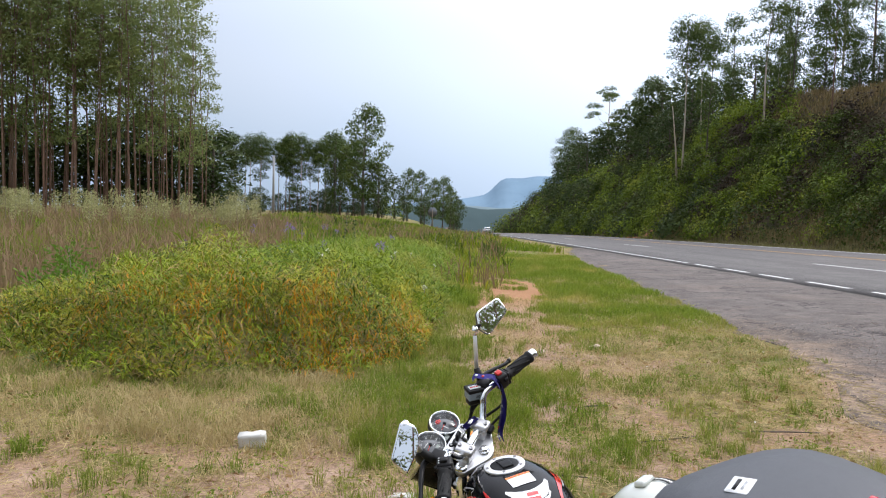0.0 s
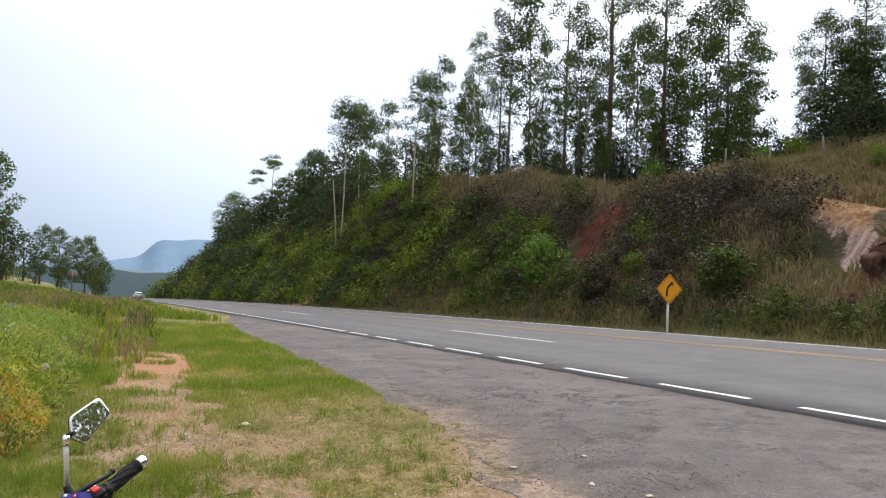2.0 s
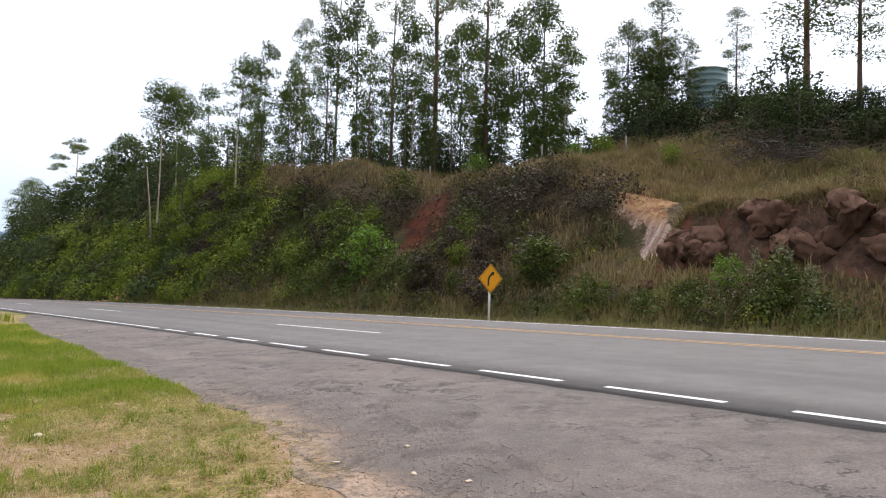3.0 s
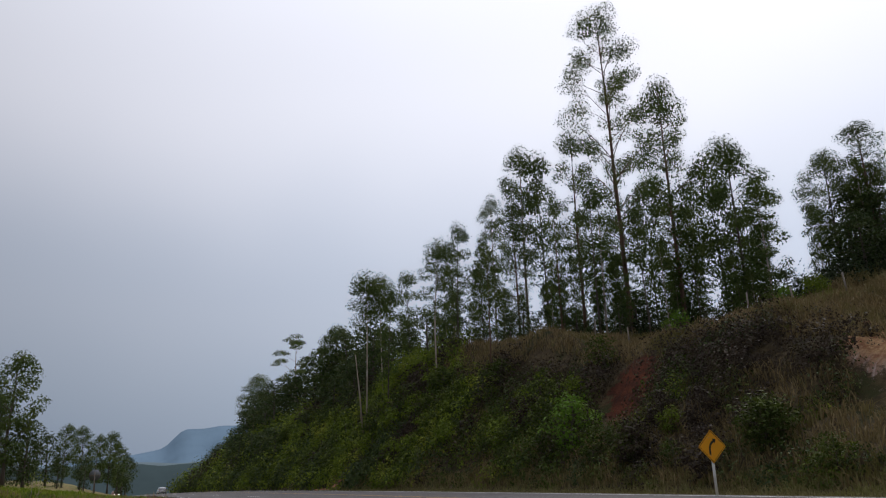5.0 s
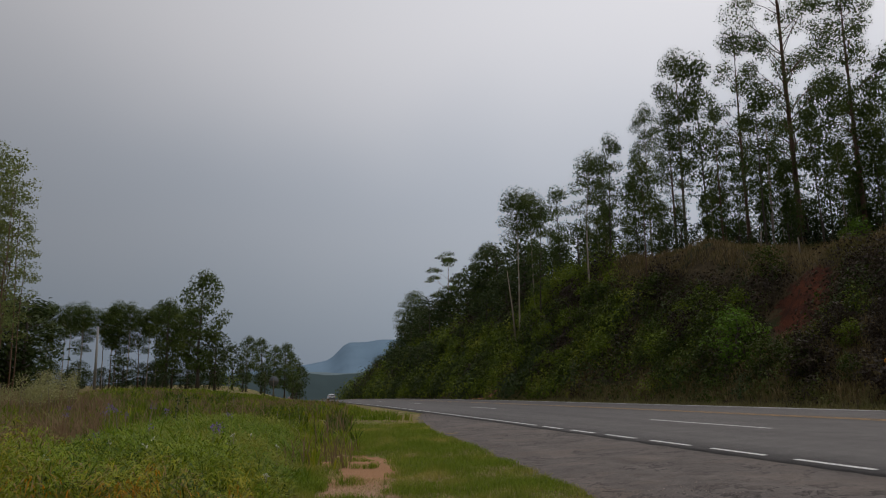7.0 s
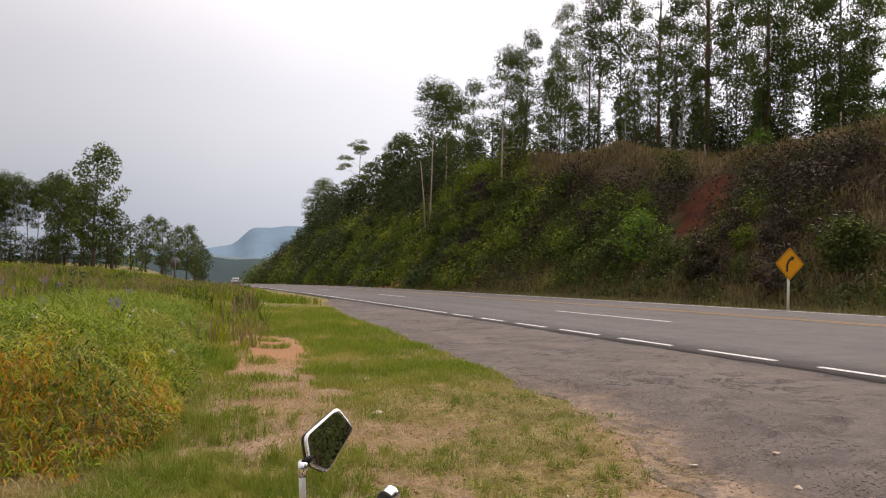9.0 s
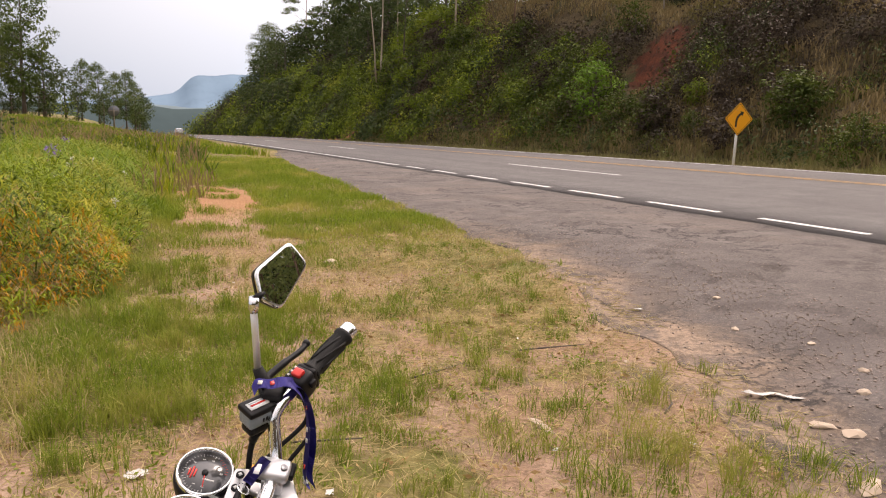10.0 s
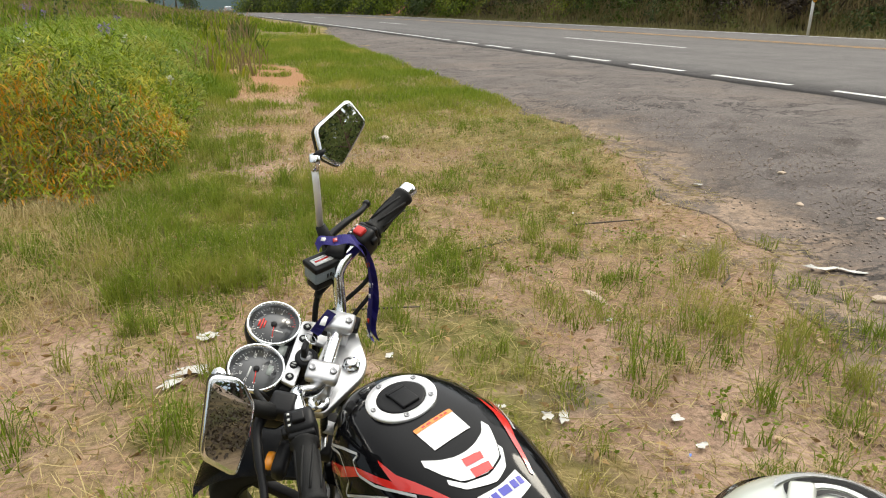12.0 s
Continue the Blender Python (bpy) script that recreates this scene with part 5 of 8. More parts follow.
TIMBER = paint("grey_weathered_wood", (0.20, 0.17, 0.14), 0.85, 0, 0, 0.3, 20, 0.4)
CONCRETE = paint("concrete_pole", (0.32, 0.31, 0.29), 0.85, 0, 0, 0.12, 10, 0.2)
TEAL = paint("teal_tank_sheet", (0.22, 0.335, 0.35), 0.5, 0, 0, 0.2, 2, 0.1)
STONE = paint("brown_rock", (0.115, 0.066, 0.046), 0.95, 0, 0, 0.75, 6, 1.0, 0.1)
PALE_STONE = paint("tan_stone", (0.48, 0.38, 0.29), 0.9, 0, 0, 0.3, 12, 0.5)
RED_STONE = paint("red_clay_lump", (0.42, 0.19, 0.11), 0.92, 0, 0, 0.3, 5, 0.5)


def block_bm(sx, sy, sz, rough_, cuts):
    """A crumbled block."""
    bm = bmesh.new()
    bmesh.ops.create_cube(bm, size=1.0)
    bmesh.ops.subdivide_edges(bm, edges=bm.edges[:], cuts=cuts, use_grid_fill=True)
    for v in bm.verts:
        p = Vector((v.co.x * sx, v.co.y * sy, v.co.z * sz))
        v.co = p * 0.97 + noise.noise_vector(p * 22) * rough_ * 0.6
    return bm


def flat_shape(outline, z, thick, m):
    bm = bmesh.new()
    low = [bm.verts.new((x, y, z)) for x, y in outline]
    f = bm.faces.new(low)
    ext = bmesh.ops.extrude_face_region(bm, geom=[f])
    bmesh.ops.translate(bm, vec=(0, 0, thick), verts=[v for v in ext["geom"] if isinstance(v, bmesh.types.BMVert)])
    bmesh.ops.transform(bm, matrix=m, verts=bm.verts)
    return bm


def diamond(r, cut):
    """A square on its corner with the corners cut round."""
    out = []
    for k in range(4):
        a = math.pi / 2 * k
        for d in (-0.5, -0.2, 0.2, 0.5):
            q = math.pi / 4 * 0.16 * d * 2
            out.append(((r - cut * (1 - abs(d) * 1.2)) * math.cos(a + q * cut * 6), (r - cut * (1 - abs(d) * 1.2)) * math.sin(a + q * cut * 6)))
    return out


SX, SY = 18.45, 19.3
SZ = float(ground_z(SX, SY))
sign = tagged(empty("road_sign", pose(SX, SY, SZ, 0, 0, 0)), "yellow diamond curve warning sign on a white post", "road sign")
rod("post", [(0, 0, -0.3), (0, 0, 2.05)], 0.045, POST, sign, 12, "white painted post")
face_m = pose(0, 0, 1.62, 90, 0, -6) @ Matrix.Translation((0, 0, 0.055))
plate_ob = part("plate", flat_shape(diamond(0.56, 0.03), -0.004, 0.004, face_m), SIGN_BLACK, sign, "yellow diamond plate with a black border", False)
part("yellow_field", flat_shape(diamond(0.545, 0.03), 0.0, 0.003, face_m), YELLOW, plate_ob, "", False)
rim_ob = bmesh.new()
ro, ri = diamond(0.505, 0.03), diamond(0.485, 0.03)
vo, vi = [rim_ob.verts.new((x, y, 0.0045)) for x, y in ro], [rim_ob.verts.new((x, y, 0.0045)) for x, y in ri]
for k in range(len(vo)):
    rim_ob.faces.new((vo[k], vo[(k + 1) % len(vo)], vi[(k + 1) % len(vo)], vi[k]))
bmesh.ops.transform(rim_ob, matrix=face_m, verts=rim_ob.verts)
part("border", rim_ob, SIGN_BLACK, plate_ob, "", False)
arrow = bmesh.new()
stem = [(-0.10, -0.26), (-0.10, -0.12), (-0.09, -0.02), (-0.05, 0.07), (0.02, 0.14), (0.07, 0.17)]
prev = None
for k, (x, y) in enumerate(stem):
    a, b = Vector(stem[max(k - 1, 0)]), Vector(stem[min(k + 1, len(stem) - 1)])
    d = (b - a).normalized() * 0.038
    q = (arrow.verts.new((x - d.y, y + d.x, 0.0048)), arrow.verts.new((x + d.y, y - d.x, 0.0048)))
    if prev:
        arrow.faces.new((prev[0], prev[1], q[1], q[0]))
    prev = q
arrow.faces.new([arrow.verts.new((x, y, 0.0048)) for x, y in ((0.02, 0.25), (0.17, 0.23), (0.12, 0.09))])
bmesh.ops.transform(arrow, matrix=face_m, verts=arrow.verts)
part("arrow", arrow, SIGN_BLACK, plate_ob, "black bent arrow", False)
for z in (0.28, -0.28):
    rod("bracket", [(-0.12, -0.04, 1.62 + z), (0.12, -0.04, 1.62 + z)], 0.012, ZINC, sign, 6)

# ---- power pole, far sign, fence and water tank ----
px, py = -21.5, 90.0
pole = tagged(empty("utility_pole", pose(px, py, float(ground_z(px, py)) - 0.2)), "grey concrete utility pole at the field's edge", "utility pole")
rod("shaft", [(0, 0, 0), (0, 0, 7.2)], [0.17, 0.11], CONCRETE, pole, 10)
rod("cap", [(0, 0, 7.2), (0, 0, 7.3)], [0.12, 0.05], CONCRETE, pole, 10)
SIGN_BACK = paint("dark_sign_back", (0.11, 0.12, 0.13), 0.7, 0, 0, 0.2, 8, 0.1)
px, py = -2.0, 100.0
back_sign = tagged(empty("road_sign", pose(px, py, float(ground_z(px, py)) - 0.1)), "grey back of an eight-sided road sign on a post", "road sign")
part("plate", flat_shape([(0.68 * math.cos(radians(22.5 + 45 * k)), 0.68 * math.sin(radians(22.5 + 45 * k))) for k in range(8)], 0, 0.02, pose(0, 0, 2.3, 90)), SIGN_BACK, back_sign)
rod("post", [(0, -0.05, 0), (0, -0.05, 2.7)], 0.05, TIMBER, back_sign, 8)
part("brace", block(0, -0.05, 2.3, 1.1, 0.05, 0.07, 0.0), TIMBER, back_sign)

for k, (x, y, h) in enumerate([(33.5, 38.5, 1.5), (34.2, 35.5, 1.2), (34.8, 32.4, 1.6), (35.3, 29.5, 1.3), (33.0, 41.8, 1.3), (35.9, 26.5, 1.4), (32.4, 45.0, 1.4)]):
    p = tagged(rod("fence_post", [(0, 0, -0.3), (0.02, 0.01, h)], [0.06, 0.05], TIMBER, None, 7), "weathered wooden fence post in dry grass", "fence post", "fence posts on the hill")
    p.matrix_basis = pose(x, y, float(ground_z(x, y)), 3 * ((k % 3) - 1), 2, 40 * k)

tx, ty = 50.5, 30.2
tz = float(ground_z(tx, ty)) - 0.4
water = tagged(empty("water_tank", pose(tx, ty, tz)), "teal cylindrical water tank among the trees", "water tank")
for k in range(7):
    a, b = 0.2 + 0.46 * k, 0.2 + 0.46 * (k + 1)
    rod("shell_ring", [(0, 0, a), (0, 0, a + 0.03), (0, 0, b - 0.02), (0, 0, b)], [1.52, 1.5, 1.5, 1.52], TEAL, water, 28)
rod("roof", [(0, 0, 3.4), (0, 0, 3.52)], [1.56, 1.4], ZINC, water, 28)
rod("plinth", [(0, 0, -1.2), (0, 0, 0.2)], 1.6, CONCRETE, water, 28)


# ---- rocks, brush pile and stones ----
def rock_bm(seed, sx, sy, sz, cuts=3):
    """An angular rock: the hull of scattered points, broken up by noise."""
    r = random.Random(seed)
    bm = bmesh.new()
    for _ in range(26):
        d = Vector((r.gauss(0, 1), r.gauss(0, 1), r.gauss(0, 1))).normalized() * r.uniform(0.8, 1.1)
        bm.verts.new((d.x * sx, d.y * sy, d.z * sz))
    bmesh.ops.convex_hull(bm, input=bm.verts[:])
    bmesh.ops.delete(bm, geom=[v for v in bm.verts if not v.link_faces], context="VERTS")
    if cuts > 2:
        bmesh.ops.triangulate(bm, faces=bm.faces[:])
        bmesh.ops.subdivide_edges(bm, edges=bm.edges[:], cuts=4, use_grid_fill=True)
        off = Vector((r.uniform(-50, 50), r.uniform(-50, 50), 0))
        for v in bm.verts:
            v.co += noise.noise_vector(v.co * 2.2 / sx + off) * 0.22 * sx + noise.noise_vector(v.co * 6 / sx + off) * 0.12 * sx + noise.noise_vector(v.co * 15 / sx + off) * 0.05 * sx
    return bm


def rock(name, seed, x, y, sx, sy, sz, material, label, group="", sink=0.3, on=ground_z):
    ob = part(name, rock_bm(seed, sx, sy, sz, 3 if max(sx, sy) > 0.3 else 2), material, None, "", max(sx, sy) > 0.3)
    ob.matrix_basis = pose(x, y, float(on(x, y)) + sz * (1 - 2 * sink) * 0.5, 0, 0, 37 * seed % 360)
    return tagged(ob, label, "rock", group)


cliff = random.Random(31)
for k in range(30):
    y = 15.7 - 0.40 * k + cliff.uniform(-0.4, 0.4)
    s = cliff.uniform(0.6, 1.15)
    rock("boulder", 20 + k, 24.0 + cliff.uniform(0, 0.8), y, 0.55 * s, 0.95 * s, 0.68 * s, STONE, "reddish-brown rock in the cut face", "boulders in the cutting", 0.55)
for k, (x, y, s) in enumerate([(19.0, 76.0, 0.28), (19.3, 74.8, 0.3), (19.6, 73.6, 0.4), (20.0, 72.2, 0.42), (20.4, 71.2, 0.34)]):
    rock("clay_lump", 50 + k, x, y, s * 1.1, s * 1.4, s * 0.6, RED_STONE, "fallen lump of red clay at the slope's foot", "fallen clay")
rock("boulder", 61, 22.0, 15.0, 0.35, 0.35, 0.3, STONE, "small dark rock on the grassy slope")

DARK_WOOD = paint("dark_dead_wood", (0.10, 0.08, 0.065), 0.9, 0, 0, 0.4, 20, 0.4, 0.2)
brush = Merge()
br = np.random.default_rng(77)
for k in range(520):
    x, y = 38.6 + br.normal() * 1.5, 18.6 + br.normal() * 1.5
    z = float(ground_z(x, y)) + abs(br.normal()) * 0.7
    d = np.array([br.normal() * 0.9, br.normal() * 1.0, abs(br.normal()) * 0.45 - 0.1])
    d = d / np.linalg.norm(d) * br.uniform(0.6, 2.0)
    p = np.array([x, y, z])
    brush.add(*tube([p - d / 2, p + br.normal(size=3) * 0.1, p + d / 2], [0.026, 0.018, 0.007], 4))
tagged(link_mesh("brushwood", brush.mesh("brushwood"), None, [DARK_WOOD]), "pile of cut grey branches on the slope", "brushwood", kind="stuff")

# ---- the far cars ----
CAR_SILVER = paint("silver_car_paint", (0.50, 0.51, 0.53), 0.25, 0.6, 0.6, 0.04, 3, 0.0)
CAR_RED = paint("dull_red_car_paint", (0.28, 0.10, 0.08), 0.3, 0.2, 0.6, 0.06, 3, 0.0)
CAR_GLASS = paint("car_window", (0.02, 0.024, 0.028), 0.06, 0, 0.5, 0.05, 4, 0.0)
CAR_TYRE = paint("car_tyre", (0.02, 0.02, 0.02), 0.85, 0, 0, 0.2, 10, 0.2)
CAR_LAMP = paint("red_car_lamp", (0.5, 0.02, 0.02), 0.2, 0, 0.5, 0.05, 6, 0.0)
lit = Nodes("lit_headlamp")
BEAM = lit.surface((0.9, 0.9, 0.85), 0.2, 0, None, 0.5, 0, 0, ((1.0, 0.96, 0.88), 14.0))
CLEAR_LAMP = paint("clear_lamp", (0.6, 0.62, 0.64), 0.15, 0, 0.5, 0.05, 6, 0.0)


def hatchback(x, y, turn, body_paint, label, lights_on):
    """A small car: lofted body and cabin, windows, lamps and wheels. It faces +y before it is turned."""
    z = float(road_z(x - float(bend(y)), y))
    car = tagged(empty("car", pose(x, y, z, -1.2, 0, turn)), label, "car", "cars on the road")

    def hull(sections):
        bm = bmesh.new()
        rings = []
        for yy, w, z0, z1, tuck in sections:
            ring = [(-w, z0), (-w * 1.02, z0 * 0.5 + z1 * 0.5), (-w * tuck, z1), (w * tuck, z1), (w * 1.02, z0 * 0.5 + z1 * 0.5), (w, z0)]
            rings.append([bm.verts.new((q[0], yy, q[1])) for q in ring])
        for a, b in zip(rings, rings[1:]):
            for k in range(6):
                bm.faces.new((a[k], a[(k + 1) % 6], b[(k + 1) % 6], b[k]))
        bm.faces.new(rings[0])
        bm.faces.new(rings[-1][::-1])
        bmesh.ops.bevel(bm, geom=bm.edges[:], offset=0.04, segments=2, affect="EDGES", profile=0.6)
        return bm

    body = part("body", hull([(-1.95, 0.76, 0.36, 0.86, 0.92), (-1.85, 0.84, 0.24, 0.95, 0.93), (-0.9, 0.86, 0.20, 0.96, 0.94), (0.6, 0.86, 0.20, 0.94, 0.94), (1.5, 0.84, 0.22, 0.86, 0.88), (1.9, 0.76, 0.28, 0.70, 0.85), (1.98, 0.66, 0.34, 0.62, 0.85)]), body_paint, car)
    part("roof", hull([(-1.78, 0.70, 0.92, 1.30, 0.86), (-1.5, 0.74, 0.92, 1.47, 0.80), (-0.3, 0.76, 0.92, 1.53, 0.80), (0.35, 0.75, 0.92, 1.46, 0.80), (1.05, 0.72, 0.90, 0.97, 0.92)]), body_paint, body)
    part("rear_window", block(0, -1.735, 1.20, 1.12, 0.05, 0.34, 0.012, 0.9, pose(0, 0, 0, -14)), CAR_GLASS, body, "dark rear window")
    part("windscreen", block(0, 0.76, 1.21, 1.16, 0.04, 0.56, 0.012, 0.9, pose(0, 0, 0, 52)), CAR_GLASS, body, "dark windscreen")
    for s in (-1, 1):
        for yy, ln in ((-1.0, 0.75), (-0.1, 0.85)):
            part("side_window", block(0.70 * s, yy, 1.20, 0.04, ln, 0.30, 0.01, 0.94, pose(0, 0, 0, 0, -10 * s)), CAR_GLASS, body)
        part("tail_lamp", block(0.70 * s, -1.88, 0.86, 0.16, 0.12, 0.24, 0.02), CAR_LAMP, body, "red tail lamp")
        part("headlamp", block(0.60 * s, 1.88, 0.64, 0.26, 0.14, 0.13, 0.02), BEAM if lights_on else CLEAR_LAMP, body, "lit headlamp" if lights_on else "clear headlamp")
        part("door_mirror", block(0.92 * s, 0.55, 1.0, 0.16, 0.10, 0.12, 0.03), body_paint, body)
        for yy in (-1.25, 1.25):
            tyre = rod("wheel", [(0.66 * s, yy, 0.30), (0.86 * s, yy, 0.30)], 0.30, CAR_TYRE, car, 20)
            rod("rim", [(0.80 * s, yy, 0.30), (0.868 * s, yy, 0.30)], 0.19, ZINC, tyre, 14)
    part("bumper", block(0, -1.95, 0.46, 1.5, 0.12, 0.2, 0.04), body_paint, body)
    part("bumper", block(0, 1.95, 0.42, 1.4, 0.12, 0.2, 0.04), body_paint, body)
    part("number_plate", block(0, -2.015, 0.60, 0.40, 0.01, 0.13, 0.0), LITTER, body, "pale plate with a dark bar")
    return car


for x, y, turn, p, label, on in ((15.8, 196.0, 1.0, CAR_SILVER, "silver hatchback driving away down the road", False), (9.2, 236.0, 184.0, CAR_RED, "oncoming car with its headlights on", True)):
    hatchback(x + float(bend(y)), y, turn + 5, p, label, on)

PALE_WEED = leafy("pale_weed_leaf", (0.13, 0.14, 0.07), (0.22, 0.22, 0.12), (0.12, 0.14, 0.06), 1.0)


# ---- plants of their own ----
def spire(name, x, y, h, material, label, leaves, seed, leaf=0.09, wide=0.10, low=0.3, stalk=None, group=""):
    """A single upright plant: a stalk with leaves or flowers along it."""
    r = np.random.default_rng(seed)
    ob = tagged(empty(name, pose(x, y, float(ground_z(x, y)) - 0.03)), label, "plant", group)
    tip = r.normal(size=2) * 0.06 * h
    rod("stalk", [(0, 0, 0), (tip[0] * 0.4, tip[1] * 0.4, h * 0.5), (tip[0], tip[1], h)], [0.012, 0.009, 0.004], stalk or TIMBER, ob, 5)
    f = r.uniform(low, 1, leaves)
    d = r.normal(size=(leaves, 3)) * wide
    pos = np.stack([tip[0] * f, tip[1] * f, h * f], 1) + d * [1, 1, 0.5]
    link_mesh("leaves", leaves_mesh("leaves", pos, d + r.normal(size=d.shape) * 0.05 + [0, 0, 0.04], leaf * r.uniform(0.6, 1.3, leaves), 0.45 * leaf, r), ob, [material])
    return ob


for k, (x, y, h) in enumerate([(21.5, 10.9, 1.6), (21.7, 10.35, 1.75), (21.7, 10.0, 1.7), (21.2, 9.0, 1.5), (20.5, 51.3, 2.2), (21.1, 60.8, 2.0)]):
    spire("tall_weed", x, y, h, PALE_WEED, "tall pale flowering weed on the slope", 90, 300 + k, 0.12, 0.07, 0.45, None, "tall weeds on the slope")
for k, (x, y, h) in enumerate([(-2.9, 20.5, 1.25), (-2.5, 20.2, 1.15), (-1.9, 24.5, 1.7), (-1.7, 24.2, 1.3), (0.4, 21.8, 0.9), (0.1, 20.6, 0.8), (-0.3, 21.5, 0.8)]):
    spire("dark_weed", x, y, h, CREEPER if k > 1 else PINE_DARK, "dark upright weed in the meadow", 170 if k > 1 else 60, 320 + k, 0.08, 0.18 if k > 1 else 0.03, 0.3, None, "weeds in the meadow")
for k in range(84):
    r_ = random.Random(400 + k)
    y = r_.uniform(26, 44)
    x = -y * r_.uniform(0.23, 0.66) - 1
    spire("plume_weed", x, y, r_.uniform(1.15, 1.9), SAGE, "tall weed with pale cream plumes", 240, 340 + k, 0.08, 0.10, 0.55, None, "plume weeds in the dry grass")
for k in range(14):
    r_ = random.Random(500 + k)
    y = r_.uniform(13, 26)
    x = -r_.uniform(0.5, 6.5)
    spire("violet_flower", x, y, r_.uniform(0.6, 1.0), VIOLET, "slender weed with a violet flower head", 26, 420 + k, 0.05, 0.04, 0.88, None, "violet flowers in the meadow")
for k in range(16):
    r_ = random.Random(600 + k)
    y = r_.uniform(7.5, 15)
    x = -r_.uniform(0.0, 2.6)
    h = float(mound_height(x, y))
    spire("white_flower", x, y, h + r_.uniform(0.05, 0.16), PETAL, "small white flower among the weeds", 9, 460 + k, 0.035, 0.015, 0.95, None, "white flowers in the weeds")
for k, (x, y, h) in enumerate([(-4.6, 8.6, 0.9), (-4.3, 8.0, 0.7), (-4.9, 8.2, 0.6), (-5.3, 9.4, 0.7)]):
    spire("fern", x, y, h, BRIGHT, "bright green leafy weed by the mound", 260, 480 + k, 0.075, 0.10, 0.1, None, "leafy weeds by the mound")

# ---- litter, stones and twigs on the verge ----
blk = tagged(part("foam_block", block_bm(0.165, 0.085, 0.085, 0.012, 3), LITTER, None), "broken white foam block on bare earth", "litter")
blk.matrix_basis = pose(-1.06, 3.78, float(ground_z(-1.06, 3.78)) + 0.04, 4, -3, 8)


def scrap(x, y, sx, sy, seed, material, label, category="litter", on=None, turn=None, wave=0.0):
    """A crumpled scrap of paper or plastic film."""
    r = np.random.default_rng(seed)
    n = 9
    u, v = np.meshgrid(np.linspace(-1, 1, n), np.linspace(-1, 1, n))
    edge = 1 - 0.28 * r.random((n, n)) * (np.maximum(abs(u), abs(v)) > 0.9)
    X, Y = u * sx / 2 * edge, v * sy / 2 * edge
    Z = 0.002 + 0.08 * min(sx, sy) * (r.random((n, n)) * 0.5 + 0.5 + 0.5 * ripple(u * 2, v * 2, 1.0, seed))
    X, Y = X * (0.8 + 0.35 * ripple(u * 1.5 + 9, v * 1.5, 1.0, seed + 5)), Y * (0.75 + 0.4 * ripple(u * 1.5, v * 1.5 + 5, 1.0, seed + 9))
    Y = Y + wave * np.sin(5 * u + seed)
    ob = link_mesh("scrap", grid_mesh("scrap", X, Y, Z), None, [material])
    ob.matrix_basis = pose(x, y, float((on or ground_z)(x, y)) + 0.012, 0, 0, r.uniform(0, 360) if turn is None else turn)
    return tagged(ob, label, category, "scraps of litter")


for k, (x, y, sx, sy) in enumerate([(3.35, 4.58, 0.11, 0.07), (0.55, 5.88, 0.17, 0.08), (0.32, 5.42, 0.09, 0.09), (2.20, 2.70, 0.10, 0.07),
                                    (1.05, 2.31, 0.12, 0.08), (1.10, 2.29, 0.14, 0.07), (0.92, 2.42, 0.10, 0.07), (1.46, 2.16, 0.09, 0.08), (1.45, 2.01, 0.09, 0.06), (2.02, 6.23, 0.09, 0.05), (2.69, 5.53, 0.10, 0.03), (2.27, 4.41, 0.09, 0.03),
                                    (0.65, 2.89, 0.10, 0.07), (1.66, 2.93, 0.08, 0.04), (0.75, 6.6, 0.09, 0.05), (-0.02, 2.75, 0.06, 0.18), (1.0, 5.0, 0.06, 0.04), (3.32, 6.72, 0.10, 0.06)]):
    scrap(x, y, sx * 0.62, sy * 0.6, 700 + k, LITTER, "crumpled scrap of white plastic on the earth", on=lay_z)
for k, (x, y, sx, sy) in enumerate([(-0.02, 3.28, 0.12, 0.10), (-0.08, 2.97, 0.20, 0.12), (-0.16, 2.90, 0.15, 0.09)]):
    scrap(x, y, sx * 0.85, sy * 0.8, 790 + k, LITTER, "torn sheet of white plastic film on the earth", on=lay_z)
scrap(2.89, 2.92, 0.33, 0.055, 799, LITTER, "long torn strip of white plastic film on the earth", on=lay_z, turn=-33, wave=0.022)
for k, (x, y, sx, sy) in enumerate([(1.74, 3.19, 0.11, 0.03), (2.84, 2.59, 0.07, 0.035), (2.90, 2.47, 0.07, 0.04), (2.59, 2.15, 0.10, 0.04)]):
    rock("stone", 95 + k, x, y, sx, sy, 0.018, PALE_STONE, "flat pale stone on the earth", "stones on the verge", 0.3, lay_z)
scrap(1.38, 1.98, 0.03, 0.012, 760, paint("blue_scrap", (0.05, 0.14, 0.5), 0.5), "tiny blue scrap on the earth")
for k, (x, y) in enumerate([(1.72, 1.96), (1.98, 1.9), (2.15, 2.02), (1.62, 2.12), (0.3, 2.5), (2.3, 2.4)]):
    scrap(x, y, 0.07, 0.03, 770 + k, paint("dry_leaf", (0.50, 0.36, 0.22), 0.8), "curled dry leaf on the earth", "leaf")
for k, (x, y, s) in enumerate([(1.72, 7.15, 0.07), (2.9, 4.3, 0.03), (3.6, 3.9, 0.03), (3.5, 2.9, 0.025), (3.25, 2.7, 0.03), (3.7, 3.4, 0.025), (3.9, 4.4, 0.03), (2.6, 3.7, 0.02), (1.1, 6.9, 0.05)]):
    rock("stone", 80 + k, x, y, s, s * 1.2, s * 0.6, PALE_STONE, "pale stone lying on the verge", "stones on the verge", 0.35, lay_z)
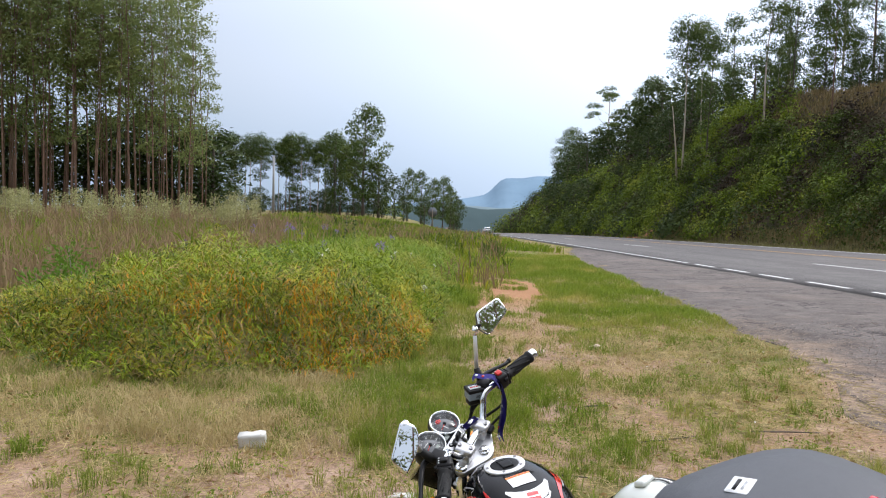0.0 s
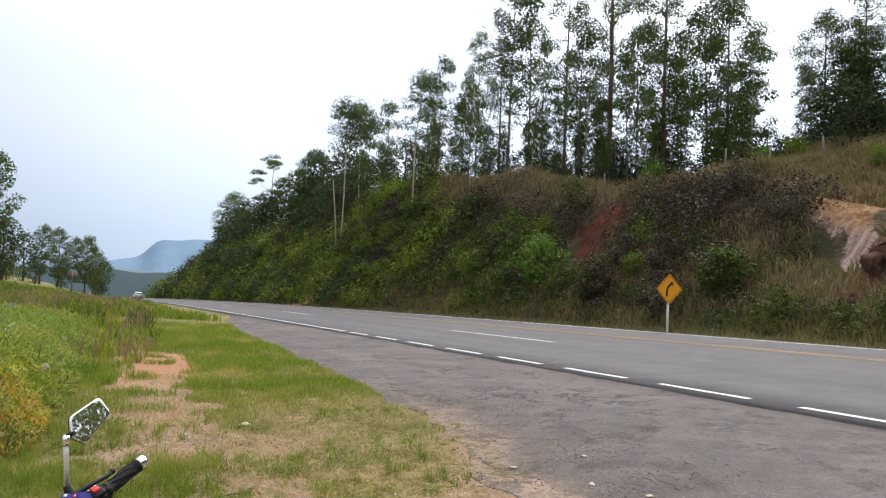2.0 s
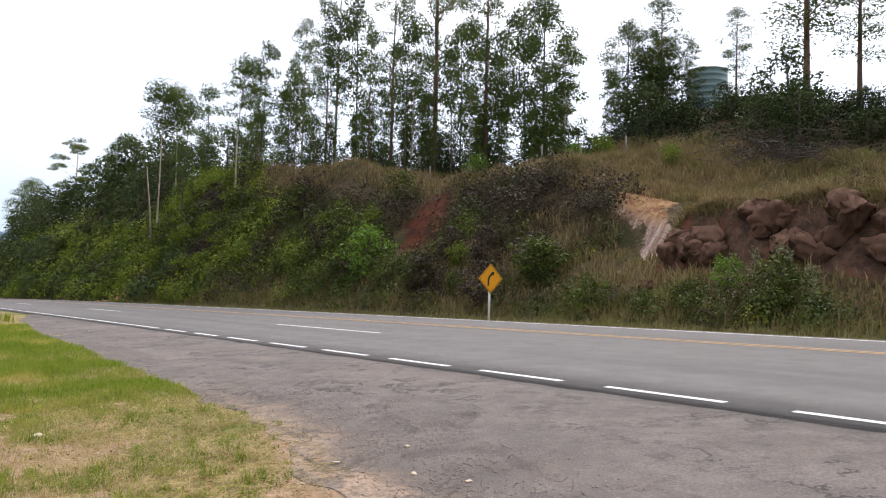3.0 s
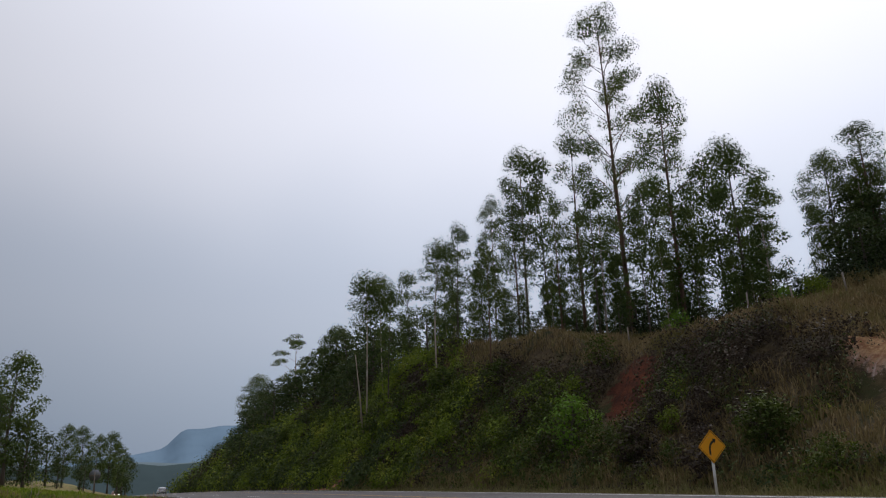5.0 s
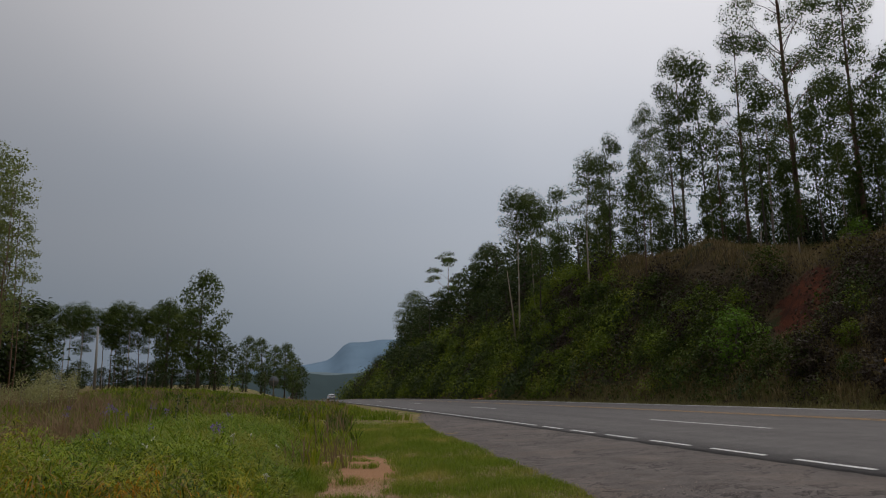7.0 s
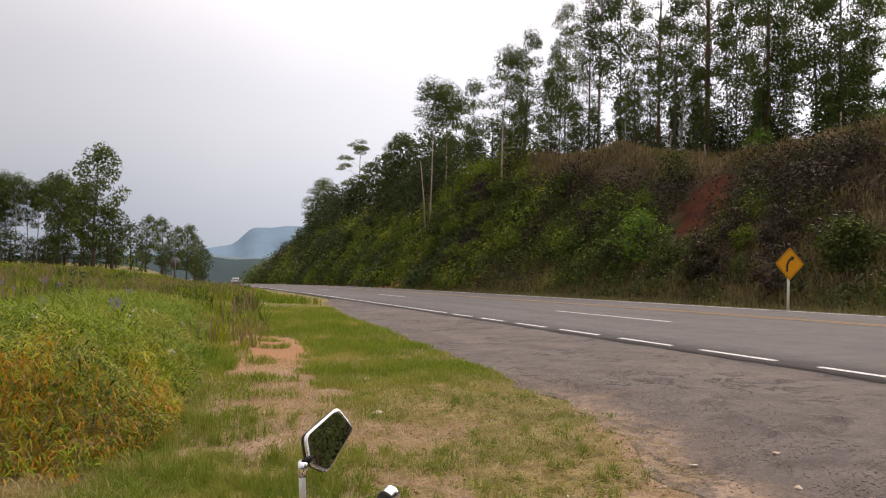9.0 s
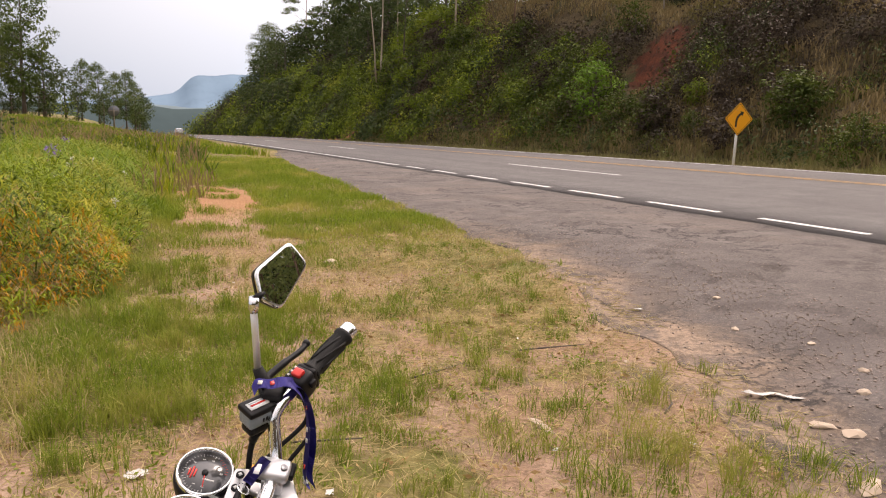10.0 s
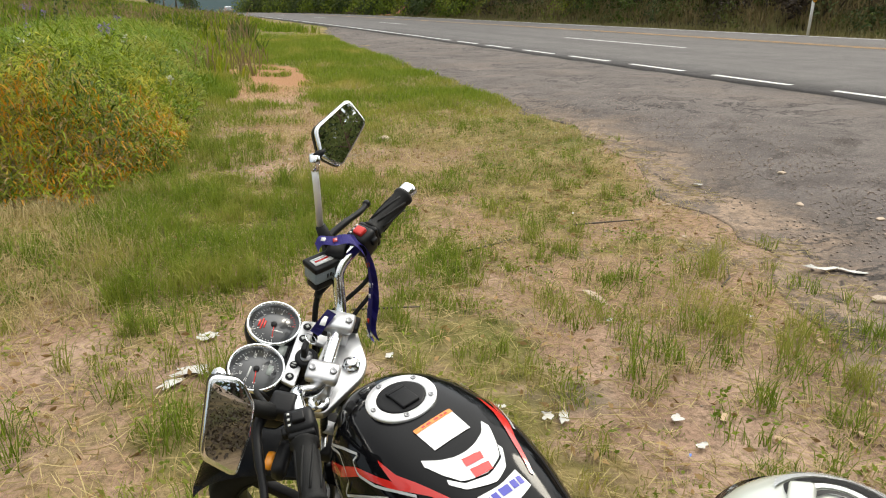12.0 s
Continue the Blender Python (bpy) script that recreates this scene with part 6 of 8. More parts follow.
for k, (p, q) in enumerate([((2.14, 4.16), (2.54, 4.05)), ((1.35, 3.95), (1.75, 4.12)), ((1.1, 4.75), (1.35, 4.8)), ((2.3, 3.0), (2.45, 3.15)), ((0.6, 3.4), (0.9, 3.3))]):
    a, b = (*p, float(lay_z(*p)) + 0.015), (*q, float(lay_z(*q)) + 0.02)
    m_ = tuple((a[i] + b[i]) / 2 + (0.012, -0.02, 0.008)[i] for i in range(3))
    tagged(rod("twig", [a, m_, b], [0.0055, 0.005, 0.003], BARK_GREY, None, 6), "dry twig lying on the earth", "twig", "twigs on the verge")

# gravel and straw that nobody could count
gr = np.random.default_rng(90)
n = 52000
gx_, gy_ = gr.uniform(1.6, 5.6, n), 1.0 + 7.5 * gr.random(n) ** 1.2
edge_ = gx_ - lay_by_edge(gy_)
keep = gr.random(n) < 0.06 * (np.abs(edge_) < 1.6) + np.exp(-((edge_ - 0.85) / 0.62) ** 2) * (0.55 + 0.6 * ripple(gx_, gy_, 0.5, 47)) * (1 - 0.7 * smooth(gy_, 5.5, 7.5))
gx_, gy_ = gx_[keep], gy_[keep]
n = len(gx_)
s_ = 0.003 + 0.012 * gr.random(n) ** 3
base = np.array([[1, 0, 0], [-0.5, 0.87, 0], [-0.5, -0.87, 0], [0, 0, 0.5], [0, 0, -0.5]])
co = (base[None] * (s_[:, None, None] * gr.uniform(0.6, 1.3, (n, 5, 1)))) + np.stack([gx_, gy_, lay_z(gx_, gy_) + s_ * 0.25], 1)[:, None]
tri = np.array([[0, 1, 3], [1, 2, 3], [2, 0, 3], [1, 0, 4], [2, 1, 4], [0, 2, 4]])
f_ = (np.arange(n)[:, None, None] * 5 + tri).reshape(-1)
GRAVEL = leafy("gravel", (0.17, 0.135, 0.115), (0.36, 0.29, 0.245), (0.20, 0.165, 0.14), 3.0, 0.0)
stuff("gravel", raw_mesh("gravel", co, f_, np.full(n * 6, 3)), GRAVEL, "loose gravel along the crumbling asphalt edge", "gravel")
n = 46000
x, y = gr.uniform(-4.2, 3.6, n), 1.3 + 7.2 * gr.random(n) ** 1.3
k = (x < lay_by_edge(y) + 0.3) & (mound_height(x, y) < 0.25) & (0.6 * ripple(x, y, 0.8, 95) + 0.5 * ripple(x, y, 0.3, 96) > -0.3)
x, y = x[k], y[k]
a = gr.uniform(0, 2 * np.pi, len(x))
way = np.stack([np.cos(a), np.sin(a), gr.normal(size=len(x)) * 0.12], 1)
stuff("straw", leaves_mesh("straw", np.stack([x, y, ground_z(x, y) + 0.012 + 0.012 * gr.random(len(x))], 1), way, gr.uniform(0.03, 0.15, len(x)), 0.0042, gr), STRAW, "dead straw lying on the earth", "straw")
n = 5000
x, y = gr.uniform(-4.0, 3.4, n), 1.3 + 8 * gr.random(n)
k = (x < lay_by_edge(y) - 0.1) & (mound_height(x, y) < 0.2)
x, y = x[k], y[k]
way = np.concatenate([gr.normal(size=(len(x), 2)), gr.normal(size=(len(x), 1)) * 0.15], 1)
stuff("leaf_litter", leaves_mesh("leaf_litter", np.stack([x, y, ground_z(x, y) + 0.015], 1), way, gr.uniform(0.02, 0.06, len(x)), 0.018, gr), DEAD, "small dead leaves scattered on the earth", "leaves")


# ---- the motorcycle ----
GLOSS = paint("black_gloss_paint", (0.004, 0.004, 0.005), 0.08, 0, 0.0, 0.2, 8, 0.0, 0.2)
MATT = paint("black_plastic", (0.008, 0.008, 0.009), 0.42, 0, 0, 0.2, 60, 0.12, 0.2)
GRIP = paint("black_rubber", (0.012, 0.012, 0.012), 0.62, 0, 0, 0.25, 90, 0.3, 0.22)
CHROME = paint("chrome", (0.90, 0.91, 0.92), 0.12, 1.0, 0, 0.03, 20, 0.01)
ALLOY = paint("brushed_alloy", (0.57, 0.57, 0.58), 0.36, 0.8, 0, 0.08, 60, 0.06)
RING = paint("bright_satin_alloy", (0.80, 0.80, 0.81), 0.4, 0.55, 0, 0.04, 60, 0.04)
STEEL = paint("dull_steel", (0.33, 0.33, 0.34), 0.42, 1.0, 0, 0.15, 40, 0.08)
MIRROR = paint("mirror_glass", (0.86, 0.88, 0.88), 0.02, 1.0, 0, 0.0, 5, 0.0)
MIRROR.node_tree.nodes["Principled BSDF"].inputs["Roughness"].links and MIRROR.node_tree.links.remove(MIRROR.node_tree.nodes["Principled BSDF"].inputs["Roughness"].links[0])
MIRROR.node_tree.nodes["Principled BSDF"].inputs["Roughness"].default_value = 0.01
RED_FILM = paint("red_decal", (0.55, 0.02, 0.015), 0.2, 0, 0.8, 0.06, 20, 0.0)
WHITE_FILM = paint("white_decal", (0.80, 0.80, 0.80), 0.25, 0, 0.6, 0.03, 20, 0.0)
GREY_FILM = paint("grey_decal", (0.45, 0.46, 0.47), 0.25, 0, 0.6, 0.03, 20, 0.0)
ORANGE_FILM = paint("orange_decal", (0.80, 0.24, 0.03), 0.35, 0, 0.3, 0.04, 20, 0.0)
BLUE_FILM = paint("blue_decal", (0.06, 0.06, 0.42), 0.3, 0, 0.3, 0.06, 20, 0.0)
RED_BUTTON = paint("red_plastic", (0.60, 0.03, 0.025), 0.35, 0, 0, 0.06, 40, 0.05)
AMBER = paint("amber_lens", (0.85, 0.30, 0.02), 0.15, 0, 0.5, 0.05, 30, 0.02)
RED_LENS = paint("red_lens", (0.62, 0.02, 0.03), 0.12, 0, 0.6, 0.1, 30, 0.02)
DIAL = paint("dial_face", (0.030, 0.031, 0.034), 0.3, 0, 1.0, 0.1, 30, 0.0)
TICK = paint("dial_print", (0.62, 0.62, 0.60), 0.5, 0, 0, 0.05, 30, 0.0)
NEEDLE = paint("red_needle", (0.75, 0.05, 0.04), 0.4, 0, 0, 0.05, 30, 0.0)
LCD = paint("grey_display", (0.30, 0.33, 0.30), 0.2, 0, 0.6, 0.05, 30, 0.0)
SEAT = paint("seat_vinyl", (0.018, 0.018, 0.019), 0.55, 0, 0, 0.25, 70, 0.25)
CASE = paint("grained_grey_plastic", (0.060, 0.064, 0.074), 0.58, 0, 0, 0.15, 160, 0.35)
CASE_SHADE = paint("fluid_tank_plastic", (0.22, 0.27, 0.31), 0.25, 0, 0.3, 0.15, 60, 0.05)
TYRE = paint("tyre_rubber", (0.018, 0.018, 0.018), 0.85, 0, 0, 0.3, 40, 0.4, 0.2)
RIBBON = paint("blue_ribbon", (0.045, 0.035, 0.30), 0.6, 0, 0, 0.12, 120, 0.2)

# frame of the bike: it leans on its side stand, bars turned to the left
FWD, LEAN, RAKE, STEER = radians(109), radians(12), radians(25), radians(43)
fwd = Vector((math.cos(FWD), math.sin(FWD), 0))
flat_right = Vector((fwd.y, -fwd.x, 0))
right_v = math.cos(LEAN) * flat_right + math.sin(LEAN) * Vector((0, 0, 1))
up_v = -math.sin(LEAN) * flat_right + math.cos(LEAN) * Vector((0, 0, 1))
BIKE = Matrix((right_v, fwd, up_v)).transposed().to_4x4()
BIKE.translation = (0.434, 1.433, -0.014)
axis_v = Vector((0, -math.sin(RAKE), math.cos(RAKE)))
ahead_v = Vector((0, math.cos(RAKE), math.sin(RAKE)))
steer_x = math.cos(STEER) * Vector((1, 0, 0)) + math.sin(STEER) * ahead_v
steer_y = math.cos(STEER) * ahead_v - math.sin(STEER) * Vector((1, 0, 0))
FORK = Matrix((steer_x, steer_y, axis_v)).transposed().to_4x4()
FORK.translation = (0.0016, 0.1607, 0.789)

bike = tagged(empty("motorcycle", BIKE), "small black motorcycle with chrome details leaning on its stand", "motorcycle")


def under(ob, m):
    """Lays a part's mesh out in the frame m of the bike."""
    ob.data.transform(m)
    return ob


def turned(profile, m=None, n=36):
    """A lathed bmesh: (radius, height) pairs about the z axis, then moved by m."""
    bm = bmesh.new()
    rings = []
    for r, h in profile:
        if r < 1e-6:
            rings.append([bm.verts.new((0, 0, h))])
        else:
            rings.append([bm.verts.new((r * math.cos(2 * math.pi * k / n), r * math.sin(2 * math.pi * k / n), h)) for k in range(n)])
    for a, b in zip(rings, rings[1:]):
        for k in range(n):
            q = [a[k % len(a)], a[(k + 1) % len(a)], b[(k + 1) % len(b)], b[k % len(b)]]
            q = [v for i, v in enumerate(q) if v not in q[:i]]
            if len(q) > 2:
                bm.faces.new(q)
    if m is not None:
        bmesh.ops.transform(bm, matrix=m, verts=bm.verts)
    return bm


def toward(place, normal, spin_to=(0, 1, 0)):
    """A frame at place whose z axis is normal."""
    z = Vector(normal).normalized()
    y = Vector(spin_to) - z * Vector(spin_to).dot(z)
    y.normalize()
    m = Matrix((y.cross(z), y, z)).transposed().to_4x4()
    m.translation = place
    return m


def plate(outline, thick, m, bevel=0.0):
    """A flat plate with that outline in the frame m, from 0 up to thick."""
    bm = bmesh.new()
    low = [bm.verts.new((x, y, 0)) for x, y in outline]
    f = bm.faces.new(low)
    up = bmesh.ops.extrude_face_region(bm, geom=[f])
    vs = [v for v in up["geom"] if isinstance(v, bmesh.types.BMVert)]
    bmesh.ops.translate(bm, vec=(0, 0, thick), verts=vs)
    if bevel:
        edges = [e for e in bm.edges if all(v in vs for v in e.verts)]
        bmesh.ops.bevel(bm, geom=edges, offset=bevel, segments=2, affect="EDGES", profile=0.5)
    bmesh.ops.transform(bm, matrix=m, verts=bm.verts)
    return bm


def rounded(points, r, steps=4):
    """The outline with its corners rounded."""
    out = []
    n = len(points)
    for k in range(n):
        p, a, b = Vector(points[k]), Vector(points[k - 1]), Vector(points[(k + 1) % n])
        ra, rb = min(r, (a - p).length * 0.45), min(r, (b - p).length * 0.45)
        s, e = p + (a - p).normalized() * ra, p + (b - p).normalized() * rb
        for i in range(steps + 1):
            t = i / steps
            q = s * (1 - t) ** 2 + p * 2 * t * (1 - t) + e * t * t
            out.append((q.x, q.y))
    return out


def curve_points(points, per=6):
    """A smooth line through the points."""
    p = [Vector(q) for q in points]
    p = [p[0] * 2 - p[1]] + p + [p[-1] * 2 - p[-2]]
    out = []
    for k in range(1, len(p) - 2):
        for i in range(per):
            t = i / per
            out.append(0.5 * ((2 * p[k]) + (p[k + 1] - p[k - 1]) * t + (2 * p[k - 1] - 5 * p[k] + 4 * p[k + 1] - p[k + 2]) * t * t + (3 * p[k] - p[k - 1] - 3 * p[k + 1] + p[k + 2]) * t ** 3))
    return [tuple(v) for v in out] + [tuple(p[-2])]


def print_text(text, size, m, material, parent, name="lettering"):
    cu = bpy.data.curves.new(name, "FONT")
    cu.body, cu.size, cu.align_x, cu.align_y = text, size, "CENTER", "CENTER"
    cu.materials.append(material)
    ob = new(name, cu)
    ob.parent = parent
    ob.matrix_basis = m
    return ob


# tank: lofted along the bike, wide at the shoulders and narrow at the seat
TANK_Y = [0.150, 0.135, 0.10, 0.05, -0.01, -0.08, -0.15, -0.22, -0.29, -0.34, -0.36]
TANK_W = [0.020, 0.060, 0.098, 0.126, 0.140, 0.143, 0.136, 0.120, 0.098, 0.082, 0.070]
TANK_T = [0.730, 0.755, 0.780, 0.794, 0.799, 0.798, 0.790, 0.775, 0.752, 0.730, 0.715]
TANK_B = [0.690, 0.660, 0.630, 0.605, 0.595, 0.595, 0.600, 0.612, 0.630, 0.650, 0.665]


def tank_at(y, a, lift=0.0):
    """A point of the tank's skin: a runs from -90 (left bottom) over 0 (top) to 90 degrees."""
    w, t, b = (float(np.interp(-y, [-v for v in TANK_Y], c)) for c in (TANK_W, TANK_T, TANK_B))
    s, c = math.sin(radians(a)), math.cos(radians(a))
    e = 0.72
    h = 0.115 + 0.25 * (t - b - 0.1)
    return Vector(((w + lift) * math.copysign(abs(s) ** e, s), y, t - h + (h + lift) * abs(c) ** e))


bm = bmesh.new()
ys = np.interp(np.linspace(0, 1, 34), np.linspace(0, 1, len(TANK_Y)), TANK_Y)
rows = []
for y in ys:
    w, t, b = (float(np.interp(-y, [-v for v in TANK_Y], c)) for c in (TANK_W, TANK_T, TANK_B))
    ring = [bm.verts.new(tank_at(y, a)) for a in np.linspace(-90, 90, 25)]
    ring += [bm.verts.new((w * 0.86, y, b)), bm.verts.new((-w * 0.86, y, b))]
    rows.append(ring)
for a, b in zip(rows, rows[1:]):
    for k in range(len(a)):
        bm.faces.new((a[k], a[(k + 1) % len(a)], b[(k + 1) % len(a)], b[k]))
bm.faces.new(rows[0])
bm.faces.new(rows[-1][::-1])
tank = part("fuel_tank", bm, GLOSS, bike, "glossy black fuel tank with red and white graphics")


def decal(name, left, right, material, parent, lift=0.0012, label=""):
    """A film on the tank between two lines of (y, angle)."""
    bm = bmesh.new()
    n, m = 22, 6
    cols = []
    for i in range(n + 1):
        t = i / n * (len(left) - 1)
        k = min(int(t), len(left) - 2)
        f = t - k
        p = [left[k][j] * (1 - f) + left[k + 1][j] * f for j in (0, 1)]
        q = [right[k][j] * (1 - f) + right[k + 1][j] * f for j in (0, 1)]
        cols.append([bm.verts.new(tank_at(p[0] * (1 - u / m) + q[0] * u / m, p[1] * (1 - u / m) + q[1] * u / m, lift)) for u in range(m + 1)])
    for a, b in zip(cols, cols[1:]):
        for k in range(m):
            bm.faces.new((a[k], a[k + 1], b[k + 1], b[k]))
    bmesh.ops.remove_doubles(bm, verts=bm.verts, dist=1e-5)
    return part(name, bm, material, parent, label)


for side in (-1, 1):
    s = side
    decal("stripe", [(0.06, 72 * s), (0.0, 60 * s), (-0.034, 51 * s), (-0.10, 42 * s), (-0.184, 27 * s)], [(0.06, 80 * s), (0.0, 69 * s), (-0.052, 54 * s), (-0.12, 44 * s), (-0.19, 27.5 * s)], RED_FILM, tank, label="red flame stripe")
    decal("stripe", [(-0.07, 35 * s), (-0.112, 34.5 * s), (-0.15, 29 * s), (-0.24, 18 * s)], [(-0.072, 36 * s), (-0.112, 40 * s), (-0.155, 34 * s), (-0.245, 20 * s)], RED_FILM, tank, label="red flame stripe")
    line = [(0.062, 58 * s), (0.01, 47 * s), (-0.028, 41 * s), (-0.024, 48 * s), (-0.046, 53 * s), (-0.094, 49 * s), (-0.16, 35.5 * s)]
    decal("pinstripe", line, [(y - 0.003, a + 1.6 * s) for y, a in line], GREY_FILM, tank, 0.0026, "thin silver pinstripe")
    line = [(0.062, 60 * s), (0.02, 54 * s), (-0.012, 58 * s), (-0.028, 64 * s), (-0.02, 76 * s), (-0.06, 66 * s), (-0.12, 50 * s)]
    decal("pinstripe", line, [(y - 0.003, a + 1.4 * s) for y, a in line], GREY_FILM, tank, 0.0026, "thin silver pinstripe")
# the pad on the tank's back: white wings with a plain red mark, and a white strip with blue bars
decal("tank_pad", [(-0.128, -17), (-0.148, -10), (-0.158, -4), (-0.161, 0), (-0.158, 4), (-0.148, 11), (-0.128, 17)], [(-0.140, -18.5), (-0.170, -15), (-0.196, -10), (-0.208, 0), (-0.196, 9), (-0.172, 14), (-0.142, 18.5)], WHITE_FILM, tank, 0.0014, "white winged tank pad")
decal("tank_pad", [(-0.178, -15.5), (-0.200, -10), (-0.211, 0), (-0.200, 9), (-0.178, 13)], [(-0.186, -17), (-0.209, -12), (-0.226, 0), (-0.216, 7), (-0.188, 14)], WHITE_FILM, tank, 0.0014, "white winged tank pad")
for y0, y1, a0, a1 in ((-0.168, -0.182, -2.6, 3.0), (-0.188, -0.204, -3.2, 2.6)):
    decal("mark", [(y0, a0), (y0 - 0.006, a1)], [(y1, a0 - 0.8), (y1 - 0.004, a1 - 0.8)], RED_FILM, tank, 0.0024, "plain red mark")
decal("tank_strip", [(-0.226, -13), (-0.232, 0), (-0.226, 10)], [(-0.256, -15), (-0.264, 0), (-0.256, 12)], WHITE_FILM, tank, 0.0014, "white strip with blue bars")
for a in (-8, -4, 0, 4, 8):
    decal("bar", [(-0.236, a - 1.5), (-0.237, a + 1.5)], [(-0.248, a - 1.5), (-0.249, a + 1.5)], BLUE_FILM, tank, 0.0024)
decal("warning_label", [(-0.078, -7.5), (-0.078, 8.5)], [(-0.130, -7.5), (-0.130, 8.5)], WHITE_FILM, tank, 0.0014, "white warning label with an orange band")
decal("band", [(-0.078, -7.5), (-0.078, 8.5)], [(-0.087, -7.5), (-0.087, 8.5)], ORANGE_FILM, tank, 0.0022, "orange band")
for a in (-3, -1, 1, 3, 5):
    decal("bar", [(-0.081, a - 0.7), (-0.081, a + 0.7)], [(-0.0845, a - 0.7), (-0.0845, a + 0.7)], RED_FILM, tank, 0.0028)

# filler cap
cap_m = Matrix.Translation((0, 0.0, 0.7965)) @ pose(0, 0, 0, 0, 0, 0)
cap = part("filler_cap", turned([(0.0575, 0.0), (0.0585, 0.004), (0.0575, 0.006), (0.0415, 0.0065), (0.0405, 0.0055), (0.0405, 0.0)], cap_m, 48), RING, bike, "brushed metal filler ring with a black lid")
part("lid", turned([(0.0405, 0.001), (0.0400, 0.0065), (0.037, 0.0075), (0.0, 0.008)], cap_m, 40), MATT, cap, "black lock lid")
part("key_flap", block(0, -0.010, 0.8065, 0.032, 0.042, 0.006, 0.002), MATT, cap)
part("flap_hinge", block(0, 0.016, 0.8060, 0.034, 0.008, 0.006, 0.002), MATT, cap)
for k in range(5):
    a = radians(30 + 72 * k)
    part("bolt", turned([(0.0045, 0.0), (0.0045, 0.003), (0.0025, 0.003), (0.002, 0.0015), (0, 0.0015)], Matrix.Translation((0.0495 * math.cos(a), 0.0495 * math.sin(a), 0.8020)), 10), STEEL, cap)

# seat, side panels and tail
def loft(sections, n=20, e=0.8):
    """A closed body: sections of (y, half width, middle height, half height)."""
    bm = bmesh.new()
    rings = []
    for y, w, z, h in sections:
        ring = []
        for k in range(n):
            a = 2 * math.pi * k / n
            c, s = math.cos(a), math.sin(a)
            ring.append(bm.verts.new((w * math.copysign(abs(c) ** e, c), y, z + h * math.copysign(abs(s) ** e, s))))
        rings.append(ring)
    for a, b in zip(rings, rings[1:]):
        for k in range(n):
            bm.faces.new((a[k], a[(k + 1) % n], b[(k + 1) % n], b[k]))
    bm.faces.new(rings[0])
    bm.faces.new(rings[-1][::-1])
    return bm


part("seat", loft([(-0.33, 0.07, 0.705, 0.02), (-0.36, 0.10, 0.70, 0.04), (-0.45, 0.125, 0.692, 0.046), (-0.56, 0.135, 0.695, 0.048), (-0.66, 0.13, 0.705, 0.05), (-0.76, 0.115, 0.715, 0.045), (-0.84, 0.09, 0.72, 0.03), (-0.86, 0.05, 0.72, 0.015)]), SEAT, bike, "long black vinyl seat")
for s in (-1, 1):
    part("side_panel", block(0.10 * s, -0.47, 0.57, 0.03, 0.24, 0.15, 0.012), GLOSS, bike)
    rod("footpeg", [(0.10 * s, -0.25, 0.28), (0.24 * s, -0.25, 0.28)], 0.014, GRIP, bike)
    rod("shock_absorber", [(0.14 * s, -0.52, 0.60), (0.14 * s, -0.60, 0.32)], 0.026, CHROME, bike, 14)
part("tail", loft([(-0.80, 0.10, 0.665, 0.045), (-0.95, 0.085, 0.685, 0.045), (-1.04, 0.05, 0.70, 0.03)]), GLOSS, bike)
part("tail_lamp", block(0, -1.04, 0.68, 0.10, 0.04, 0.06, 0.01), RED_LENS, bike, "red tail lamp")
part("rear_mudguard", block(0, -0.98, 0.50, 0.14, 0.02, 0.34, 0.006, 0.9, pose(0, 0, 0, -18)), MATT, bike)
rack = rod("luggage_rack", [(-0.08, -0.78, 0.755), (-0.08, -1.02, 0.775), (0.08, -1.02, 0.775), (0.08, -0.78, 0.755)], 0.009, MATT, bike)

# top case
CASE_M = pose(0.098, -0.955, 0.915, 0, 0, 0)
lid = bmesh.new()
bmesh.ops.create_cube(lid, size=1.0)
bmesh.ops.subdivide_edges(lid, edges=lid.edges[:], cuts=5, use_grid_fill=True)
for v in lid.verts:
    x, y, z = v.co.x * 2, v.co.y * 2, v.co.z * 2
    q = (abs(x) ** 3.2 + abs(y) ** 3.2) ** (1 / 3.2)
    m_ = max(abs(x), abs(y))
    k = (m_ / q) if q > 1e-6 else 1
    dome = 1 - 0.30 * (min(1, q * k) ** 3)
    side_in = 1.0 if z < 0.2 else 1 - 0.13 * (z - 0.2) ** 2
    v.co = Vector((x * k * 0.190 * side_in, y * k * 0.172 * side_in, z * 0.075 * (dome if z > 0 else 1)))
case = part("top_case", lid, CASE, bike, "charcoal grained top case with a domed lid")
under(case, CASE_M @ pose(0, 0, 0.085))
part("case_base", block(0, 0, -0.07, 0.36, 0.32, 0.16, 0.03, 1.06), CASE, case).data.transform(CASE_M)
part("reflector", block(0.128, -0.105, 0.108, 0.11, 0.10, 0.03, 0.008, 1.0, pose(0, 0, 0, 24, 24, 40)), RED_LENS, case, "red reflector on the case").data.transform(CASE_M)
part("sticker", plate(rounded([(-0.025, -0.018), (0.025, -0.018), (0.025, 0.018), (-0.025, 0.018)], 0.002), 0.0012, CASE_M @ pose(-0.040, 0.037, 0.1590, 0, -2, 30)), WHITE_FILM, case, "silver sticker with dark bars")
part("bar", block(0, 0.006, 0.0016, 0.034, 0.006, 0.001, 0), MATT, case).data.transform(CASE_M @ pose(-0.040, 0.037, 0.1590, 0, -2, 30))
part("bar", block(0, -0.006, 0.0016, 0.026, 0.004, 0.001, 0), GREY_FILM, case).data.transform(CASE_M @ pose(-0.040, 0.037, 0.1590, 0, -2, 30))

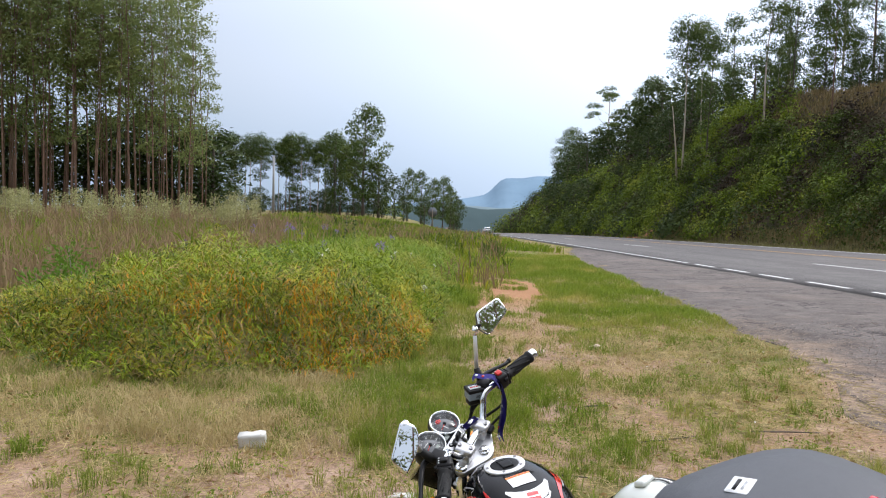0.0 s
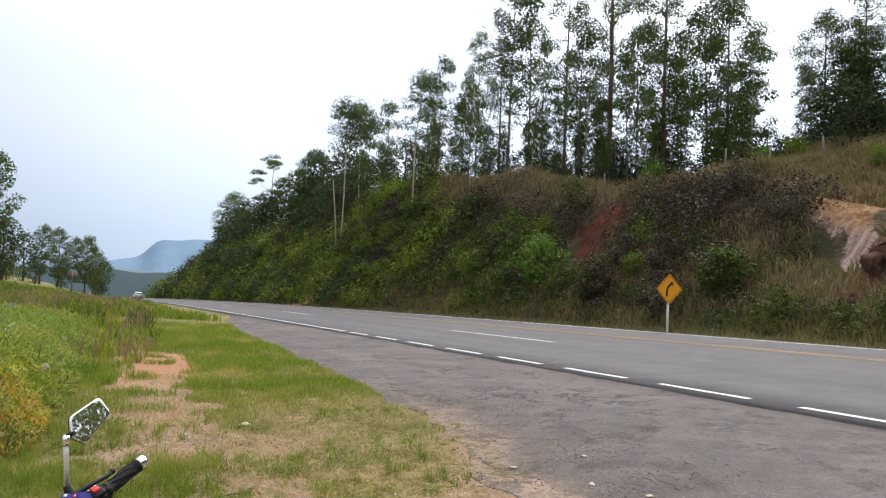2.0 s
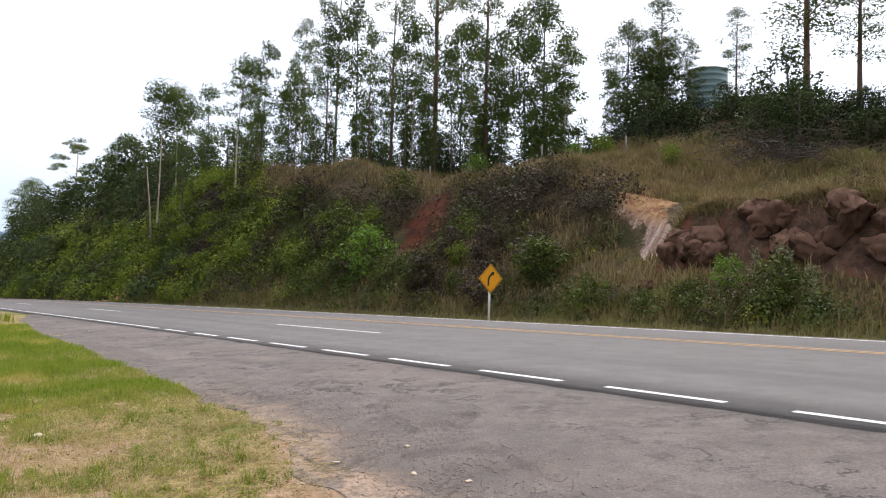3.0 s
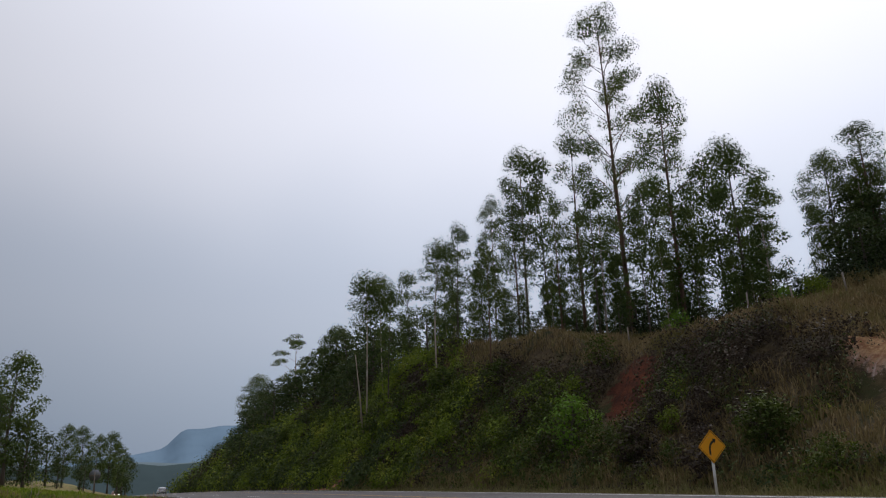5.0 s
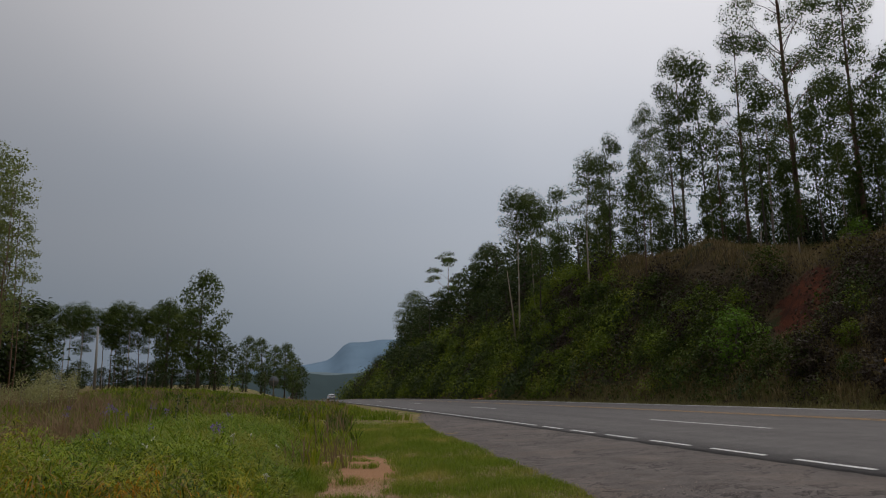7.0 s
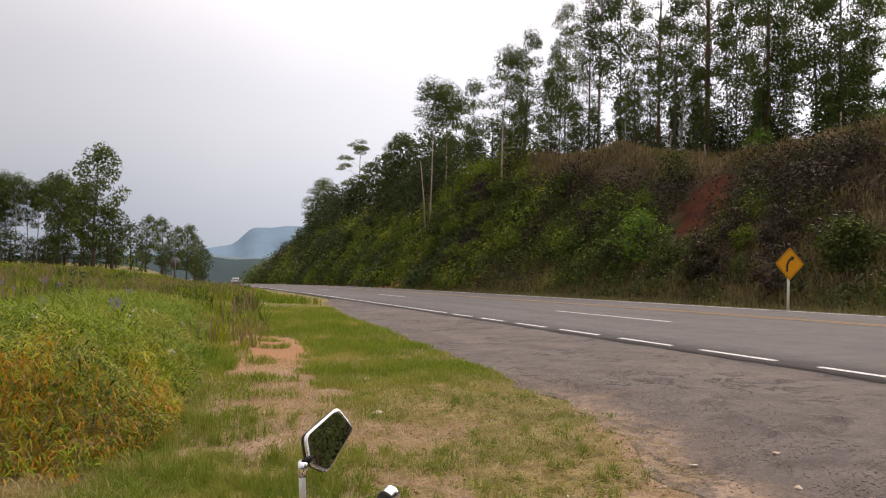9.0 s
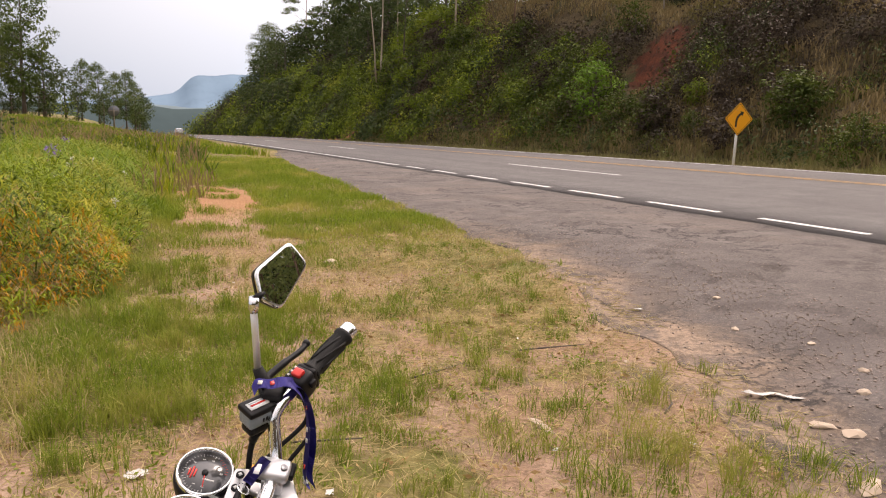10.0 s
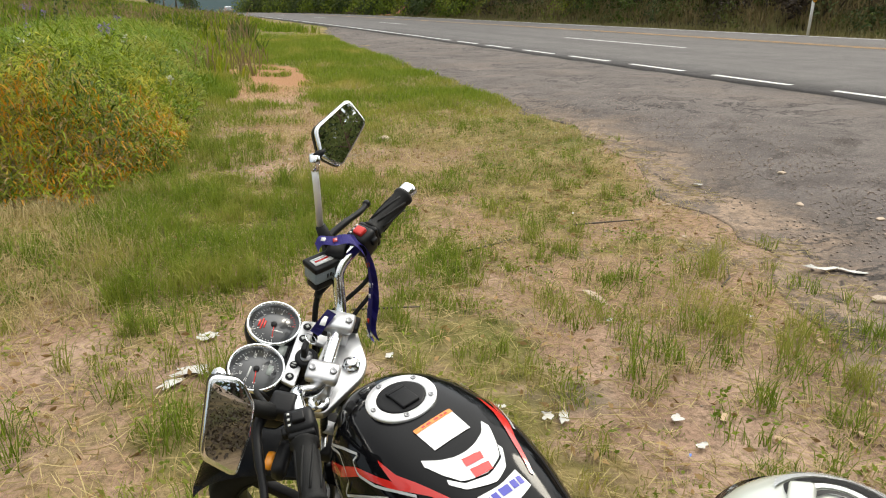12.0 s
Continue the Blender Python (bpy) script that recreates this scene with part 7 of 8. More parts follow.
# ---- bars, clocks and mirrors, in the frame of the turned fork ----
BAR = [(0.0, 0.037, 0.030), (0.06, 0.037, 0.030), (0.085, 0.041, 0.036), (0.112, 0.052, 0.064), (0.130, 0.058, 0.086), (0.152, 0.052, 0.098), (0.185, 0.036, 0.105), (0.24, 0.014, 0.113), (0.318, -0.022, 0.128)]
bar_line = [(-x, y, z) for x, y, z in BAR[:0:-1]] + BAR
under(rod("handlebar", curve_points(bar_line, 5), 0.011, CHROME, bike, 14, "chrome handlebar"), FORK)


def along(s, t):
    """A point on the straight grip end of the bar, t from 0 at the switch to 1 at the tip."""
    a, b = Vector((0.205 * s, 0.028, 0.108)), Vector((0.318 * s, -0.022, 0.128))
    return a.lerp(b, t)


for s in (-1, 1):
    d = (along(s, 1) - along(s, 0)).normalized()
    m = toward(along(s, 0.16), d, (0, 0, 1))
    grip = under(part("grip", turned([(0.0, 0), (0.021, 0.0), (0.022, 0.004), (0.0175, 0.008), (0.0168, 0.03), (0.0172, 0.075), (0.0178, 0.098), (0.020, 0.102), (0.020, 0.108), (0.0, 0.109)], m, 20), GRIP, bike, "ribbed black rubber grip"), FORK)
    for k in range(7):
        a0 = k * 2 * math.pi / 7
        pts = [m @ Vector((0.0172 * math.cos(a0 + 0.9 * t), 0.0172 * math.sin(a0 + 0.9 * t), 0.018 + 0.072 * t)) for t in (0, 0.25, 0.5, 0.75, 1)]
        under(rod("rib", [tuple(p) for p in pts], 0.0022, GRIP, grip, 5), FORK)
    under(part("bar_end", turned([(0.0, 0.108), (0.0165, 0.108), (0.0175, 0.111), (0.0175, 0.128), (0.0155, 0.131), (0, 0.131)], m, 20), CHROME, bike, "chrome bar end"), FORK)
    # switch housing
    hm = toward(along(s, 0.0), d, (0, 0.2, 1))
    house = under(part("switch_housing", block(0, 0, -0.006, 0.046, 0.052, 0.040, 0.009, 0.92, None), MATT, bike, "black switch housing"), FORK @ hm)
    under(part("switch_lip", block(0, -0.002, 0.016, 0.040, 0.044, 0.012, 0.005), MATT, house), FORK @ hm)
    under(part("switch_button", block(0, 0.026, -0.006, 0.020, 0.012, 0.018, 0.003), RED_BUTTON if s > 0 else MATT, house, "red stop switch" if s > 0 else ""), FORK @ hm)
    under(part("switch_button", block(-0.024, 0.006, 0.0, 0.010, 0.014, 0.014, 0.003), MATT, house), FORK @ hm)
    under(part("switch_button", block(0.006, -0.027, -0.004, 0.014, 0.008, 0.012, 0.002), MATT, house), FORK @ hm)
    for q in (-0.010, 0.0, 0.010):
        under(part("symbol", block(0.014 if s > 0 else -0.014, 0.0268, q - 0.006, 0.004, 0.0008, 0.004, 0), TICK, house), FORK @ hm)
    # lever and its perch
    perch = under(part("lever_perch", block(0.165 * s, 0.070, 0.098, 0.040, 0.040, 0.030, 0.008), MATT, bike), FORK)
    tip = Vector((0.325 * s, 0.050, 0.083))
    lever = curve_points([(0.160 * s, 0.085, 0.092), (0.200 * s, 0.098, 0.090), (0.250 * s, 0.080, 0.088), (0.300 * s, 0.056, 0.084), tuple(tip)], 5)
    under(rod("lever", lever, [0.009] * 6 + [0.0075] * 6 + [0.006] * (len(lever) - 12), MATT, bike, 8, "black hand lever"), FORK)
    under(part("lever_ball", turned([(0, -0.008), (0.006, -0.006), (0.0085, 0), (0.006, 0.006), (0, 0.008)], Matrix.Translation(tip), 12), MATT, bike), FORK)
    # mirror: boot, stem, shell, chrome rim and glass
    stem = [(0.178 * s, 0.080, 0.100), (0.186 * s, 0.098, 0.114), (0.193 * s, 0.109, 0.132), (0.211 * s, 0.1195, 0.192), (0.228 * s, 0.130, 0.250)]
    mirror = under(rod("mirror", stem[2:], 0.0064, RING, bike, 12, "chrome-stemmed rear-view mirror with an angular head"), FORK)
    under(rod("boot", stem[:3], [0.013, 0.0125, 0.0095], GRIP, mirror, 12, "rubber boot"), FORK)
    under(rod("collar", [(0.2235 * s, 0.1275, 0.236), (0.2245 * s, 0.128, 0.241), (0.226 * s, 0.1285, 0.243), (0.232 * s, 0.130, 0.262)], [0.0075, 0.0080, 0.0098, 0.0092], CHROME, mirror, 14), FORK)
    under(rod("neck", [(0.231 * s, 0.130, 0.256), (0.250 * s, 0.118, 0.262)], 0.007, MATT, mirror, 10), FORK)
    if s > 0:
        mm = toward((0.2787, 0.0991, 0.2794), (-0.52, -0.498, 0.694), (0.626, 0.331, 0.706))
        shape = [(-0.0431, 0.0139), (-0.0387, -0.0358), (-0.0028, -0.0573), (0.0583, 0.0184), (0.029, 0.0618)]
    else:
        mm = toward((-0.2811, 0.0957, 0.2366), (-0.597, -0.417, 0.685), (0.627, 0.289, 0.723))
        shape = [(-0.0442, -0.0372), (-0.004, -0.0724), (0.0206, -0.0216), (0.0309, 0.0158), (0.018, 0.0519), (-0.0197, 0.0631)]
    big = rounded([(x * 1.03, y * 1.03) for x, y in shape], 0.012)
    under(part("shell", plate([(x * 0.99, y * 0.99) for x, y in big], 0.014, mm @ Matrix.Translation((0, 0, -0.022)), 0.004), MATT, mirror, "black mirror shell"), FORK)
    under(part("rim", plate(big, 0.005, mm @ Matrix.Translation((0, 0, -0.007)), 0.0034), CHROME, mirror, "chrome mirror rim"), FORK)
    under(part("glass", plate([(x * 0.86, y * 0.89) for x, y in big], 0.0012, mm @ Matrix.Translation((0, 0, -0.0018))), MIRROR, mirror, "mirror glass", False), FORK)

# brake fluid tank on the right bar, turned a little to its clamp
RES = FORK @ Matrix.Translation((0.128, 0.090, 0.085)) @ pose(0, 0, 0, -6, 8, -38) @ Matrix.Scale(0.84, 4)
res = under(part("brake_reservoir", block(0, 0, 0, 0.058, 0.042, 0.034, 0.006, 1.05), CASE_SHADE, bike, "smoky brake fluid reservoir with a black cap"), RES)
under(part("reservoir_cap", block(0, 0, 0.022, 0.066, 0.048, 0.014, 0.004), MATT, res), RES)
under(part("reservoir_base", block(0, 0, -0.026, 0.050, 0.038, 0.026, 0.008), MATT, res), RES)
under(part("label", block(0, 0, 0.0295, 0.046, 0.022, 0.001, 0), WHITE_FILM, res, "small white label with a red bar"), RES)
under(part("bar", block(0, 0, 0.0302, 0.036, 0.005, 0.001, 0), RED_FILM, res), RES)
under(part("bar", block(0, 0.007, 0.0302, 0.036, 0.003, 0.001, 0), GREY_FILM, res), RES)
for q in (-0.008, 0.0, 0.008):
    under(part("level_mark", block(0.010 + q, -0.0222, 0.0, 0.004, 0.0008, 0.010, 0), MATT, res), RES)

# top yoke, risers, nut and lock
yoke = under(part("top_yoke", plate(rounded([(-0.016, -0.026), (0.016, -0.026), (0.106, 0.022), (0.104, 0.050), (0.0, 0.062), (-0.104, 0.050), (-0.106, 0.022)], 0.012), 0.016, Matrix.Translation((0, 0, -0.022)), 0.003), ALLOY, bike, "satin alloy top yoke"), FORK)
under(part("stem_nut", turned([(0.017, -0.006), (0.017, 0.000), (0.012, 0.000), (0.012, 0.009), (0.010, 0.011), (0, 0.011)], None, 6), CHROME, yoke, "chrome stem nut"), FORK)
for s in (-1, 1):
    under(part("bar_riser", block(0.055 * s, 0.037, 0.010, 0.036, 0.036, 0.036, 0.006), ALLOY, yoke), FORK)
    top = under(part("bar_clamp", block(0.055 * s, 0.037, 0.040, 0.040, 0.056, 0.020, 0.008), ALLOY, yoke, "alloy handlebar clamp"), FORK)
    for q in (-0.018, 0.018):
        under(part("bolt", turned([(0.0062, 0.0), (0.0062, 0.004), (0.0045, 0.0045), (0.003, 0.003), (0, 0.003)], Matrix.Translation((0.055 * s, 0.037 + q, 0.050)), 12), STEEL, top), FORK)
    under(part("fork_cap", turned([(0.019, -0.008), (0.019, 0.002), (0.010, 0.004), (0, 0.004)], Matrix.Translation((0.085 * s, 0.036, 0)), 16), CHROME, yoke), FORK)
lock = under(part("ignition_lock", turned([(0.020, -0.02), (0.020, 0.012), (0.018, 0.015), (0.012, 0.015), (0, 0.0145)], Matrix.Translation((-0.012, 0.078, 0.0)), 24), MATT, bike, "ignition lock with a metal barrel"), FORK)
under(part("barrel", turned([(0.011, 0.0), (0.011, 0.017), (0, 0.017)], Matrix.Translation((-0.012, 0.078, 0.0)), 16), STEEL, lock), FORK)

# clocks on their black bracket
CLOCK_UP = Vector((0, -0.10, 1)).normalized()
under(part("clock_bracket", block(0, 0.125, -0.018, 0.150, 0.075, 0.020, 0.008), MATT, bike, "black instrument bracket"), FORK)
strip_m = toward((0, 0.096, 0.000), CLOCK_UP)
lights = under(part("light_strip", plate(rounded([(-0.072, -0.013), (0.072, -0.013), (0.066, 0.012), (-0.066, 0.012)], 0.005), 0.008, strip_m, 0.0015), ALLOY, bike, "satin metal strip of warning lights"), FORK)
for k, x in enumerate((-0.055, -0.030, 0.028, 0.055)):
    under(part("warning_light", turned([(0.0075, 0.006), (0.0075, 0.0095), (0.006, 0.0105), (0, 0.0108)], strip_m @ Matrix.Translation((x, 0, 0)), 16), MATT, lights), FORK)
    if k == 1:
        print_text("N", 0.011, FORK @ strip_m @ Matrix.Translation((x, 0, 0.0112)), TICK, lights)
    else:
        under(part("symbol", plate([(-0.004, 0), (0, 0.004), (0.004, 0), (0, -0.004)], 0.0005, strip_m @ Matrix.Translation((x, 0, 0.0108))), TICK, lights), FORK)
gear_m = toward((0, 0.126, -0.008), CLOCK_UP)
gear = under(part("gear_display", block(0, 0, 0.004, 0.028, 0.020, 0.008, 0.002), MATT, bike), FORK @ gear_m)
under(part("display", block(0, 0, 0.0085, 0.021, 0.014, 0.001, 0), LCD, gear, "grey display"), FORK @ gear_m)
for s in (-1, 1):
    cm = toward((0.0495 * s, 0.156, -0.002), CLOCK_UP)
    clock = under(part("clock", turned([(0.0, -0.060), (0.034, -0.058), (0.047, -0.042), (0.0520, -0.014), (0.0520, 0.000), (0.0495, 0.004), (0.045, 0.004)], cm, 40), MATT, bike, "round speedometer in a chrome ring" if s < 0 else "round rev counter in a chrome ring"), FORK)
    under(part("ring", turned([(0.0480, 0.000), (0.0492, 0.004), (0.0492, 0.009), (0.0478, 0.013), (0.0455, 0.013), (0.0440, 0.009), (0.0440, 0.004)], cm, 48), CHROME, clock, "polished chrome ring"), FORK)
    face = under(part("face", turned([(0.0442, 0.004), (0.0440, 0.0045), (0, 0.0045)], cm, 40), DIAL, clock, "dark dial under clear cover"), FORK)
    for k in range(33):
        a = radians(190 - 270 * k / 32)
        long_ = 0.006 if k % 4 == 0 else 0.003
        tm = cm @ pose(0, 0, 0.0049) @ pose(0, 0, 0, 0, 0, math.degrees(a)) @ Matrix.Translation((0.0385 - long_ / 2, 0, 0))
        under(part("tick", block(0, 0, 0, long_, 0.0007, 0.0004, 0), NEEDLE if s > 0 and k > 25 else TICK, face), FORK @ tm)
    words = ["0", "20", "40", "60", "80", "100", "120", "140", "160"] if s < 0 else ["0", "1", "2", "3", "4", "5", "6", "7", "8"]
    for k, w in enumerate(words):
        a = radians(190 - 270 * k / 8)
        print_text(w, 0.0072, FORK @ cm @ Matrix.Translation((0.0275 * math.cos(a), 0.0275 * math.sin(a), 0.0052)), TICK, face, "dial_number")
    if s < 0:
        print_text("km/h", 0.0055, FORK @ cm @ Matrix.Translation((0.006, -0.010, 0.0052)), TICK, face, "dial_number")
        under(part("display", block(0.004, -0.022, 0.0052, 0.020, 0.009, 0.0006, 0), LCD, face, "grey odometer display"), FORK @ cm)
        under(part("bar", block(-0.008, 0.010, 0.0052, 0.022, 0.003, 0.0004, 0), TICK, face), FORK @ cm)
    else:
        for q, w_ in ((0.016, 0.016), (0.021, 0.024), (0.026, 0.014)):
            under(part("bar", block(-0.004, q, 0.0052, w_, 0.0028, 0.0004, 0), NEEDLE, face), FORK @ cm)
        under(part("bar", block(-0.012, -0.010, 0.0052, 0.003, 0.020, 0.0004, 0), TICK, face), FORK @ cm)
    nm = cm @ pose(0, 0, 0.0065, 0, 0, 190)
    under(part("needle", block(0.012, 0, 0, 0.034, 0.0016, 0.0008, 0), NEEDLE, clock, "red needle"), FORK @ nm)
    under(part("hub", turned([(0.0055, -0.002), (0.0055, 0.002), (0.004, 0.003), (0, 0.003)], cm @ pose(0, 0, 0.006), 14), MATT, clock), FORK)

# cables and brake hose
for pts, r in (
    ([(0.128, 0.075, 0.055), (0.120, 0.095, 0.010), (0.085, 0.090, -0.060), (0.060, 0.080, -0.20)], 0.0055),
    ([(0.185, 0.020, 0.085), (0.170, 0.010, 0.040), (0.110, 0.060, 0.000), (0.060, 0.110, -0.060), (0.040, 0.080, -0.20)], 0.0042),
    ([(0.190, 0.018, 0.082), (0.160, -0.004, 0.030), (0.100, 0.030, -0.020), (0.050, 0.050, -0.12)], 0.0042),
    ([(-0.165, 0.095, 0.090), (-0.120, 0.130, 0.050), (-0.080, 0.120, -0.040), (-0.040, 0.080, -0.16)], 0.0045),
    ([(-0.190, 0.020, 0.085), (-0.150, 0.030, 0.030), (-0.090, 0.060, -0.050), (-0.040, 0.060, -0.16)], 0.0045),
):
    under(rod("cable", curve_points(pts, 6), r, GRIP, bike, 8), FORK)
under(rod("hose_sleeve", [(0.126, 0.088, 0.045), (0.122, 0.094, 0.020)], 0.008, MATT, bike, 10), FORK)

# headlamp, indicators and fork
lamp_m = toward((0, 0.165, -0.110), (0, 0.93, 0.37), (0, 0, 1))
lamp = under(part("headlamp", turned([(0, -0.09), (0.045, -0.085), (0.075, -0.055), (0.086, -0.01), (0.088, 0.03)], lamp_m, 32), GLOSS, bike, "round black headlamp with a chrome rim"), FORK)
under(part("rim", turned([(0.087, 0.026), (0.094, 0.03), (0.094, 0.042), (0.086, 0.048), (0.082, 0.042)], lamp_m, 36), CHROME, lamp), FORK)
under(part("lens", turned([(0.083, 0.040), (0.05, 0.052), (0, 0.056)], lamp_m, 28), LCD, lamp), FORK)
for s in (-1, 1):
    under(part("lamp_bracket", plate(rounded([(0.0, -0.014), (0.085, -0.010), (0.085, 0.010), (0.0, 0.014)], 0.005), 0.004, toward((0.085 * s, 0.060, -0.075), (0, -0.2, 1), (-s, 0, 0))), ALLOY, bike), FORK)
    ind = under(rod("indicator", [(0.090 * s, 0.090, -0.115), (0.130 * s, 0.090, -0.115)], 0.008, MATT, bike, 10, "amber turn signal on a black stalk"), FORK)
    under(part("lens", block(0.150 * s, 0.104, -0.118, 0.032, 0.020, 0.022, 0.009), AMBER, ind, "amber lens"), FORK)
    under(part("shell", block(0.150 * s, 0.084, -0.112, 0.060, 0.026, 0.040, 0.012), MATT, ind), FORK)
    under(rod("fork_tube", [(0.085 * s, 0.036, -0.005), (0.085 * s, 0.036, -0.36)], 0.0165, CHROME, bike, 16), FORK)
    under(rod("fork_slider", [(0.085 * s, 0.036, -0.34), (0.085 * s, 0.036, -0.66)], 0.024, ALLOY, bike, 16), FORK)
    under(part("lower_yoke", block(0.06 * s, 0.034, -0.16, 0.09, 0.05, 0.03, 0.006), MATT, bike), FORK)


def wheel(name, radius, m):
    """A wheel about the x axis of the frame m: tyre, rim, five double spokes and hub."""
    t = m @ Matrix.Rotation(radians(90), 4, "Y")
    tyre = part(name, turned([(radius - 0.072, -0.025), (radius - 0.05, -0.042), (radius - 0.015, -0.040), (radius, -0.012), (radius, 0.012), (radius - 0.015, 0.040), (radius - 0.05, 0.042), (radius - 0.072, 0.025), (radius - 0.072, -0.025)], t, 48), TYRE, bike, "black road tyre on an alloy wheel")
    part("wheel_rim", turned([(radius - 0.075, -0.03), (radius - 0.068, -0.03), (radius - 0.075, 0.0), (radius - 0.068, 0.03), (radius - 0.075, 0.03), (radius - 0.088, 0.0), (radius - 0.075, -0.03)], t, 40), MATT, tyre, "black cast rim")
    part("hub", turned([(0, -0.05), (0.05, -0.05), (0.05, 0.05), (0, 0.05)], t, 20), MATT, tyre)
    for k in range(6):
        d = Matrix.Rotation(radians(60 * k), 4, "X")
        part("spoke", block(0, 0, (radius - 0.03) / 2, 0.022, 0.03, radius - 0.115, 0.004), MATT, tyre).data.transform(m @ d)


wheel("front_wheel", 0.285, FORK @ Matrix.Translation((0, 0.036, -0.63)))
wheel("rear_wheel", 0.285, Matrix.Translation((0, -0.66, 0.283)))
guard = bmesh.new()
arc = [[guard.verts.new((x, 0.036 + 0.315 * math.cos(a), -0.63 + 0.315 * math.sin(a) + z)) for x, z in ((-0.062, -0.03), (-0.05, 0.0), (0.0, 0.010), (0.05, 0.0), (0.062, -0.03))] for a in np.linspace(radians(20), radians(170), 18)]
for a, b in zip(arc, arc[1:]):
    for k in range(4):
        guard.faces.new((a[k], a[k + 1], b[k + 1], b[k]))
bmesh.ops.solidify(guard, geom=guard.faces[:], thickness=0.004)
under(part("front_mudguard", guard, GLOSS, bike, "glossy black front mudguard"), FORK)

# engine, frame and the rest of the running gear
part("crankcase", block(0, -0.12, 0.28, 0.26, 0.36, 0.20, 0.03), STEEL, bike, "grey alloy crankcase")
engine = part("cylinder", block(0, 0.02, 0.46, 0.16, 0.15, 0.20, 0.012, 1.0, pose(0, 0, 0, -18)), STEEL, bike)
for k in range(7):
    part("fin", block(0, 0.005 + 0.008 * k, 0.39 + 0.024 * k, 0.185, 0.175, 0.006, 0.002, 1.0, pose(0, 0, 0, -18)), ALLOY, engine)
rod("down_tube", [(0, 0.145, 0.66), (0, 0.20, 0.40), (0, 0.12, 0.16)], 0.018, MATT, bike)
rod("backbone", [(0, 0.14, 0.70), (0, -0.3, 0.62), (0, -0.85, 0.67)], 0.022, MATT, bike)
for s in (-1, 1):
    rod("swing_arm", [(0.09 * s, -0.26, 0.30), (0.09 * s, -0.66, 0.283)], 0.018, MATT, bike)
rod("exhaust", curve_points([(0.05, 0.10, 0.44), (0.07, 0.19, 0.34), (0.10, 0.12, 0.20), (0.14, -0.15, 0.20), (0.16, -0.45, 0.25), (0.17, -0.95, 0.36)], 5), [0.02] * 16 + [0.045] * 10, CHROME, bike, 16)
rod("side_stand", [(-0.08, -0.18, 0.20), (-0.235, -0.13, 0.058)], 0.012, MATT, bike)

# ---- what lies on the motorcycle ----
HELM = BIKE @ pose(0.085, -0.635, 0.725, 0, 0, 25) @ Matrix.Diagonal((0.9, 0.9, 0.92, 1))
hm = bmesh.new()
bmesh.ops.create_uvsphere(hm, u_segments=40, v_segments=24, radius=1.0)
for v in hm.verts:
    x, y, z = v.co
    chin = 0.045 * max(0, y) * max(0, -z)
    v.co = Vector((0.118 * x, 0.142 * y + chin, 0.128 + 0.125 * z + (0.01 * y if z > 0 else 0)))
bmesh.ops.delete(hm, geom=[v for v in hm.verts if v.co.z < 0.018], context="VERTS")
bmesh.ops.holes_fill(hm, edges=hm.edges[:])
SHELL = paint("pearl_helmet_shell", (0.56, 0.58, 0.53), 0.2, 0, 0.9, 0.05, 10, 0.0)
VISOR = paint("dark_visor", (0.02, 0.022, 0.026), 0.08, 0, 1.0, 0.1, 10, 0.0)
helmet = part("motorcycle_helmet", hm, SHELL, None)
helmet.matrix_basis = HELM
tagged(helmet, "pearl white helmet with black and grey graphics lying on the seat", "helmet")


def helmet_patch(name, a0, a1, e0, e1, material, lift=0.003, label="", skew=0.0):
    """A raised patch on the helmet between azimuths and elevations in degrees."""
    bm = bmesh.new()
    n, m = 14, 8
    g = []
    for i in range(n + 1):
        r_ = []
        for j in range(m + 1):
            e = radians(e0 + (e1 - e0) * j / m)
            a = radians(a0 + (a1 - a0) * i / n + skew * j / m)
            x, y, z = math.cos(e) * math.cos(a), math.cos(e) * math.sin(a), math.sin(e)
            chin = 0.045 * max(0, y) * max(0, -z)
            r_.append(bm.verts.new(((0.118 + lift) * x, (0.142 + lift) * y + chin, 0.128 + (0.125 + lift) * z + (0.01 * y if z > 0 else 0))))
        g.append(r_)
    for a, b in zip(g, g[1:]):
        for k in range(m):
            bm.faces.new((a[k], a[k + 1], b[k + 1], b[k]))
    return part(name, bm, material, helmet, label)


helmet_patch("visor", 20, 160, -22, 28, VISOR, 0.005, "dark tinted visor")
helmet_patch("stripe", -60, 0, 10, 24, MATT, 0.0025, "black band", 25)
helmet_patch("stripe", -60, 5, 28, 40, WHITE_FILM, 0.0025, "white band", 25)
helmet_patch("stripe", -70, 0, 44, 56, GREY_FILM, 0.0025, "grey band", 25)
helmet_patch("stripe", -80, -10, 60, 68, MATT, 0.0025, "black band", 25)
helmet_patch("stripe", 180, 240, 8, 22, BLUE_FILM, 0.0025, "blue band", -25)
helmet_patch("stripe", 175, 235, 26, 40, WHITE_FILM, 0.0025, "white band", -25)
helmet_patch("stripe", 180, 245, 44, 58, MATT, 0.0025, "black band", -25)
helmet_patch("stripe", -70, 50, 57, 63, GREY_FILM, 0.0025, "grey band", 20)
helmet_patch("stripe", -70, 60, 65, 70, MATT, 0.0025, "black band", 20)
helmet_patch("stripe", -60, 60, 72, 76, WHITE_FILM, 0.0025, "white band", 20)
helmet_patch("stripe", -60, 70, 78, 81, MATT, 0.0025, "black band", 20)
part("vent", block(0.0, 0.035, 0.256, 0.05, 0.03, 0.012, 0.004, 0.8, pose(0, 0, 0, -10)), SHELL, helmet, "raised air vent")

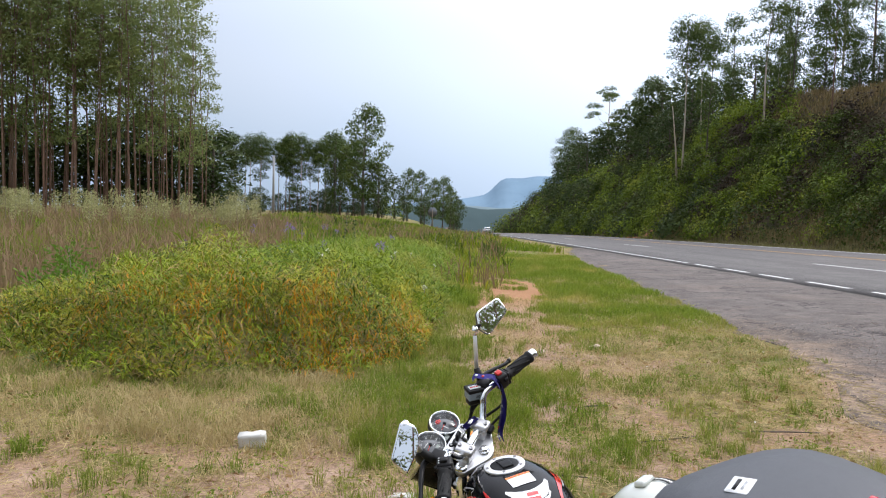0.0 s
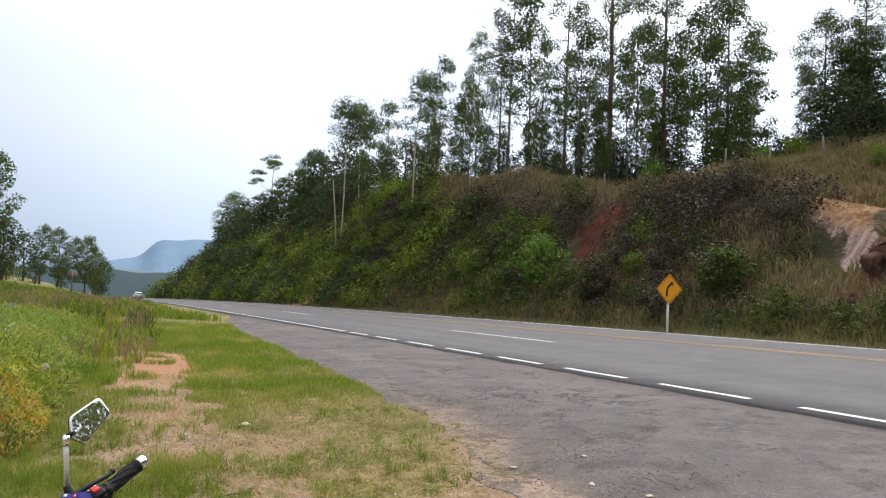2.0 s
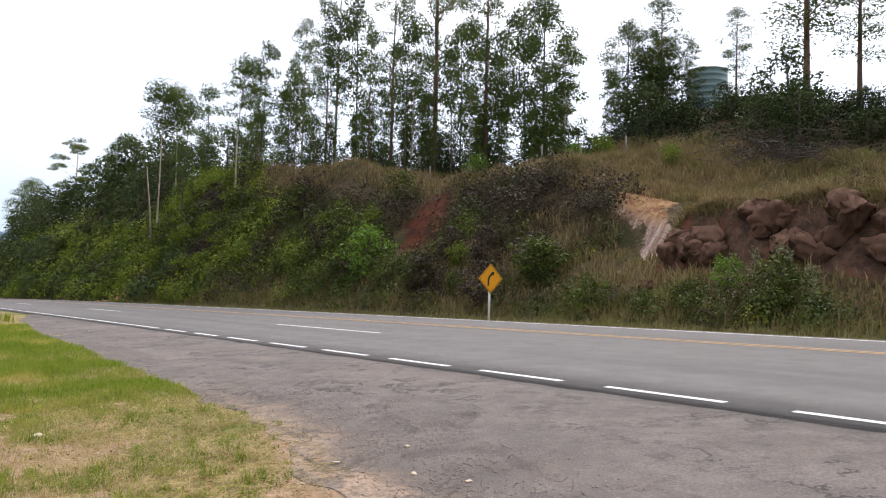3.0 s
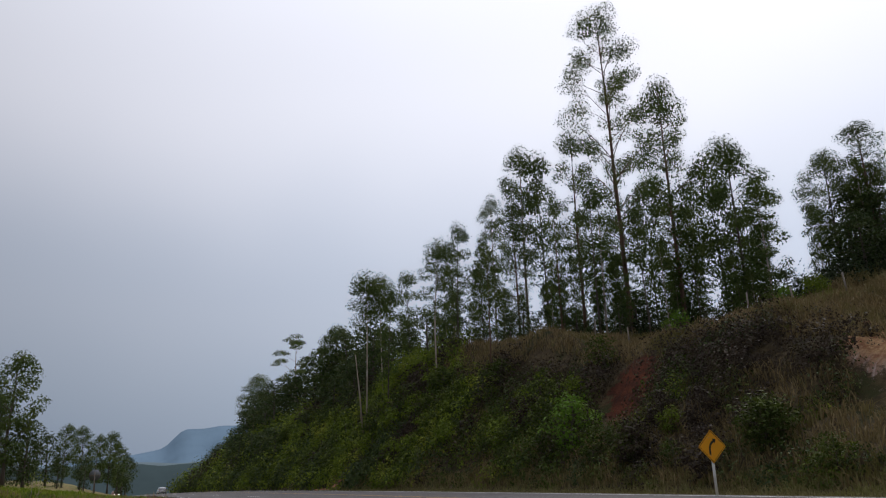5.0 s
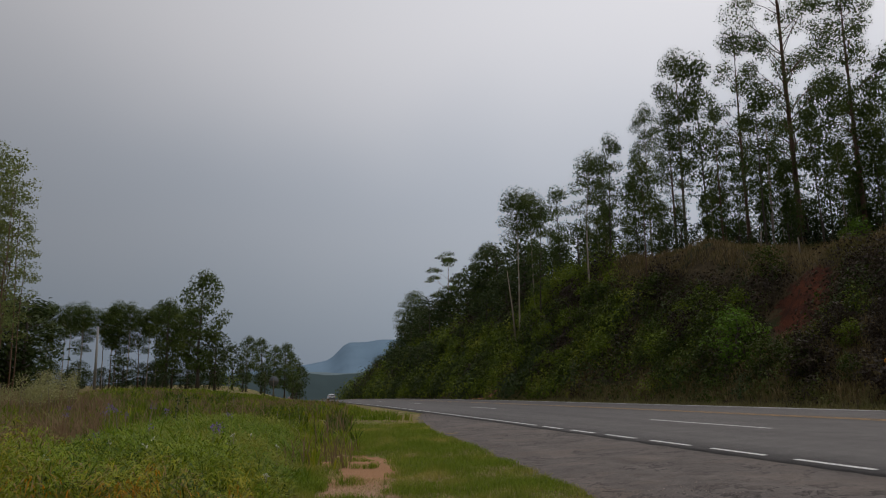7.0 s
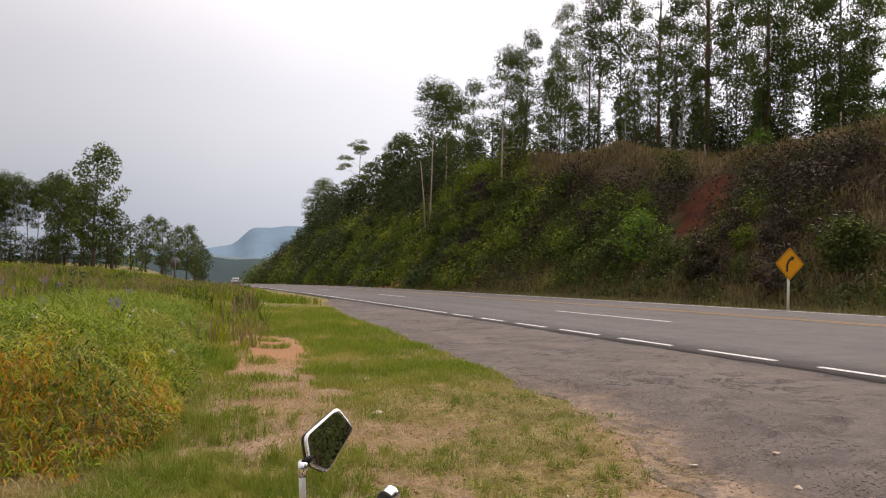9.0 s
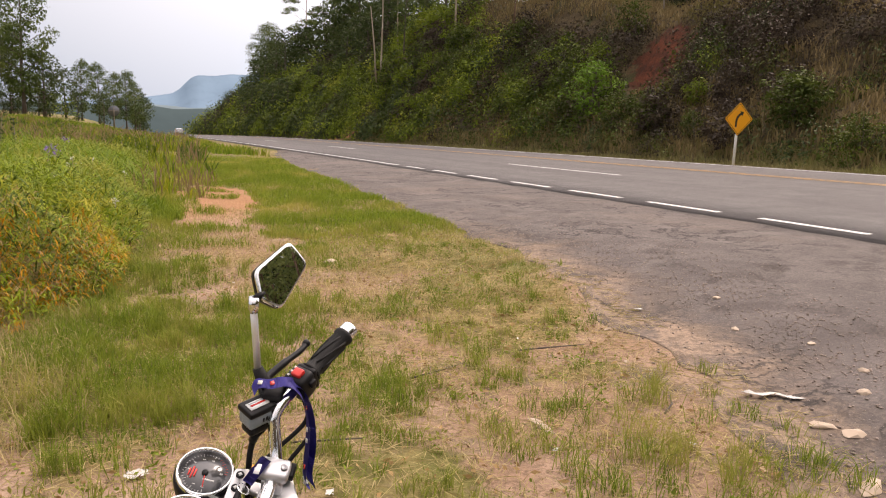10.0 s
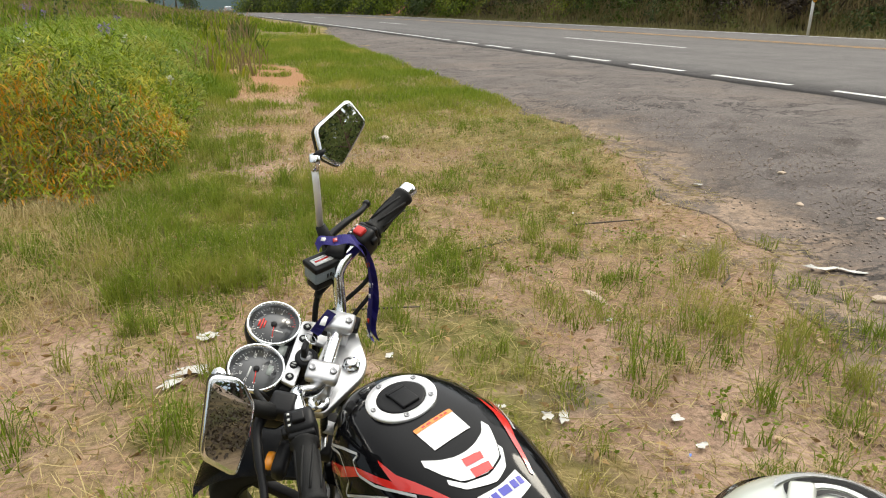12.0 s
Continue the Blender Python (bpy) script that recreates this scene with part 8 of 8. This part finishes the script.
# lanyard over the throttle housing, with the key
def ribbon(name, points, width, across, material, parent, label=""):
    pts = curve_points(points, 8)
    bm = bmesh.new()
    a = Vector(across).normalized()
    prev = None
    for k, p in enumerate(pts):
        w = a * width / 2
        q = (bm.verts.new(Vector(p) - w), bm.verts.new(Vector(p) + w))
        if prev:
            bm.faces.new((prev[0], prev[1], q[1], q[0]))
        prev = q
    bmesh.ops.solidify(bm, geom=bm.faces[:], thickness=0.0014)
    return part(name, bm, material, parent, label)


lanyard = tagged(empty("lanyard", BIKE @ FORK), "blue lanyard with red and white print draped over the handlebar", "lanyard")
loop = [(0.150, 0.104, 0.118), (0.157, 0.098, 0.132), (0.160, 0.076, 0.134), (0.170, 0.048, 0.136), (0.166, 0.020, 0.110), (0.143, 0.002, 0.076), (0.118, -0.006, 0.046), (0.094, -0.010, 0.018), (0.076, -0.014, 0.0), (0.070, -0.024, -0.006)]
band = ribbon("ribbon", loop, 0.026, (0.85, 0.45, -0.1), RIBBON, lanyard)
ribbon("ribbon", [(0.168, 0.060, 0.134), (0.180, 0.030, 0.124), (0.164, 0.004, 0.084), (0.128, -0.012, 0.044), (0.092, -0.016, 0.010), (0.074, -0.028, -0.008)], 0.026, (0.6, 0.75, 0.2), RIBBON, lanyard)
for t, c in ((0.14, TICK), (0.24, RED_FILM), (0.50, RED_FILM), (0.60, TICK), (0.66, TICK), (0.80, RED_FILM), (0.88, TICK), (0.94, TICK)):
    pts = curve_points(loop, 8)
    k = int(t * (len(pts) - 1))
    p, q = Vector(pts[k]), Vector(pts[min(k + 2, len(pts) - 1)])
    a = Vector((0.85, 0.45, -0.1)).normalized()
    d = (q - p).normalized()
    nrm = d.cross(a).normalized()
    for sgn in (-1, 1):
        part("bar", plate([(-0.005, -0.004), (0.005, -0.004), (0.005, 0.004), (-0.005, 0.004)], 0.0004, toward(p + nrm * 0.0018 * sgn, nrm * sgn, d)), c, lanyard)
part("buckle", block(0.082, 0.014, 0.006, 0.030, 0.018, 0.014, 0.003), MATT, lanyard, "black buckle")
ribbon("fob", [(0.062, 0.052, 0.058), (0.035, 0.060, 0.060), (0.012, 0.070, 0.052)], 0.018, (0.2, 0.9, 0.3), RIBBON, lanyard)
part("bar", block(0.036, 0.060, 0.0612, 0.020, 0.010, 0.0012, 0), WHITE_FILM, lanyard)
part("key_head", block(-0.012, 0.080, 0.036, 0.024, 0.010, 0.026, 0.004), MATT, lanyard, "black key in the lock")
part("key_ring", turned([(0.011, -0.0009), (0.0125, 0), (0.011, 0.0009), (0.0098, 0), (0.011, -0.0009)], toward((0.004, 0.074, 0.046), (0.3, -0.5, 0.8)), 24), CHROME, lanyard)
